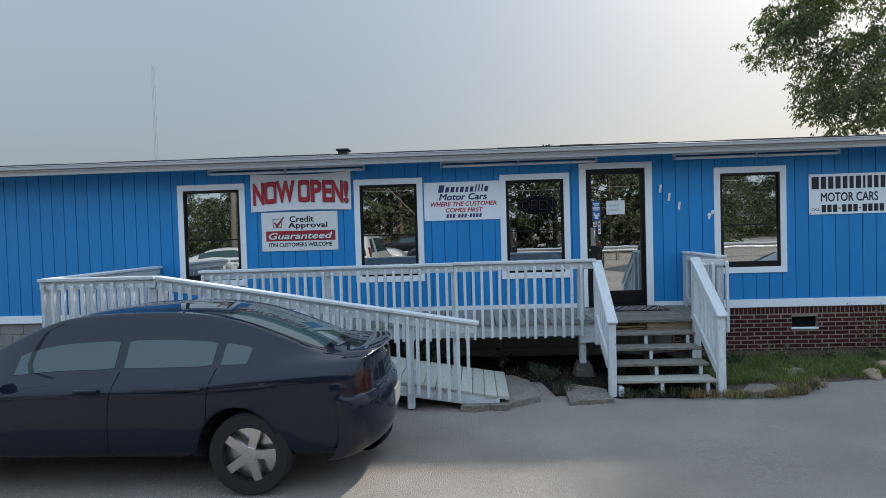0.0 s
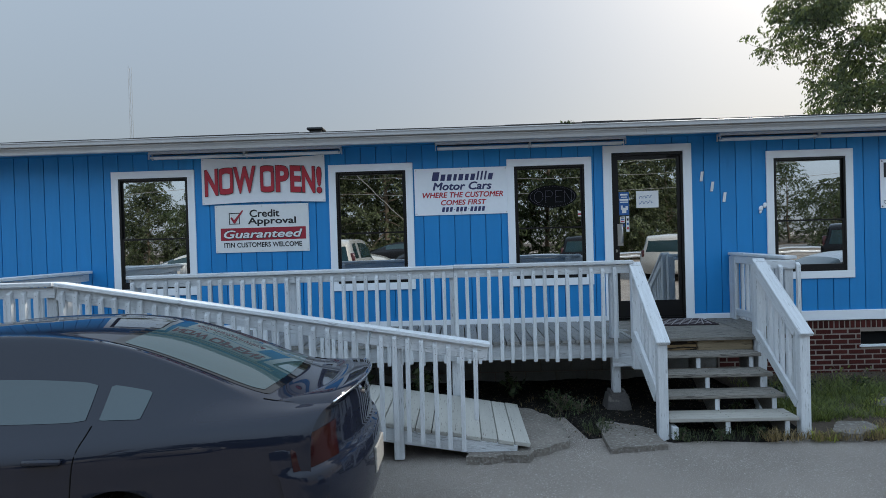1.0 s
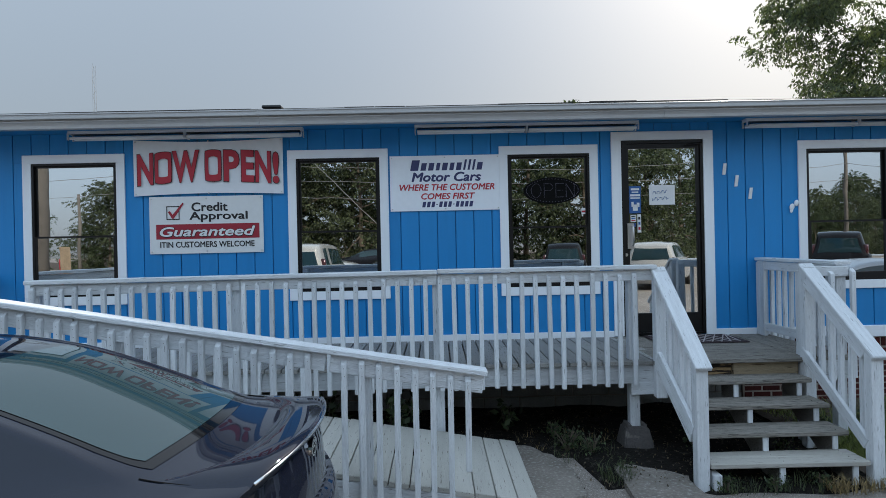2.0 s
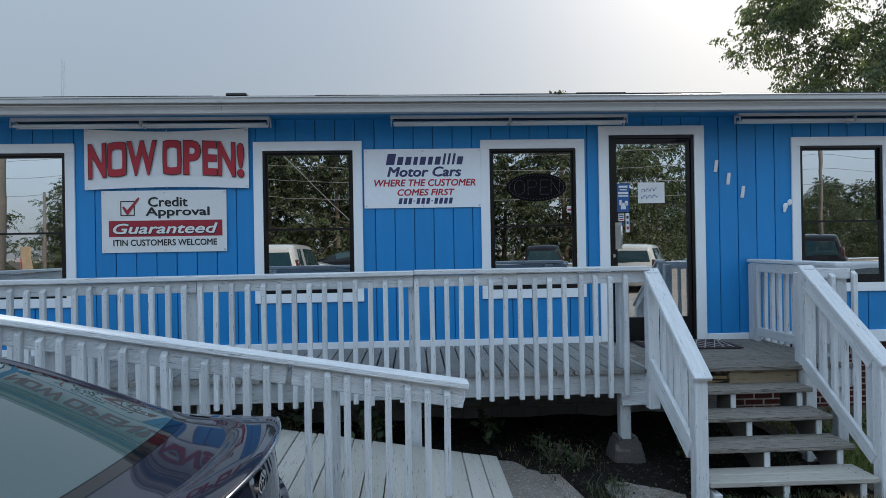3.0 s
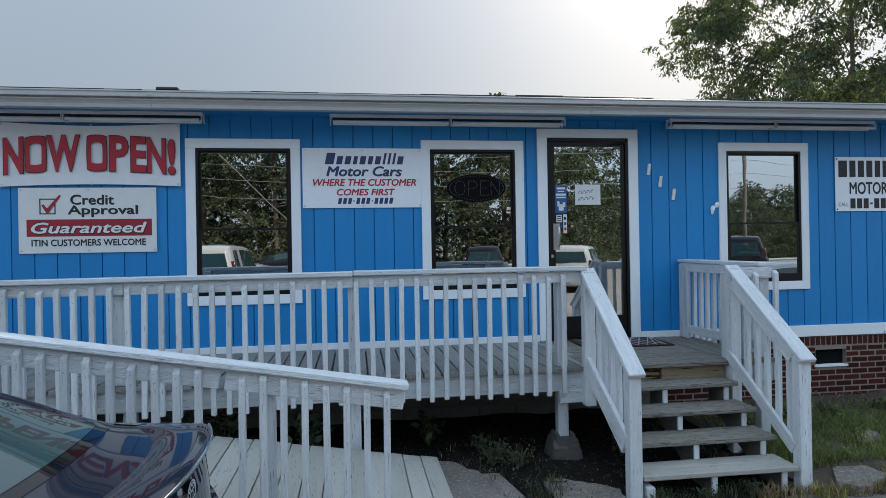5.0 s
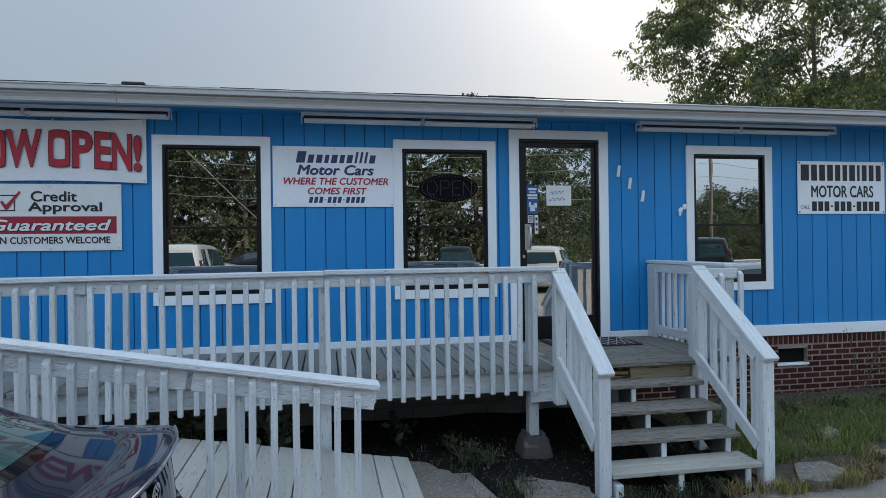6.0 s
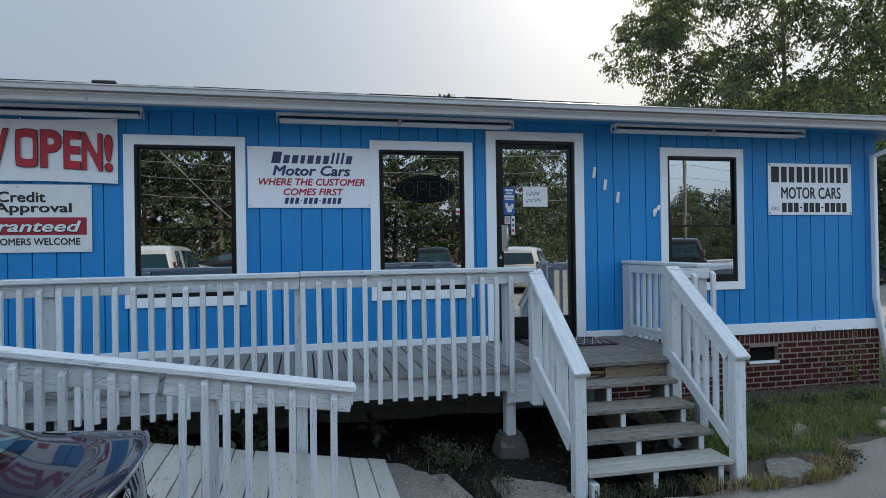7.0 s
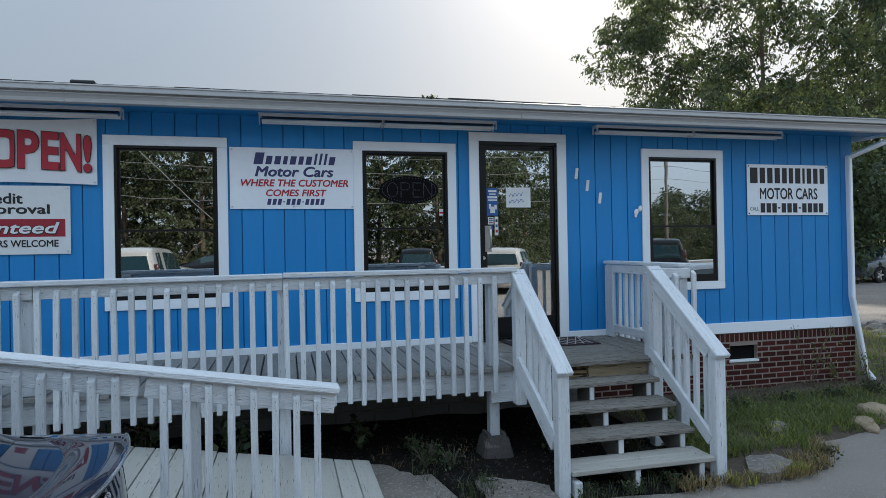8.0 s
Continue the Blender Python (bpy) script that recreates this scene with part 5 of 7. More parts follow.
    beam("top_board", (4.07, EDGE + 0.05, 1.555), (4.07, -0.06, 1.565), 0.034, 0.09, M_RAIL, r, 0.004)
    span("post", 4.05, 4.14, -0.13, -0.04, DECK, 1.60, M_RAIL, r, 0.006, along="z")
    span("post", 4.045, 4.085, -0.215, -0.135, DECK, 1.60, M_RAIL, r, 0.005, along="z")
    span("post", 4.05, 4.14, EDGE + 0.03, EDGE + 0.12, DECK, 1.60, M_RAIL, r, 0.006, along="z")
    beam("bottom_board", (4.07, EDGE + 0.13, 0.90), (4.07, -0.14, 0.90), 0.034, 0.085, M_RAIL, r, 0.004)
    y = EDGE + 0.2
    while y < -0.16:
        baluster(4.165, y, DECK - 0.10, 1.575, r)
        y += 0.1215
    beam("top_board", (3.76, EDGE + 0.02, 1.555), (4.15, EDGE + 0.02, 1.545), 0.034, 0.09, M_RAIL, r, 0.004)
    for x in (3.86, 3.98, 4.165):
        baluster(x, EDGE - 0.018, DECK - 0.2, 1.565, r)


deck()
deck_rail()
ramp()
stairs()

# ---- vehicles ----
def ring(zt, wt, ws, zs, wb, low):
    crown = 0.035
    half = [(0, zt), (wt * 0.35, zt - crown * 0.10), (wt * 0.7, zt - crown * 0.45), (wt * 0.92, zt - crown * 1.0), (wt, zt - crown * 1.5), (ws, zs), (wb * 0.985, zs - 0.06), (wb, zs - 0.16), (wb * 1.005, 0.62), (wb * 0.99, 0.42), (wb * 0.94, low), (0, low - 0.02)]
    return half + [(-y, z) for y, z in half[-2:0:-1]]


def spline(p, n, closed=False):
    """Samples of a cubic B-spline with the given control points, n to a span: bodywork without ripples."""
    p = np.array(p, float)
    p = np.concatenate([p[-1:], p, p[:2]]) if closed else np.concatenate([2 * p[:1] - p[1:2], p, 2 * p[-1:] - p[-2:-1]])
    out = []
    for i in range(len(p) - 3):
        for k in range(n):
            t = k / n
            w = ((1 - t) ** 3, 3 * t**3 - 6 * t**2 + 4, -3 * t**3 + 3 * t**2 + 3 * t + 1, t**3)
            out.append(sum(w[j] * p[i + j] for j in range(4)) / 6)
    if not closed:
        out.append(p[-2])
    return out


def wheel(parent, m, r=0.33):
    w = put("wheel", None, parent, m)
    w.empty_display_size = 0.1
    bm = bmesh.new()
    prof = [(r * 0.66, -0.10), (r * 0.93, -0.105), (r, -0.07), (r, 0.07), (r * 0.93, 0.105), (r * 0.66, 0.10)]
    n = 28
    vs = [[bm.verts.new((q * math.cos(k * math.tau / n), y, q * math.sin(k * math.tau / n))) for q, y in prof] for k in range(n)]
    for k in range(n):
        for i in range(len(prof)):
            j = (i + 1) % len(prof)
            bm.faces.new((vs[k][i], vs[(k + 1) % n][i], vs[(k + 1) % n][j], vs[k][j]))
    part("tyre", bm, M_TYRE, w, m, smooth=False)
    bm = bmesh.new()
    for k in range(5):
        a = k * math.tau / 5
        mm = Matrix.Rotation(a, 4, "Y") @ Matrix.Translation((r * 0.36, -0.07, 0)) @ Matrix.Diagonal((r * 0.58, 0.03, 0.07, 1))
        bmesh.ops.create_cube(bm, size=1.0, matrix=mm)
    bmesh.ops.create_cone(bm, cap_ends=True, segments=20, radius1=0.07, radius2=0.06, depth=0.04, matrix=Matrix.Translation((0, -0.075, 0)) @ pose(0, 0, 0, 90, 0, 0))
    bmesh.ops.create_cone(bm, cap_ends=True, segments=28, radius1=r * 0.66, radius2=r * 0.66, depth=0.02, matrix=Matrix.Translation((0, 0.02, 0)) @ pose(0, 0, 0, 90, 0, 0))
    part("rim", bm, M_STEEL, w, m)


def vehicle(name, category, rows, m, paint, label, rear_glass, front_glass, side_glass, wheels, tail=((0.60, 0.82), (0.72, 0.92)), detail=6, splits=(), hatch=False):
    """A car lofted from rows of (distance from the tail, roof height, roof half width, shoulder half width, shoulder height, body half width). It points along local -x, its tail at x = 0."""
    c = thing(name, m, label, category)
    st = spline(rows, detail)
    low, fine = 0.24, 3
    rings = [[(float(y), float(z)) for y, z in spline(ring(*[float(q) for q in r[1:6]], low), fine, True)] for r in st]
    for i, row in enumerate(st):  # the arches over the wheels
        for uw, _, rw in wheels:
            q = (rw + 0.055) ** 2 - (float(row[0]) - uw) ** 2
            if q > 0:
                h = rw + math.sqrt(q)
                rings[i] = [(y, max(z, h)) if abs(y) > 0.3 and z < 0.8 else (y, z) for y, z in rings[i]]
    n = len(rings[0])
    us = [float(r[0]) for r in st]
    allv = [(-u, y, z) for u, rg in zip(us, rings) for y, z in rg]
    groups = {"body": [], "glass_border": [], "rear_window": [], "windscreen": [], "side_window": [], "side_window_b": []}
    for i in range(len(st) - 1):
        um = (us[i] + us[i + 1]) / 2
        for k in range(n):
            k2 = (k + 1) % n
            kk = min(k // fine, (n - 1 - k) // fine)  # mirror index
            f = (i * n + k, i * n + k2, (i + 1) * n + k2, (i + 1) * n + k)
            g = "body"
            if kk <= 3 and rear_glass[0] < um < rear_glass[1]:
                g = "glass_border" if kk == 3 or um < rear_glass[0] + 0.03 or um > rear_glass[1] - 0.06 else "rear_window"
            elif kk <= 3 and front_glass[0] < um < front_glass[1]:
                g = "windscreen"
            elif kk == 4 and side_glass[0] < um < side_glass[1] and not any(a < um < b for a, b in splits):
                g = "side_window" if k < n / 2 else "side_window_b"
            groups[g].append(f)
    groups["body"].append(tuple(range(n))[::-1])
    groups["body"].append(tuple(range((len(st) - 1) * n, len(st) * n)))
    for g, faces in groups.items():
        if not faces:
            continue
        used = sorted({i for f in faces for i in f})
        back = {v: i for i, v in enumerate(used)}
        nm = "side_window" if g == "side_window_b" else g
        pydata(nm, [allv[i] for i in used], [tuple(back[i] for i in f) for f in faces], {"body": paint, "glass_border": M_BLACKGLASS}.get(g, M_CARGLASS), c, m, {"body": "", "glass_border": "black printed border of the glass"}.get(g, "dark tinted car glass"), True)
    for u, yw, r in wheels:
        for s in (-1, 1):
            wheel(c, m @ pose(-u, s * yw, r - 0.005, 0, 0, 0 if s < 0 else 180), r)
    (ya, yb), (za, zb) = tail
    for s in (-1, 1):
        v, f = cbox_data(0.10, yb - ya, zb - za, 0.03)
        pydata("tail_light", v, f, M_LENS, c, m @ pose(-0.045 - 0.05 * (rows[0][5] < yb), s * (ya + yb) / 2, (za + zb) / 2, 0, 0, s * -18), "red tail lamp lens", True)
    if hatch:  # rear glass set on the upright tail
        _, zt, wt, ws, zs, _ = rows[0]
        bm = bmesh.new()
        q = [(ws * 0.90, zs + 0.03), (wt * 0.95, zt - 0.07), (-wt * 0.95, zt - 0.07), (-ws * 0.90, zs + 0.03)]
        lo = [bm.verts.new((-0.02, y, z)) for y, z in q]
        hi = [bm.verts.new((0.008, y * 0.97, z)) for y, z in q]
        bm.faces.new(lo[::-1]), bm.faces.new(hi)
        for i in range(4):
            bm.faces.new((lo[i], lo[(i + 1) % 4], hi[(i + 1) % 4], hi[i]))
        bmesh.ops.bevel(bm, geom=bm.edges[:], offset=0.006, segments=2, affect="EDGES")
        part("rear_window", bm, M_CARGLASS, c, m, "dark tinted car glass")
    v, f = cbox_data(0.02, 0.32, 0.16, 0.008)
    pydata("number_plate", v, f, M_BLOCK, c, m @ pose(-0.004, 0, 0.70), "plain pale number plate")
    return c


def sedan(name, m, paint, label):
    """The near car: a smooth lofted shell with a ducktail boot lid, and its glass, seams, lamps and wheels as parts. It points along local -x, its tail at x = 0."""
    c = thing(name, m, label, "car")
    # distance from the tail, height, half width of the top, shoulder half width and height, body half width
    rows = [(0.0, 1.062, 0.61, 0.68, 1.045, 0.8), (0.004, 1.067, 0.62, 0.69, 1.045, 0.8), (0.03, 1.068, 0.63, 0.71, 1.045, 0.82), (0.1, 1.068, 0.64, 0.735, 1.045, 0.845), (0.17, 1.066, 0.65, 0.755, 1.045, 0.86), (0.2, 1.069, 0.65, 0.76, 1.045, 0.865), (0.28, 1.080, 0.65, 0.775, 1.045, 0.88),
            (0.38, 1.094, 0.645, 0.785, 1.045, 0.89), (0.46, 1.116, 0.64, 0.79, 1.045, 0.9), (0.7, 1.208, 0.615, 0.8, 1.035, 0.91), (0.95, 1.300, 0.6, 0.8, 1.02, 0.915), (1.2, 1.384, 0.585, 0.8, 1.005, 0.915), (1.45, 1.432, 0.58, 0.8, 0.98, 0.915), (1.75, 1.464, 0.575, 0.8, 0.975, 0.915),
            (2.15, 1.464, 0.575, 0.8, 0.97, 0.915), (2.55, 1.449, 0.58, 0.8, 0.965, 0.915), (2.85, 1.399, 0.59, 0.8, 0.96, 0.915), (3.25, 1.2, 0.63, 0.8, 0.93, 0.915), (3.65, 1.02, 0.66, 0.8, 0.91, 0.91), (4.2, 0.94, 0.66, 0.79, 0.84, 0.89), (4.62, 0.82, 0.58, 0.7, 0.72, 0.82), (4.84, 0.64, 0.48, 0.56, 0.58, 0.66)]
    fine = 4
    st = spline(rows, 8)
    us = [float(r[0]) for r in st]

    def section(zt, wt, ws, zs, wb):
        crown = min(0.055, (zt - zs) * 0.35 + 0.008)
        cab = min(1.0, max(0.0, (zt - zs - 0.06) / 0.1))  # along the cabin the roof pillars stand a little proud of the glass
        half = [(0, zt), (wt * 0.35, zt - crown * 0.06), (wt * 0.66, zt - crown * 0.26), (wt * 0.85, zt - crown * 0.50), (wt * 0.95, zt - crown * 0.70 + 0.034 * cab), (wt * 1.005, zt - crown * (1 + 0.3 * cab)), (ws, zs), (wb * 0.99, zs - 0.07), (wb, zs - 0.17), (wb * 1.005, 0.60), (wb * 0.99, 0.42), (wb * 0.94, 0.24), (0, 0.22)]
        return half + [(-y, z) for y, z in half[-2:0:-1]]

    def warp(u, y):
        """The tail is rounded in plan: its corners lie further forward."""
        return u + 0.27 * y * y * max(0.0, 1 - u / 1.7)
    rings = [[(float(y), float(z)) for y, z in spline(section(*[float(q) for q in r[1:6]]), fine, True)] for r in st]
    wheels = ((1.02, 0.80, 0.335), (3.84, 0.80, 0.335))
    for i, u in enumerate(us):
        for uw, _, rw in wheels:
            q = (rw + 0.05) ** 2 - (u - uw) ** 2
            if q > 0:
                h = rw + math.sqrt(q)
                rings[i] = [(y, max(z, h)) if abs(y) > 0.3 and z < 0.75 else (y, z) for y, z in rings[i]]
    n = len(rings[0])
    verts = [(-warp(u, y), y, z) for u, rg in zip(us, rings) for y, z in rg]
    faces = [(i * n + k, i * n + (k + 1) % n, (i + 1) * n + (k + 1) % n, (i + 1) * n + k) for i in range(len(us) - 1) for k in range(n)]
    faces.append(tuple(range((len(us) - 1) * n, len(us) * n)))
    pydata("body", verts, faces, paint, c, m, "", True)

    def at(u, k, lift=0.0):
        """The point of the shell at the distance u, k steps round the section, lifted off it."""
        i = min(max(int(np.searchsorted(us, u)) - 1, 0), len(us) - 2)
        a = (u - us[i]) / (us[i + 1] - us[i])
        k0 = math.floor(k)
        b = k - k0
        q = [Vector(verts[j * n + (k0 + d) % n]) for j in (i, i + 1) for d in (0, 1)]
        p = (q[0] * (1 - b) + q[1] * b) * (1 - a) + (q[2] * (1 - b) + q[3] * b) * a
        if lift:
            p += ((q[1] - q[0] + q[3] - q[2]).cross(q[2] - q[0] + q[3] - q[1])).normalized() * lift
        return p

    def pane(nm, u0, u1, k0, k1, lift, material, lab, nu=24, nk=24, corner=0.12):
        """A patch of glass that follows the shell between two distances and two steps of the section, its corners rounded."""
        v, f = [], []
        for i in range(nu + 1):
            e = i / nu
            pinch = corner * max(0.0, abs(2 * e - 1) - 0.8) ** 2 / 0.04
            for j in range(nk + 1):
                g = j / nk
                kk = k0 + (k1 - k0) * (pinch / 2 + g * (1 - pinch))
                v.append(tuple(at(u0 + (u1 - u0) * e, kk, lift)))
        for i in range(nu):
            for j in range(nk):
                f.append((i * (nk + 1) + j, i * (nk + 1) + j + 1, (i + 1) * (nk + 1) + j + 1, (i + 1) * (nk + 1) + j))
        return pydata(nm, v, f, material, c, m, lab, True)
    out = 1 if (at(1.0, 1, 0.01) - at(1.0, 1)).z > 0 else -1
    w1, w2 = 2.95 * fine, 2.66 * fine
    pane("glass_border", 0.405, 1.36, -w1, w1, 0.002 * out, M_BLACKGLASS, "black printed border of the glass", corner=0.04)
    pane("rear_window", 0.455, 1.30, -w2, w2, 0.004 * out, M_CARGLASS, "dark tinted car glass", corner=0.05)
    pane("windscreen", 2.93, 3.58, -w2, w2, 0.003 * out, M_CARGLASS, "dark tinted car glass", corner=0.05)
    for s in (1, -1):
        for ua, ub in ((0.98, 1.22), (1.30, 2.08), (2.16, 3.02)):
            ka, kb = 5.35 * fine, 6.05 * fine
            pane("side_window", ua, ub, s * ka, s * kb, 0.003 * out, M_CARGLASS, "dark tinted car glass", 12, 6, 0.10)
    # rounded tail: boot face under the overhanging lip, bumper and valance
    v, f = [], []
    ny, zs = 40, [1.058, 1.045, 1.03, 1.0, 0.94, 0.86, 0.78, 0.735, 0.725, 0.70, 0.62, 0.50, 0.38, 0.27, 0.23]
    prof = [0.012, 0.022, 0.028, 0.026, 0.014, 0.004, -0.004, -0.01, -0.035, -0.05, -0.065, -0.07, -0.06, -0.02, 0.05]
    for z, p in zip(zs, prof):
        wide = 0.665 + 0.20 * min(1.0, max(0.0, (1.05 - z) / 0.14)) ** 0.7
        for j in range(ny + 1):
            a = (j / ny - 0.5) * math.pi
            y = wide * math.sin(a)
            v.append((-(warp(0, y) + p + 0.16 * (1 - math.cos(a)) ** 3), y, z + 0.036 - 0.075 * (y / wide) ** 2 * min(1.0, max(0.0, (z - 0.74) / 0.3))))
    for i in range(len(zs) - 1):
        for j in range(ny):
            f.append((i * (ny + 1) + j, i * (ny + 1) + j + 1, (i + 1) * (ny + 1) + j + 1, (i + 1) * (ny + 1) + j))
    pydata("tail_panel", v, f, paint, c, m, "", True)
    # the pale reflection along the lip's underside, modelled as a chrome strip
    tube("lip_trim", [m @ Vector((-(warp(0, y) - 0.008), y, 1.086 - 0.09 * abs(y) ** 2.4)) for y in np.linspace(-0.60, 0.60, 25)], 0.006, M_CHROME, c, "thin bright strip standing in for the highlight under the boot lip", 6)
    for js in (range(3, 12), range(29, 38)):  # wrap-round lamps that follow the boot face
        lv = [(v[i * (ny + 1) + j][0] + 0.004, v[i * (ny + 1) + j][1] * 1.004, v[i * (ny + 1) + j][2]) for i in range(4, 8) for j in js]
        w = len(js)
        pydata("tail_light", lv, [(i * w + j, i * w + j + 1, (i + 1) * w + j + 1, (i + 1) * w + j) for i in range(3) for j in range(w - 1)], M_SMOKED, c, m, "smoked red tail lamp lens", True)
    v, f = cbox_data(0.02, 0.32, 0.16, 0.008)
    pydata("number_plate", v, f, M_BLOCK, c, m @ pose(0.062, 0, 0.58), "plain pale number plate")
    # ducktail spoiler on the boot lid, with a crisp front edge
    v, f = [], []
    lines = ((0.20, 0.0005), (0.19, 0.004), (0.175, 0.014), (0.16, 0.022), (0.145, 0.0265), (0.12, 0.029), (0.08, 0.031), (0.04, 0.032), (0.015, 0.032), (0.0, 0.031), (-0.010, 0.026), (-0.012, 0.018), (0.002, 0.0005))
    for q in np.linspace(-1, 1, 49):
        y = 0.615 * float(q)
        end = 1 - abs(float(q)) ** 10
        for u, h in lines:
            u *= 1 + 0.75 * abs(float(q)) ** 4
            j = min(range(len(us)), key=lambda k: abs(us[k] - max(u, 0.0)))
            top = [p for p in rings[j] if p[1] > 0.9]
            zb = float(np.interp(y, [p[0] for p in sorted(top)], [p[1] for p in sorted(top)]))
            v.append((-(warp(u, y) + 0.02 * abs(float(q)) ** 6), y, zb + h * end))
    nl = len(lines)
    for i in range(48):
        for j in range(nl - 1):
            f.append((i * nl + j, i * nl + j + 1, (i + 1) * nl + j + 1, (i + 1) * nl + j))
    pydata("spoiler", v, f, paint, c, m, "low ducktail spoiler on the boot lid", True)
    # seams: boot lid, doors
    seam = lambda pts: tube("seam", [m @ p for p in pts], 0.0035, M_HOLE, c, "dark shut line", 6)
    for s in (1, -1):
        seam([at(u, s * (3.72 + 0.35 * (0.40 - u)) * fine, 0.0005 * out) for u in np.linspace(0.03, 0.40, 12)])
        for u in (1.26, 2.12, 3.14):
            seam([at(u + 0.05 * math.sin((k - 20) / 20 * math.pi), s * k * fine / 3, 0.0005 * out) for k in np.linspace(18.5, 31, 14)])
        for u in (1.45, 2.33):
            p = at(u, s * 7.7 * fine)
            v, f = cbox_data(0.20, 0.035, 0.03, 0.010)
            pydata("door_handle", v, f, paint, c, m @ pose(p.x, p.y + s * 0.012, 0.87), "", True)
        v, f = cbox_data(0.11, 0.20, 0.13, 0.035)
        pydata("side_mirror", v, f, paint, c, m @ pose(-3.12, s * 0.96, 1.0, 0, 0, s * 10), "", True)
    for u, yw, r in wheels:
        for s in (-1, 1):
            wheel(c, m @ pose(-u, s * yw, r - 0.005, 0, 0, 0 if s < 0 else 180), r)
    bm = bmesh.new()
    for ry, rz, dz in ((0.052, 0.038, 0.0), (0.020, 0.036, 0.0), (0.040, 0.014, 0.012)):
        o, i2, b = [], [], []
        for k in range(24):
            a = k * math.tau / 24
            y, z = ry * math.cos(a), rz * math.sin(a)
            o.append(bm.verts.new((0.010, y, z + dz)))
            i2.append(bm.verts.new((0.010, y * (1 - 0.008 / ry), z * (1 - 0.008 / rz) + dz)))
            b.append(bm.verts.new((-0.012, y * 1.04, z * 1.04 + dz)))
        for k in range(24):
            j = (k + 1) % 24
            bm.faces.new((o[k], o[j], i2[j], i2[k])), bm.faces.new((b[k], b[j], o[j], o[k]))
    part("emblem", bm, M_CHROME, c, m @ pose(-0.016, -0.02, 1.0), "chrome oval emblem")
    return c


SEDAN = [(0.0, 1.03, 0.52, 0.62, 0.97, 0.68), (0.012, 1.10, 0.60, 0.69, 1.05, 0.745), (0.022, 1.135, 0.62, 0.71, 1.055, 0.76), (0.05, 1.138, 0.635, 0.725, 1.055, 0.785), (0.10, 1.120, 0.64, 0.74, 1.05, 0.81), (0.20, 1.113, 0.65, 0.77, 1.042, 0.86), (0.35, 1.129, 0.645, 0.785, 1.035, 0.885), (0.52, 1.170, 0.635, 0.79, 1.03, 0.90), (0.70, 1.225, 0.62, 0.79, 1.025, 0.91), (0.94, 1.295, 0.605, 0.79, 1.02, 0.915), (1.20, 1.375, 0.595, 0.79, 1.01, 0.915), (1.51, 1.435, 0.585, 0.79, 1.00, 0.915), (1.90, 1.458, 0.58, 0.79, 0.99, 0.915), (2.4, 1.455, 0.58, 0.79, 0.98, 0.915), (2.85, 1.395, 0.59, 0.79, 0.97, 0.915), (3.65, 1.03, 0.66, 0.80, 0.93, 0.91), (4.2, 0.95, 0.66, 0.79, 0.86, 0.89), (4.62, 0.84, 0.58, 0.70, 0.74, 0.82), (4.84, 0.66, 0.48, 0.56, 0.60, 0.66)]
SUV = [(0.0, 1.74, 0.60, 0.76, 1.12, 0.84), (0.10, 1.90, 0.66, 0.82, 1.14, 0.93), (0.5, 1.93, 0.68, 0.84, 1.14, 0.97), (1.6, 1.94, 0.68, 0.85, 1.13, 0.98), (2.9, 1.90, 0.68, 0.85, 1.12, 0.98), (3.3, 1.80, 0.68, 0.85, 1.12, 0.98), (3.85, 1.24, 0.76, 0.88, 1.10, 0.98), (4.7, 1.14, 0.74, 0.86, 1.02, 0.96), (5.05, 0.98, 0.66, 0.76, 0.86, 0.86), (5.15, 0.8, 0.55, 0.6, 0.7, 0.7)]
PICKUP = [(0.0, 1.08, 0.86, 0.90, 1.02, 0.92), (0.06, 1.18, 0.88, 0.93, 1.10, 0.96), (1.6, 1.18, 0.88, 0.93, 1.10, 0.98), (1.9, 1.20, 0.80, 0.91, 1.12, 0.98), (2.05, 1.82, 0.68, 0.86, 1.14, 0.98), (2.4, 1.90, 0.68, 0.86, 1.14, 0.98), (3.5, 1.88, 0.68, 0.86, 1.13, 0.98), (4.15, 1.25, 0.78, 0.88, 1.12, 0.98), (5.2, 1.15, 0.76, 0.88, 1.02, 0.96), (5.6, 1.0, 0.7, 0.78, 0.86, 0.88), (5.7, 0.8, 0.6, 0.66, 0.7, 0.75)]

sedan("parked_sedan", pose(-0.03, -4.27, 0, 0, 0, 0.0), M_CARPAINT, "glossy charcoal sedan parked beside the ramp")
vehicle("parked_suv", "car", SUV, pose(-3.74, -12.0, rise(-14), 0, 0, 91), M_WHITECAR, "white sport utility car parked across the lot", (0.0, 0.0), (3.3, 3.85), (0.35, 3.5), ((1.1, 0.86, 0.38), (4.1, 0.86, 0.38)), ((0.70, 0.86), (0.95, 1.45)), 3, ((1.05, 1.15), (2.05, 2.15)), True)
vehicle("parked_suv", "car", [(r[0] * 0.9, 0.4 + (r[1] - 0.4) * 0.86, r[2] * 0.9, r[3] * 0.9, 0.4 + (r[4] - 0.4) * 0.9, r[5] * 0.9) for r in SUV], pose(5.3, -16.5, rise(-18), 0, 0, 102), M_DARKCAR, "charcoal sport utility car parked tail first across the lot", (0.0, 0.0), (2.97, 3.46), (0.35, 3.1), ((1.0, 0.78, 0.36), (3.7, 0.78, 0.36)), ((0.62, 0.78), (0.85, 1.25)), 3, ((1.05, 1.15), (2.05, 2.15)), True)
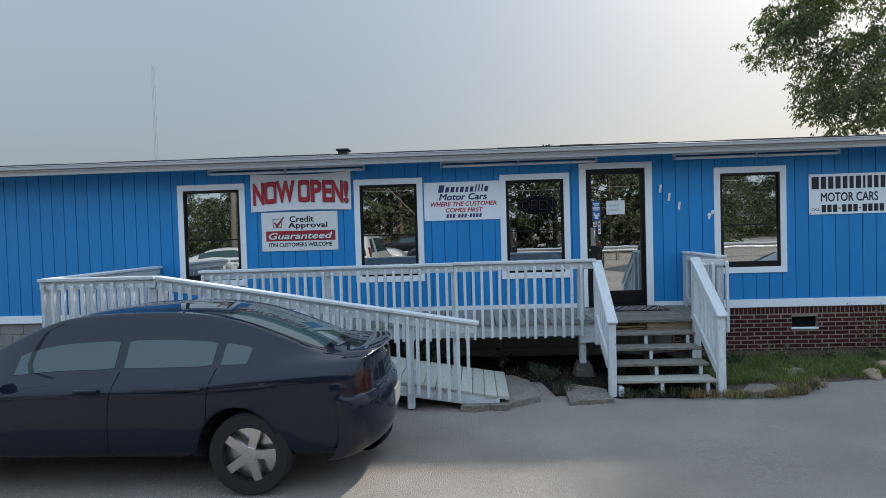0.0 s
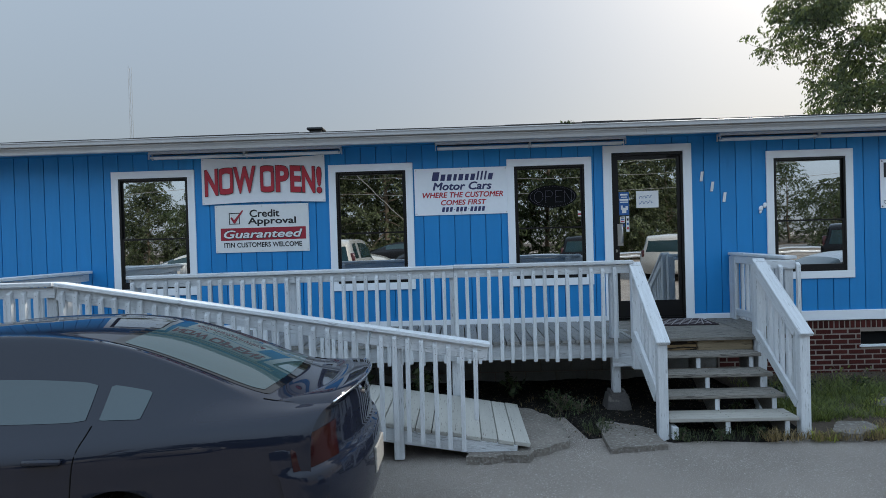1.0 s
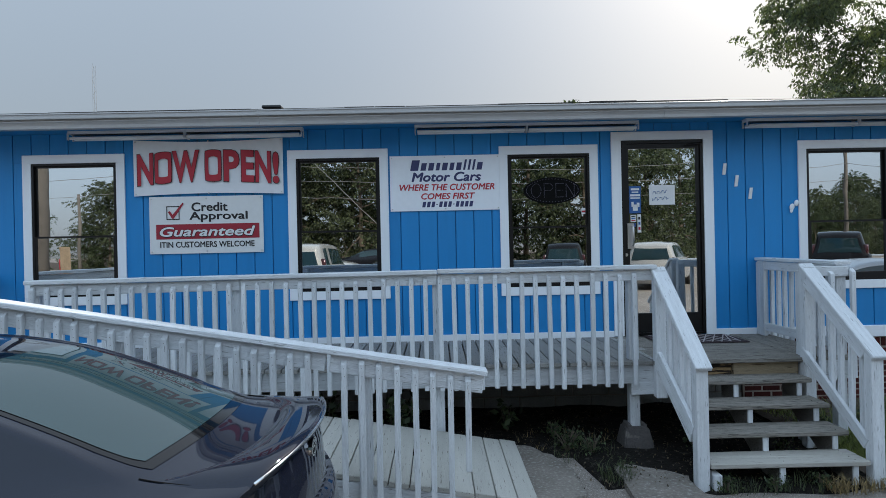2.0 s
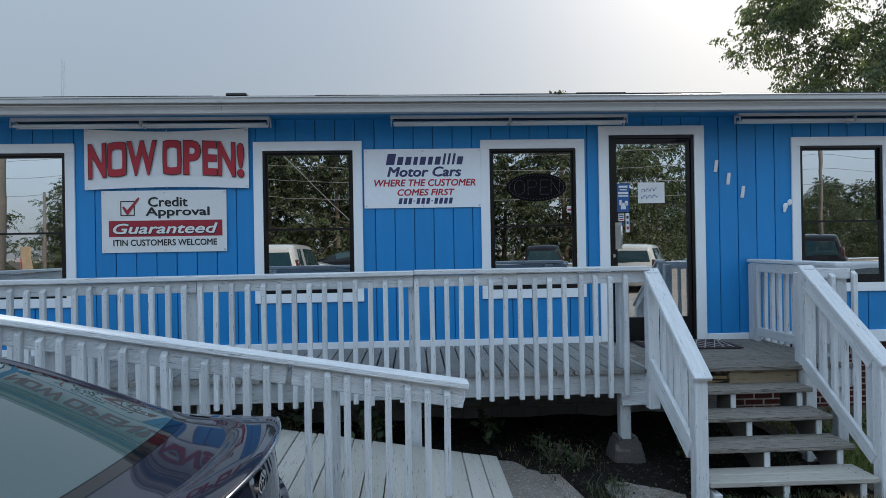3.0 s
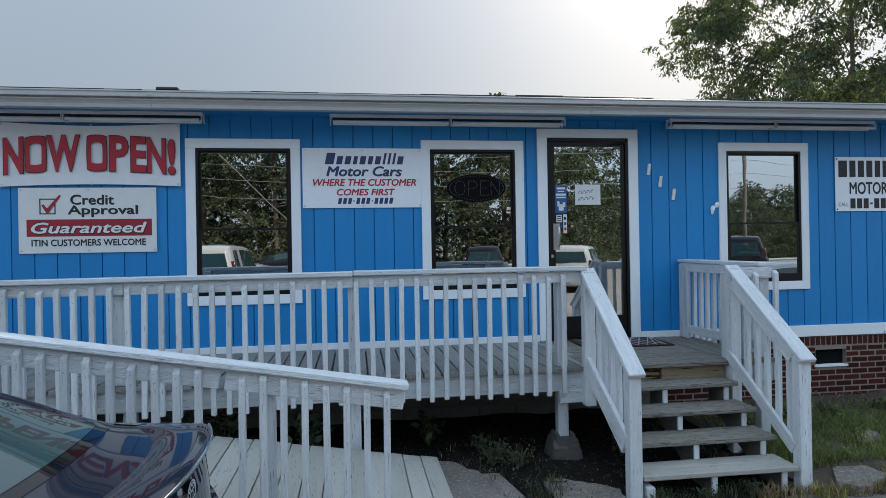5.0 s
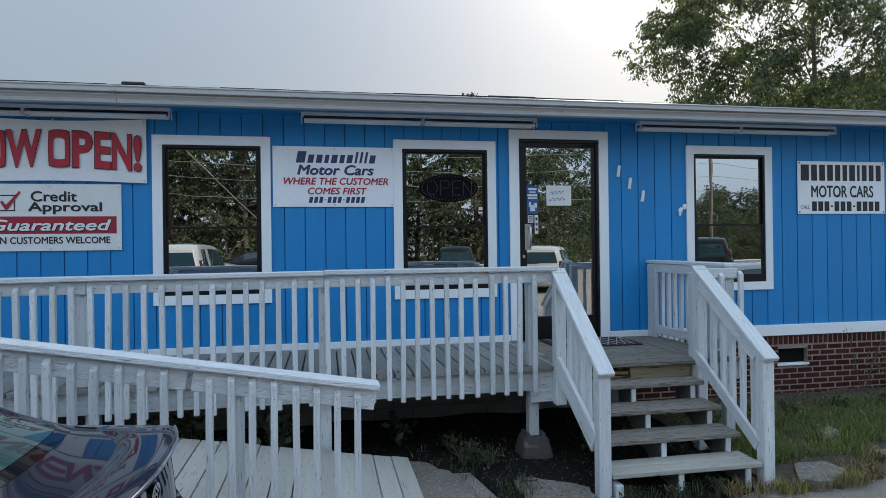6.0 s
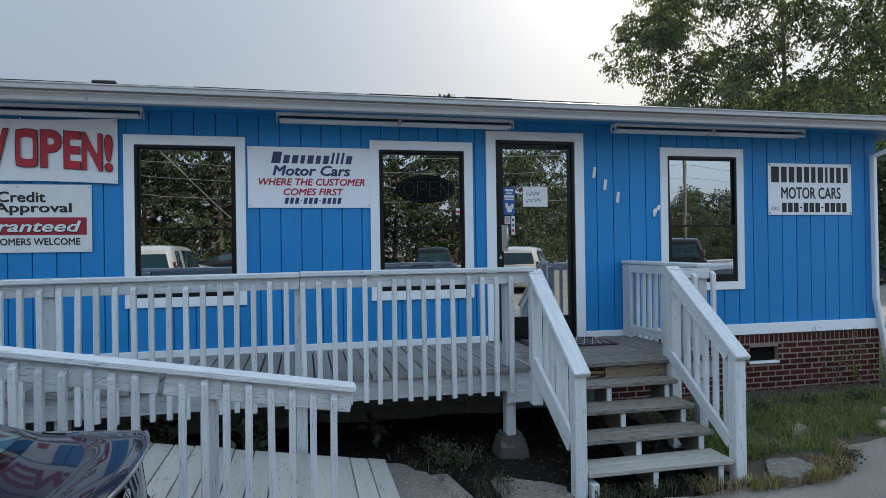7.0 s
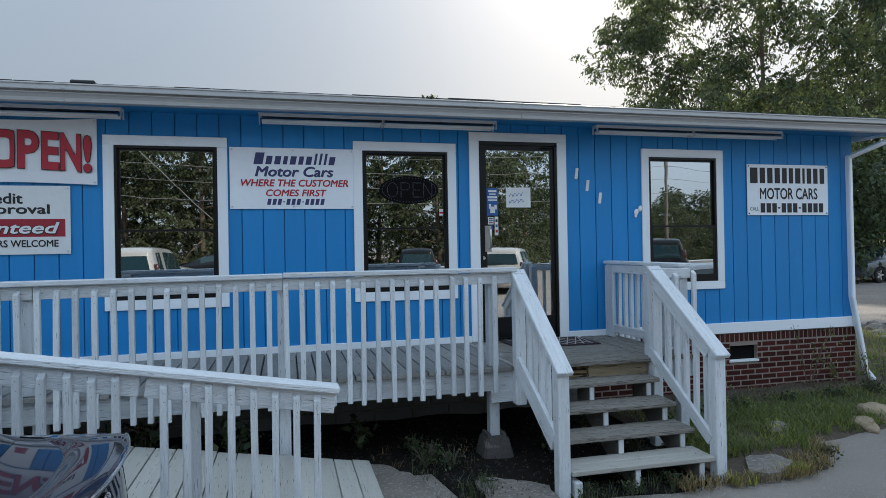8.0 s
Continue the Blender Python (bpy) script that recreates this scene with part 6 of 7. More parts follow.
vehicle("parked_pickup", "pickup truck", [(r[0] * 0.92, 0.4 + (r[1] - 0.4) * 0.9, *r[2:4], 0.4 + (r[4] - 0.4) * 0.9, r[5]) for r in PICKUP], pose(-7.7, -18.9, rise(-18.9), 0, 0, 180), M_WHITECAR, "white pickup truck parked beyond a white car", (1.84, 2.16), (3.24, 3.79), (2.0, 3.4), ((1.1, 0.86, 0.38), (4.25, 0.86, 0.38)), ((0.82, 0.94), (0.85, 1.1)), 3, ((2.55, 2.65),))
vehicle("parked_suv", "car", SUV, pose(2.75, -19.2, rise(-19), 0, 0, 3), M_DARKCAR, "black sport utility car parked facing a pickup truck", (0.0, 0.0), (3.3, 3.85), (0.35, 3.5), ((1.1, 0.86, 0.38), (4.1, 0.86, 0.38)), ((0.70, 0.86), (0.95, 1.45)), 3, ((1.05, 1.15), (2.05, 2.15)), True)
vehicle("parked_hatchback", "car", [(r[0] * 0.85, 0.42 + (r[1] - 0.42) * 0.86, r[2], r[3], r[4] * 0.92, r[5]) for r in SUV], pose(8.1, -15.0, rise(-16), 0, 0, 118), M_WHITECAR, "white hatchback parked across the lot", (0.0, 0.0), (2.8, 3.3), (0.35, 3.0), ((0.85, 0.84, 0.33), (3.45, 0.84, 0.33)), ((0.66, 0.84), (0.85, 1.15)), 3, ((1.6, 1.7),), True)
vehicle("parked_suv", "car", SUV, pose(14.8, -15.0, rise(-17), 0, 0, 124), M_DARKCAR, "black sport utility car parked across the lot", (0.0, 0.0), (3.3, 3.85), (0.35, 3.5), ((1.1, 0.86, 0.38), (4.1, 0.86, 0.38)), ((0.70, 0.86), (0.95, 1.45)), 3, ((1.05, 1.15), (2.05, 2.15)), True)
vehicle("parked_sedan", "car", SEDAN, pose(11.0, -5.4, 0, 0, 0, -6), M_SILVERCAR, "silver sedan parked at the lot's edge", (0.50, 1.34), (2.88, 3.62), (0.86, 3.25), ((0.98, 0.80, 0.34), (3.80, 0.80, 0.34)), ((0.50, 0.74), (0.80, 0.90)), 3, ((2.02, 2.12),))
vehicle("parked_suv", "car", [(r[0] * 0.92, 0.4 + (r[1] - 0.4) * 0.88, r[2], r[3], r[4], r[5]) for r in SUV], pose(30.6, 17.6, 0, 0, 0, 6), M_GREYCAR, "grey sport utility car parked behind the building corner", (0.0, 0.0), (3.0, 3.55), (0.35, 3.2), ((1.0, 0.86, 0.36), (3.8, 0.86, 0.36)), ((0.70, 0.86), (0.9, 1.3)), 3, ((1.05, 1.15), (2.05, 2.15)))


vehicle("parked_sedan", "car", SEDAN, pose(-7.9, -16.6, rise(-16.6), 0, 0, 4), M_WHITECAR, "white sedan parked across the lot", (0.50, 1.34), (2.88, 3.62), (0.86, 3.25), ((0.98, 0.80, 0.34), (3.80, 0.80, 0.34)), ((0.50, 0.74), (0.80, 0.90)), 3, ((2.02, 2.12),))
vehicle("parked_sedan", "car", SEDAN, pose(-0.4, -26.6, rise(-26.6), 0, 0, 2), M_DARKCAR, "black sedan parked beyond the guardrail", (0.50, 1.34), (2.88, 3.62), (0.86, 3.25), ((0.98, 0.80, 0.34), (3.80, 0.80, 0.34)), ((0.50, 0.74), (0.80, 0.90)), 3, ((2.02, 2.12),))
sb = thing("leaning_board", pose(-12.6, -15.2, 0.1), "tan board with an orange edge standing in the lot", "board")
cbox("panel", (0.36, 0.03, 2.05), M_ROCK, sb, pose(-12.62, -15.25, 1.15, -6, 0, 0), 0.02)
cbox("edge_strip", (0.025, 0.035, 1.2), M_RED, sb, pose(-12.83, -15.25, 1.15, -6, 0, 0), 0.008, "orange-red edge strip")

# ---- trees and plants ----
def branches(name, runs, parent, m=I4, sides=7):
    """Tapered limbs in one mesh: runs of (points, radii)."""
    v, f = [], []
    for pts, radii in runs:
        pts = [Vector(p) for p in pts]
        o = len(v)
        for i, p in enumerate(pts):
            d = (pts[min(i + 1, len(pts) - 1)] - pts[max(i - 1, 0)]).normalized()
            s = d.cross((0.3, 1, 0.1)).normalized()
            u = s.cross(d)
            v += [p + radii[i] * (s * math.cos(k * math.tau / sides) + u * math.sin(k * math.tau / sides)) for k in range(sides)]
        for i in range(len(pts) - 1):
            for k in range(sides):
                k2 = (k + 1) % sides
                f.append((o + i * sides + k, o + i * sides + k2, o + (i + 1) * sides + k2, o + (i + 1) * sides + k))
    return pydata(name, v, f, M_BARK, parent, m, "", True)


def leaf_mesh(name, centres, size, material, parent, rng, droop=0.4, m=I4, long=1.9, dirs=None):
    """Many small folded leaves at the given places, in one mesh."""
    n = len(centres)
    a = rng.normal(size=(n, 3)) if dirs is None else dirs + rng.normal(size=(n, 3)) * 0.45
    a[:, 2] -= droop
    a /= np.linalg.norm(a, axis=1, keepdims=True)
    b = np.cross(a, rng.normal(size=(n, 3)))
    b /= np.linalg.norm(b, axis=1, keepdims=True) + 1e-9
    s = (size * rng.uniform(0.6, 1.35, n))[:, None]
    nrm = np.cross(a, b)
    tip, side = a * s * long / 2, b * s / 2
    v = np.stack([centres - tip, centres + side + nrm * s * 0.10, centres + tip, centres - side + nrm * s * 0.10], 1).reshape(-1, 3)
    mesh = bpy.data.meshes.new(name)
    mesh.vertices.add(4 * n)
    mesh.vertices.foreach_set("co", v.ravel())
    mesh.loops.add(4 * n)
    mesh.loops.foreach_set("vertex_index", np.arange(4 * n))
    mesh.polygons.add(n)
    mesh.polygons.foreach_set("loop_start", np.arange(0, 4 * n, 4))
    mesh.update(calc_edges=True)
    mesh.materials.append(material)
    return put(name, mesh, parent, m)


def crown_sprays(blobs, n, rng, reach, per=18, size=0.06):
    """Leaf places and directions on drooping twigs that leave the shells of a few rounded masses, with gaps between them."""
    pts, dirs = [], []
    total = sum(q**2 for _, q in blobs)
    for c, q in blobs:
        k = max(3, int(n / per * q**2 / total))
        d = rng.normal(size=(k, 3))
        d[:, 2] = d[:, 2] * 0.8 + 0.25
        d /= np.linalg.norm(d, axis=1, keepdims=True)
        rad = q * rng.uniform(0.1, 1.0, k) ** 0.45 * (1 + 0.22 * np.sin(d[:, 0] * 7 + d[:, 2] * 5 + q * 9))
        root = np.array(c) + d * rad[:, None] * np.array([1, 1, 0.8])
        out = d * np.array([1, 1, 0.35]) + rng.normal(size=(k, 3)) * 0.35
        out /= np.linalg.norm(out, axis=1, keepdims=True)
        side = np.cross(out, np.array([0.0, 0.0, 1.0]))
        side /= np.linalg.norm(side, axis=1, keepdims=True) + 1e-9
        ln = reach * rng.uniform(0.55, 1.3, k)
        for j in range(per):
            u = (j + rng.uniform(0, 1, k)) / per
            sgn = 1 if j % 2 else -1
            p = root + out * (ln * u)[:, None] + side * (sgn * size * 0.8) + rng.normal(size=(k, 3)) * size * 0.6
            p[:, 2] -= ln * 0.5 * u**2
            pts.append(p)
            dd = out * 0.6 + side * sgn * 0.8
            dd[:, 2] -= 0.2 + 0.6 * u
            dirs.append(dd)
    return np.concatenate(pts), np.concatenate(dirs)


def tree(name, m, label, height, spread, n, size, material, seed, clump=0.5, trunk_r=0.22, low=0.35, nblobs=16, tight=1.0, droop=0.4, long=1.9, per=14):
    rng = np.random.default_rng(seed)
    t = thing(name, m, label, "tree")
    runs, blobs, nodes = [], [], []
    lean = rng.uniform(-0.04, 0.04, 2) * height
    top = np.array([lean[0], lean[1], height * 0.86])
    runs.append(([(0, 0, -0.2), (lean[0] * 0.2, lean[1] * 0.2, height * 0.25), (lean[0] * 0.6, lean[1] * 0.6, height * 0.55), tuple(top)], (trunk_r * 1.3, trunk_r, trunk_r * 0.6, 0.03)))
    for k in range(nblobs):
        u = (k + 0.5) / nblobs
        z = height * (low + (0.92 - low) * u)
        prof = math.sin(math.pi * min(1.0, 0.20 + 0.74 * u)) ** 0.7
        ang = k * 2.4 + rng.uniform(-0.5, 0.5)
        rr = spread * prof * rng.uniform(0.45, 0.95)
        c = (lean[0] * u + rr * math.cos(ang), lean[1] * u + rr * math.sin(ang), z + rng.uniform(-0.03, 0.03) * height)
        blobs.append((c, spread * tight * rng.uniform(0.26, 0.42)))
        zb = height * (0.20 + 0.52 * u)
        st = np.array((lean[0] * zb / height, lean[1] * zb / height, zb))
        e = np.array(c)
        limb = nblobs < 60 or k % 13 == 0
        if not limb:  # a small bough leaves the nearest main limb
            st = np.array(min(nodes, key=lambda q: np.linalg.norm(np.array(q) - e) + max(0.0, q[2] - c[2])))
        side = rng.normal(size=3) * rr * 0.10
        arc = [tuple(st + (e - st) * q + (np.array((0, 0, 0.10 * rr)) + side) * math.sin(math.pi * q)) for q in (0.0, 0.25, 0.5, 0.75, 1.0)]
        r0 = trunk_r * (0.40 if limb else 0.09) * (1.15 - u)
        nodes += arc[1:] if limb else arc[3:]
        runs.append((arc, (r0, r0 * 0.7, r0 * 0.45, r0 * 0.28, 0.006)))
        if k % 2:
            blobs.append((arc[3], spread * tight * rng.uniform(0.16, 0.26)))
        for j in range(4 if limb else 2):
            e = tuple(c[i] + rng.normal() * blobs[-1][1] * 0.45 for i in range(3))
            runs.append(([arc[3], tuple((arc[3][i] + e[i]) / 2 + rng.normal() * 0.06 for i in range(3)), e], (r0 * 0.25, r0 * 0.15, 0.004)))
    blobs.append(((lean[0], lean[1], height * 0.9), spread * 0.3))
    branches("trunk", runs, t, m)
    pts, dirs = crown_sprays(blobs, n, rng, clump, per, size)
    leaf_mesh("crown", pts, size, material, t, rng, droop, m, long, dirs)
    return t


tree("tree", pose(15.45, 10.2, 0), "tall leafy tree backlit by the sun behind the building", 15.5, 5.7, 158000, 0.053, M_LEAF, 3, 0.36, 0.085, 0.33, 300, 0.265, 0.7, 2.4, 12)
tree("tree", pose(40.5, 23.5, 0), "dark broad tree behind the parking lot", 16.0, 6.5, 40000, 0.14, M_LEAF2, 5, 1.1, 0.25, 0.15, 24)
# added behind the building, mostly unseen, to shade ground past its corner
tree("tree", pose(26.0, 20.5, 0), "dark broad tree behind the parking lot", 10.0, 5.0, 40000, 0.14, M_LEAF2, 8, 1.1, 0.25, 0.05, 24)
tree("tree", pose(33.5, 22.5, 0), "leafy tree with hanging boughs past the building corner", 9.5, 4.6, 26000, 0.11, M_LEAF, 12, 0.9, 0.16, 0.25, 22)

FAR = []
for k, (h, sp, mt, lab) in enumerate(((11.5, 4.2, M_LEAF3, "tall leafy roadside tree in soft sun"), (13.5, 4.8, M_LEAF2, "tall dark roadside tree"), (9.5, 3.8, M_LEAF3, "broad leafy roadside tree in soft sun"))):
    FAR.append(tree("roadside_tree", pose((-4.0, 2.6, 9.5)[k], (-31.0, -33.5, -30.0)[k], 0), lab, h, sp, 25000, 0.094, mt, 30 + k, 1.0, 0.15, 0.05, 24, 0.8, 0.3, 2.2, 34))
    FAR[-1]["group"] = "trees along the road"
rt = random.Random(4)
for k, (x, y, s) in enumerate(((-8.5, -33, 1.0), (-13.0, -32, 0.9), (-10.5, -37, 1.1), (-1.0, -36, 1.05), (6.5, -35, 1.0), (13.5, -31, 0.85), (11.5, -38, 1.05), (17.5, -36, 0.9), (-18, -38, 0.75), (-24, -40, 0.65), (-30, -38, 0.62), (-37, -42, 0.7), (22.5, -60, 0.55), (28, -58, 0.62), (25, -66, 0.66), (33, -64, 0.62), (48, -62, 0.66), (20, -64, 0.6), (57, -58, 0.75), (36, -60, 0.7), (44, -62, 0.75), (53, -60, 0.7), (31, -70, 0.8), (62, -66, 0.9), (-46, -50, 0.9), (-56, -46, 0.9), (40, -75, 0.85), (3.0, -39, 1.1), (-6.0, -40, 1.1), (35, -46, 0.5), (37.5, -47, 0.66), (40, -46, 0.55), (42.5, -48, 0.5), (33, -47, 0.62), (24.5, -32, 0.30), (26.5, -31, 0.25), (28.5, -32.5, 0.38), (30.5, -31.5, 0.30), (38.5, -44, 0.36), (34.5, -43, 0.5), (-24.5, -41, 0.55), (-21.5, -42, 0.5), (-27.5, -43, 0.4))):
    src = FAR[k % 3]
    src.scale = (s, s, s * rt.uniform(0.92, 1.08))
    copy_thing(src, pose(x, y, -0.05, 0, 0, rt.uniform(0, 360)))
    src.scale = (1, 1, 1)


def grass(name, spots, n, lo, hi, material, label, seed, wide=0.006):
    """Blades in tufts over the given rectangles."""
    rng = np.random.default_rng(seed)
    vs, fs = [], []
    for (x0, x1, y0f, y1, dens) in spots:
        k = int(n * dens)
        tx = rng.uniform(x0, x1, k)
        for x in tx:
            ya = y0f(x) if callable(y0f) else y0f
            y = rng.uniform(min(ya, y1), max(ya, y1))
            for _ in range(4):
                h = rng.uniform(lo, hi) * (0.6 + 0.8 * (0.5 + 0.5 * noise.noise((x * 1.7, y * 1.7, 9))))
                a = rng.uniform(0, math.tau)
                bx, by = x + rng.normal() * 0.015, y + rng.normal() * 0.015
                dx, dy = math.cos(a), math.sin(a)
                w = wide * rng.uniform(0.6, 1.4)
                b = h * rng.uniform(0.3, 1.15)
                o = len(vs)
                vs += [(bx - dy * w, by + dx * w, 0.0), (bx + dy * w, by - dx * w, 0.0), (bx + dx * b * 0.4 + dy * w * 0.7, by + dy * b * 0.4 - dx * w * 0.7, h * 0.65), (bx + dx * b * 0.4 - dy * w * 0.7, by + dy * b * 0.4 + dx * w * 0.7, h * 0.65), (bx + dx * b, by + dy * b, h)]
                fs += [(o, o + 1, o + 2, o + 3), (o + 3, o + 2, o + 4)]
    ob = pydata(name, vs, fs, material)
    return tagged(ob, label, "grass", kind="stuff")


grass("lawn_grass", [(3.85, 8.6, lambda x: lawn_front(x) + (0.44 if x < 4.8 else 0.06), -0.45, 0.55), (4.0, 6.3, -1.55, -0.75, 0.35), (3.85, 4.5, -2.05, -1.5, 0.10), (7.75, 12.0, 0.1, 3.6, 0.35)], 6500, 0.04, 0.16, M_GRASS, "uneven green grass along the brick skirting", 5, 0.004)
# lighter blades put patchy sunlight on the strip into their colour
grass("pale_grass", [(3.95, 5.0, -1.95, -1.45, 0.35), (5.0, 6.1, -1.6, -1.15, 0.35), (4.25, 4.5, -2.46, -2.36, 0.02), (3.75, 3.95, -2.52, -2.42, 0.02)], 1100, 0.03, 0.10, M_SUNGRASS, "yellow-green grass tufts, lightened for patchy sunlight on the lawn strip", 8, 0.004)
grass("soil_grass", [(1.75, 1.98, -2.25, -1.95, 0.5), (1.45, 2.0, -1.75, -1.2, 0.45), (2.5, 3.3, -2.5, -2.3, 0.5)], 90, 0.04, 0.14, M_LEAF3, "thin grass clumps growing from the dark soil", 9, 0.0025)
grass("dry_grass", [(4.45, 5.1, lambda x: lawn_front(x) + 0.02, -2.12, 0.22), (3.8, 4.5, lambda x: lawn_front(max(x, 3.75)) - 0.02, -2.44, 0.08), (3.3, 3.9, -2.52, -2.36, 0.12), (1.2, 2.4, -1.5, -0.9, 0.03), (4.2, 7.4, -0.55, -0.12, 0.25)], 900, 0.03, 0.11, M_DRY, "dry straw-coloured grass tufts at the asphalt edge", 6, 0.003)
grass("far_grass", [(-30, 40, -28, -22.4, 1.0)], 1500, 0.1, 0.35, M_GRASS, "rough grass verge far off", 7, 0.03)


def weed(x, y, h, n, seed, label="tall thin weed", size=0.05, material=None):
    rng = np.random.default_rng(seed)
    w = thing("weed", pose(x, y, 0.0), label, "weed", "weeds under the deck")
    runs, pts = [], []
    for k in range(max(3, n // 12)):
        a, r = rng.uniform(0, math.tau), rng.uniform(0.1, 0.5) * h
        tip = (x + r * math.cos(a), y + r * math.sin(a), h * rng.uniform(0.6, 1.0))
        runs.append(([(x, y, -0.01), ((x + tip[0]) / 2, (y + tip[1]) / 2, tip[2] * 0.6), tip], (0.006, 0.004, 0.002)))
        for q in range(12):
            u = rng.uniform(0.35, 1.0)
            pts.append([x + (tip[0] - x) * u + rng.normal() * 0.04, y + (tip[1] - y) * u + rng.normal() * 0.04, tip[2] * u + rng.normal() * 0.02])
    branches("stem", runs, w, sides=5)["kind"] = "stuff"
    leaf_mesh("leaves", np.array(pts), size, material or M_LEAF, w, rng)


for k, (x, y, h, n, s) in enumerate(((1.15, -0.85, 0.30, 60, 0.045), (1.62, -1.45, 0.24, 220, 0.016), (1.80, -1.62, 0.20, 200, 0.015), (1.55, -1.15, 0.22, 120, 0.02), (1.70, -1.30, 0.17, 160, 0.015), (2.75, -1.4, 0.18, 80, 0.02), (3.2, -1.2, 0.24, 120, 0.024), (3.4, -1.7, 0.16, 90, 0.02), (0.05, -1.25, 0.55, 110, 0.05), (-0.55, -1.2, 0.6, 110, 0.05), (1.95, -1.95, 0.10, 80, 0.014), (2.6, -2.38, 0.10, 120, 0.016), (2.95, -2.40, 0.09, 120, 0.016), (3.3, -2.36, 0.11, 110, 0.016), (4.0, -1.15, 0.22, 220, 0.022), (4.45, -1.0, 0.20, 220, 0.022), (5.2, -0.8, 0.18, 220, 0.02), (5.9, -0.7, 0.16, 220, 0.02), (6.5, -0.75, 0.20, 220, 0.02), (7.1, -0.7, 0.24, 220, 0.022), (4.82, -1.62, 0.22, 60, 0.018), (4.9, -2.2, 0.10, 120, 0.014), (4.65, -2.35, 0.08, 90, 0.014))):
    weed(x, y, h, n, 100 + k, "low small-leaved weed growing in the soil", size=s, material=M_SUNGRASS if k == 20 else M_LEAF2)


def tuft(x, y, z, n, spread, seed, name, label, material):
    rng = np.random.default_rng(seed)
    w = thing(name, pose(x, y, z), label, "weed")
    pts = np.array([[x, y, z + 0.02]]) + rng.normal(size=(n, 3)) * np.array([spread, spread * 0.5, spread * 0.45])
    branches("stem", [([(x, y, z - 0.03), (x + rng.normal() * spread * 0.4, y, z + 0.02), (x + rng.normal() * spread, y, z + 0.05)], (0.003, 0.002, 0.001)) for _ in range(5)], w, sides=5)
    leaf_mesh("leaves", pts, 0.022, material, w, rng)


tuft(1.97, -0.46, 3.30, 22, 0.035, 71, "gutter_weed", "small dark weed sprouting from the gutter", M_LEAF2)
tuft(1.90, -0.44, 3.295, 12, 0.03, 72, "gutter_weed", "small dark weed sprouting from the gutter", M_LEAF2)


def litter(n, seed):
    """Dead leaves and chips lying on the soil and in the lawn."""
    rng = np.random.default_rng(seed)
    x = rng.uniform(-1.5, 7.4, n)
    y = np.where(x > 3.8, rng.uniform(-1.0, -0.08, n), rng.uniform(-2.4, -0.1, n))
    lift = np.where(x > 3.8, 0.095, 0.040)
    pts = np.stack([x, y, lift + np.array([0.03 * noise.noise((a * 2.2, b * 2.2, 4)) + 0.012 * noise.noise((a * 8, b * 8, 1)) for a, b in zip(x, y)])], 1)
    ob = leaf_mesh("leaf_litter", pts, 0.011, M_LITTER, None, rng, droop=0.0)
    tagged(ob, "dead leaves and wood chips scattered on the soil", "leaf litter", kind="stuff")


litter(5200, 44)
for k, (x, y, h) in enumerate(((6.72, -0.16, 0.85), (7.55, -0.25, 0.5), (7.85, -0.2, 0.6), (5.05, -0.9, 0.36), (7.2, -0.12, 0.45))):
    weed(x, y, h, 70, 150 + k, "tall thin weed against the brick skirting", 0.022, M_GRASS)


def rock(x, y, sx, sy, sz, seed, material, label, name="rock"):
    bm = bmesh.new()
    bmesh.ops.create_icosphere(bm, subdivisions=4, radius=1.0)
    for v in bm.verts:
        q = v.co.copy()
        k = 1 + 0.28 * noise.noise(q * 1.3 + Vector((seed, 0, 0))) + 0.09 * noise.noise(q * 4 + Vector((seed, 3, 0)))
        v.co = Vector((q.x * sx * k, q.y * sy * k, max(q.z, -0.3) * sz * k))
    ob = part(name, bm, material, None, pose(x, y, sz * 0.15, 0, 0, seed * 37), smooth=True)
    tagged(ob, label, "rock")


rock(5.06, -1.47, 0.24, 0.13, 0.085, 1.0, M_CONC, "flat grey rock half sunk in the grass")
rock(5.98, -1.58, 0.16, 0.11, 0.095, 2.0, M_ROCK, "small tan stone at the asphalt edge")
rock(6.34, -1.40, 0.24, 0.15, 0.14, 3.0, M_ROCK, "rounded tan stone at the asphalt edge")
for k, (x, y, q) in enumerate(((11.75, 3.25, 0.16), (12.2, 3.75, 0.22), (12.75, 4.2, 0.19), (12.45, 4.35, 0.14), (11.3, 2.75, 0.12))):
    rock(x, y, q, q * 0.7, q * 0.6, 20.0 + k, M_CONC, "broken grey stone lying in the weeds past the corner")
rock(7.05, -1.32, 0.15, 0.10, 0.07, 5.0, M_ROCK, "rounded tan stone at the asphalt edge")


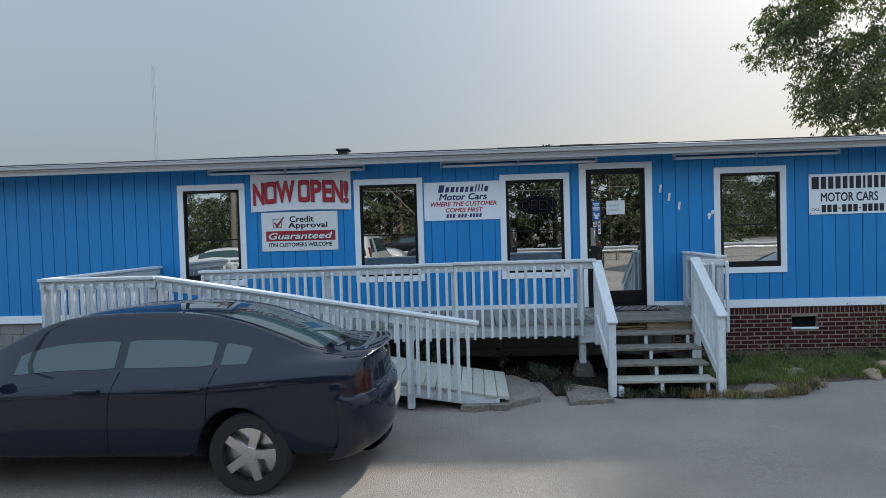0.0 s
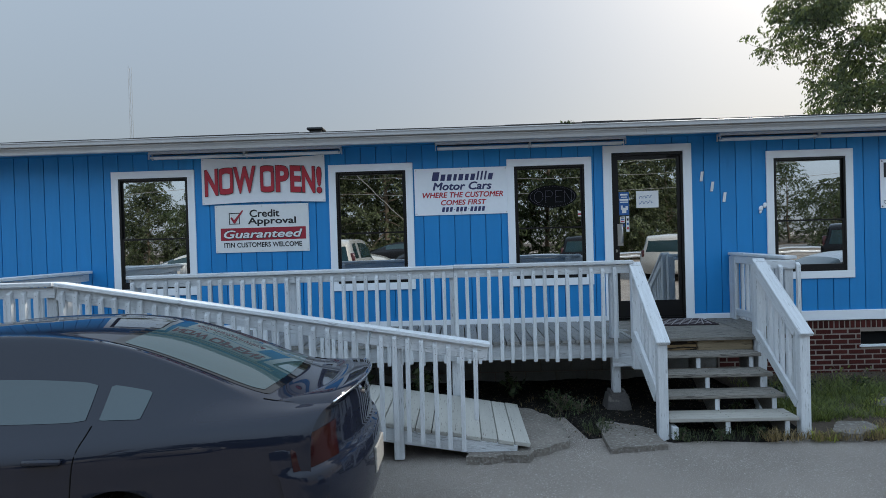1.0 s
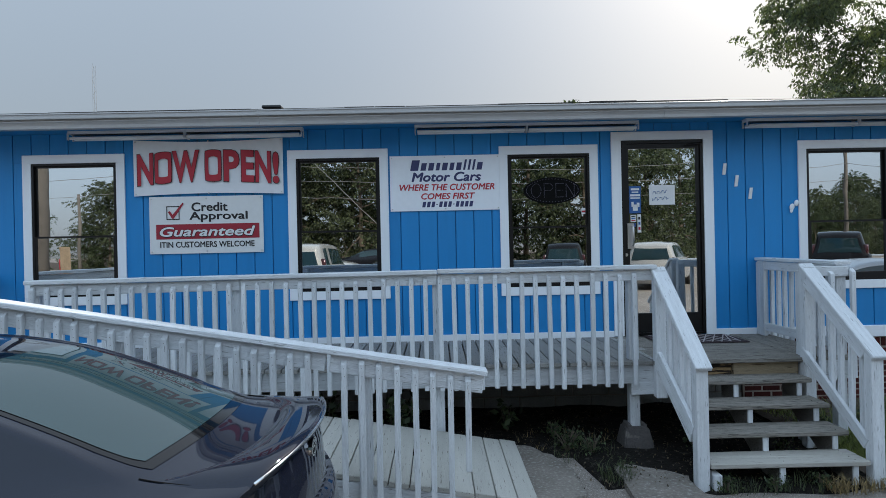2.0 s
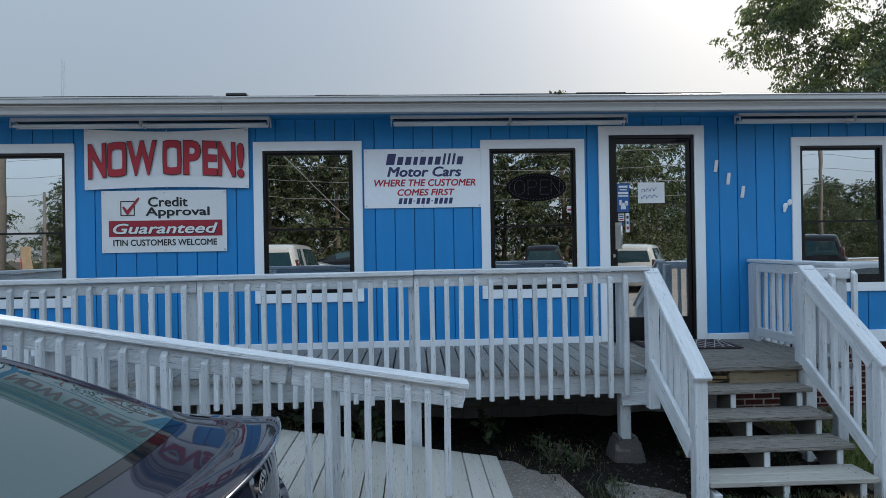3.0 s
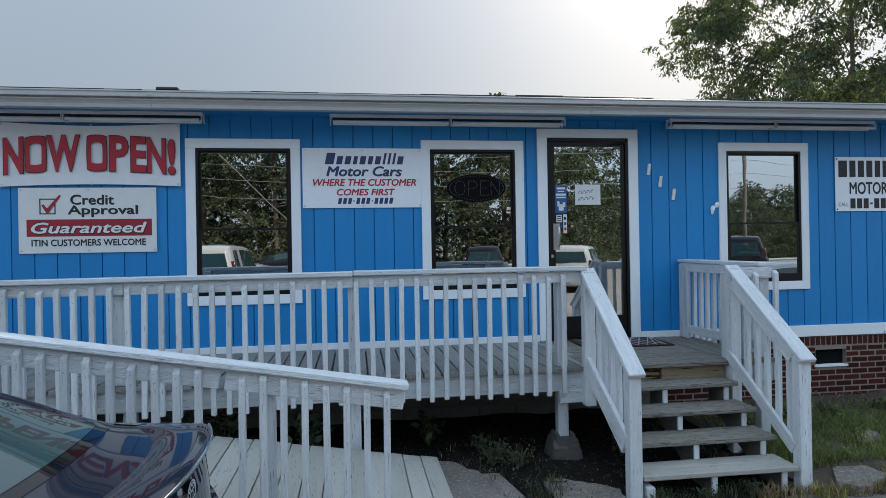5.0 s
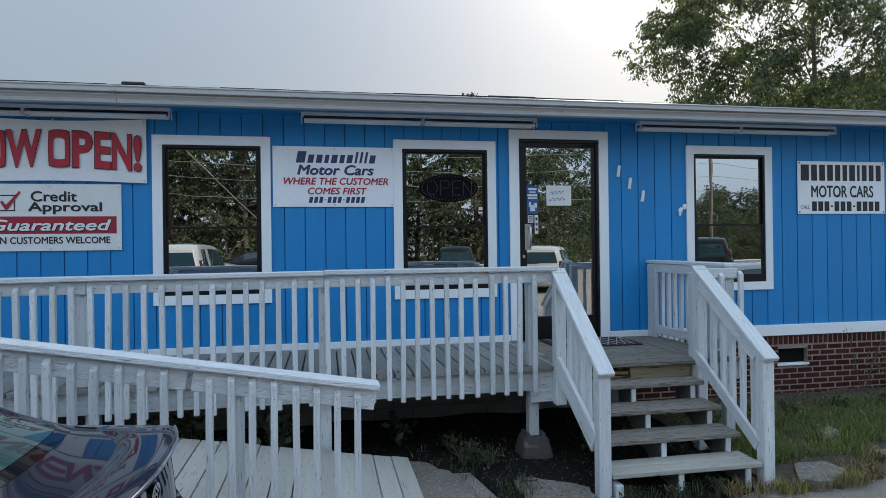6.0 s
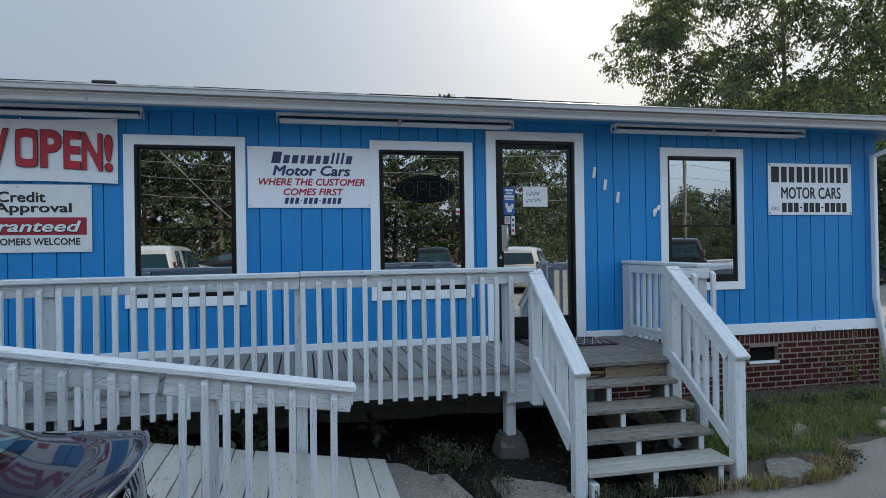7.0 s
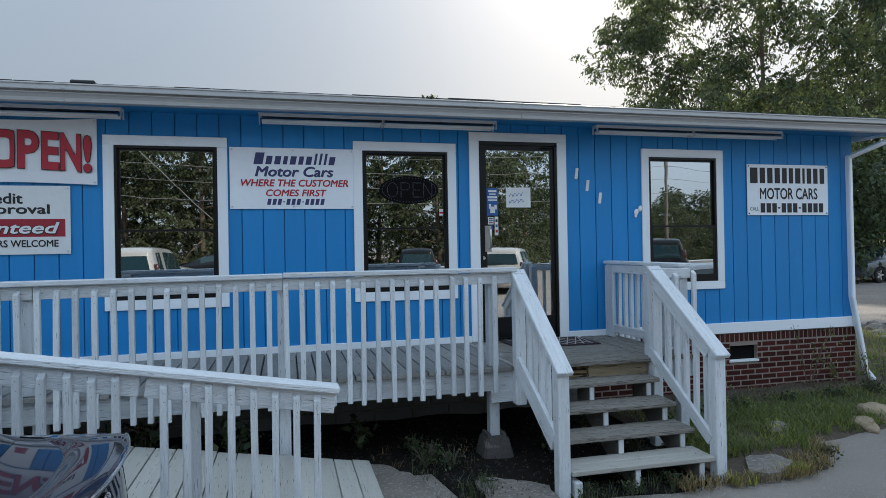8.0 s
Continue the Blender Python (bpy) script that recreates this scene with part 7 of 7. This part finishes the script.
def slab(pts, z, label):
    """A thin broken slab with a crumbled outline."""
    bm = bmesh.new()
    ring2 = []
    for i, (x, y) in enumerate(pts):
        xb, yb = pts[(i + 1) % len(pts)]
        for k in range(8):
            u = k / 8
            px, py = x + (xb - x) * u, y + (yb - y) * u
            ring2.append((px + 0.05 * noise.noise((px * 6, py * 6, 1)) + 0.02 * noise.noise((px * 19, py * 19, 3)), py + 0.05 * noise.noise((px * 6, py * 6, 5)) + 0.02 * noise.noise((px * 19, py * 19, 7))))
    top = [bm.verts.new((x, y, z + 0.006 * noise.noise((x * 5, y * 5, 2)))) for x, y in ring2]
    bot = [bm.verts.new((x * 1.0 + 0.0, y, -0.06)) for x, y in ring2]
    bm.faces.new(top)
    for i in range(len(top)):
        j = (i + 1) % len(top)
        bm.faces.new((top[i], bot[i], bot[j], top[j]))
    bmesh.ops.triangulate(bm, faces=[f for f in bm.faces if len(f.verts) > 4])
    tagged(part("concrete_slab", bm, M_CONC, None), label, "concrete slab")


slab(((1.13, -1.36), (1.24, -1.37), (1.46, -1.64), (1.52, -1.95), (1.56, -2.5), (1.1, -2.85), (0.6, -2.9), (0.6, -1.6), (1.1, -1.45)), 0.052, "grey broken concrete slab at the foot of the ramp")
slab(((4.02, -2.26), (4.16, -2.13), (4.42, -2.13), (4.42, -2.34), (4.16, -2.48), (3.98, -2.44)), 0.060, "broken flat concrete slab in the dirt beside the stairs")
slab(((1.90, -1.98), (1.98, -1.88), (2.20, -1.98), (2.40, -2.18), (2.36, -2.6), (1.86, -2.7)), 0.035, "small broken concrete slab beside the stairs")


# ---- road side behind the lot, seen in the glass ----
def utility_pole(x, y, h, r, label, arms=True):
    p = thing("utility_pole", pose(x, y, 0), label, "utility pole", "utility poles")
    tube("pole", [(x, y, -0.3), (x + 0.03, y, h * 0.5), (x, y, h)], [r * 1.15, r, r * 0.75], M_POLE, p, sides=12)
    if arms:
        beam("crossarm", (x - 1.1, y - 0.02, h - 0.6), (x + 1.1, y - 0.02, h - 0.6), 0.10, 0.12, M_POLE, p, 0.01)
        for dx in (-1.0, -0.45, 0.45, 1.0):
            tube("insulator", [(x + dx, y, h - 0.54), (x + dx, y, h - 0.38)], 0.045, M_TUBE, p)
        tube("transformer", [(x + 0.32, y, h - 2.0), (x + 0.32, y, h - 1.2)], 0.22, M_BLOCK, p, sides=14)


utility_pole(-9.2, -8.4, 9.0, 0.17, "brown weathered wooden utility pole at the lot's edge", False)
PX1, PX2 = -12.0, 21.4
utility_pole(PX1, -22.5, 8.6, 0.15, "grey wooden utility pole beside the road")
utility_pole(PX2, -24.5, 9.2, 0.095, "grey wooden utility pole with crossarm beside the road")
utility_pole(-20.6, -30.0, 5.5, 0.095, "short pale utility pole across the road", False)
utility_pole(58.0, -27.0, 9.2, 0.15, "grey wooden utility pole farther down the road")
wires = [((-60, -22), (PX1, -22.5)), ((PX1, -22.5), (PX2, -24.5)), ((PX2, -24.5), (58, -27))]
for zz, off in ((8.2, -0.9), (8.2, 0.9), (7.2, 0.1), (6.4, 0.1), (5.7, 0.1), (4.9, 0.12)):
    for (xa, ya), (xb, yb) in wires:
        c = [(xa + (xb - xa) * k / 10, ya + (yb - ya) * k / 10 + off, zz - 0.9 * (1 - (2 * k / 10 - 1) ** 2) * rt.uniform(0.8, 1.0)) for k in range(11)]
        w = tube("overhead_wire", c, 0.011, M_WIRE, None, sides=5)
        tagged(w, "sagging grey overhead wire between utility poles", "wire", "overhead wires")
tagged(tube("guy_wire", [(-7.6, -22.8, 8.5), (0.4, -21.0, 0.3)], 0.018, M_WIRE, None, sides=6), "pale slanting guy wire beside the road", "wire")
g = thing("guardrail", pose(0, -22, 0), "long galvanised guardrail along the road", "guardrail")
prof = ((0, 0.45), (0.05, 0.50), (0.0, 0.57), (0.0, 0.62), (0.05, 0.69), (0, 0.75), (-0.01, 0.75), (-0.01, 0.45))
v = [(x, -22.0 + y, z + 0.35) for x in (-45, 50) for y, z in prof]
pydata("rail", v, [(k, (k + 1) % 8, 8 + (k + 1) % 8, 8 + k) for k in range(8)], M_STEEL, g)
for k in range(24):
    span("post", -44 + k * 4, -43.88 + k * 4, -22.16, -22.02, -0.1, 1.07, M_POLE, g, 0.01, along="z")
v = [(x, y, 0.03 + (0.5 if y < -40 else 0.0)) for y in (-140, -60, -40, -27.5, -21.2) for x in (-160, -60, 0, 60, 160)]
vf = [(j * 5 + i, j * 5 + i + 1, (j + 1) * 5 + i + 1, (j + 1) * 5 + i) for j in range(4) for i in range(4)]
tagged(pydata("ground_verge", v, vf, M_LAWN), "rough grassy verge beyond the road", "verge", kind="structure")
# distant lattice mast
mst = thing("radio_mast", pose(-30.3, 50, 0), "thin pale lattice radio mast far behind the roof", "radio mast")
for k in range(3):
    a = k * math.tau / 3
    tube("leg", [(-30.3 + 0.16 * math.cos(a), 50 + 0.16 * math.sin(a), 0), (-30.3 + 0.16 * math.cos(a), 50 + 0.16 * math.sin(a), 19.1)], 0.014, M_BLOCK, mst, sides=5)
for k in range(38):
    z = 0.4 + k * 0.5
    a, b = (k % 3) * math.tau / 3, ((k + 1) % 3) * math.tau / 3
    tube("lattice_bar", [(-30.3 + 0.16 * math.cos(a), 50 + 0.16 * math.sin(a), z), (-30.3 + 0.16 * math.cos(b), 50 + 0.16 * math.sin(b), z + 0.45)], 0.008, M_BLOCK, mst, sides=4)

# ---- pieces of the setting ----
skirting()
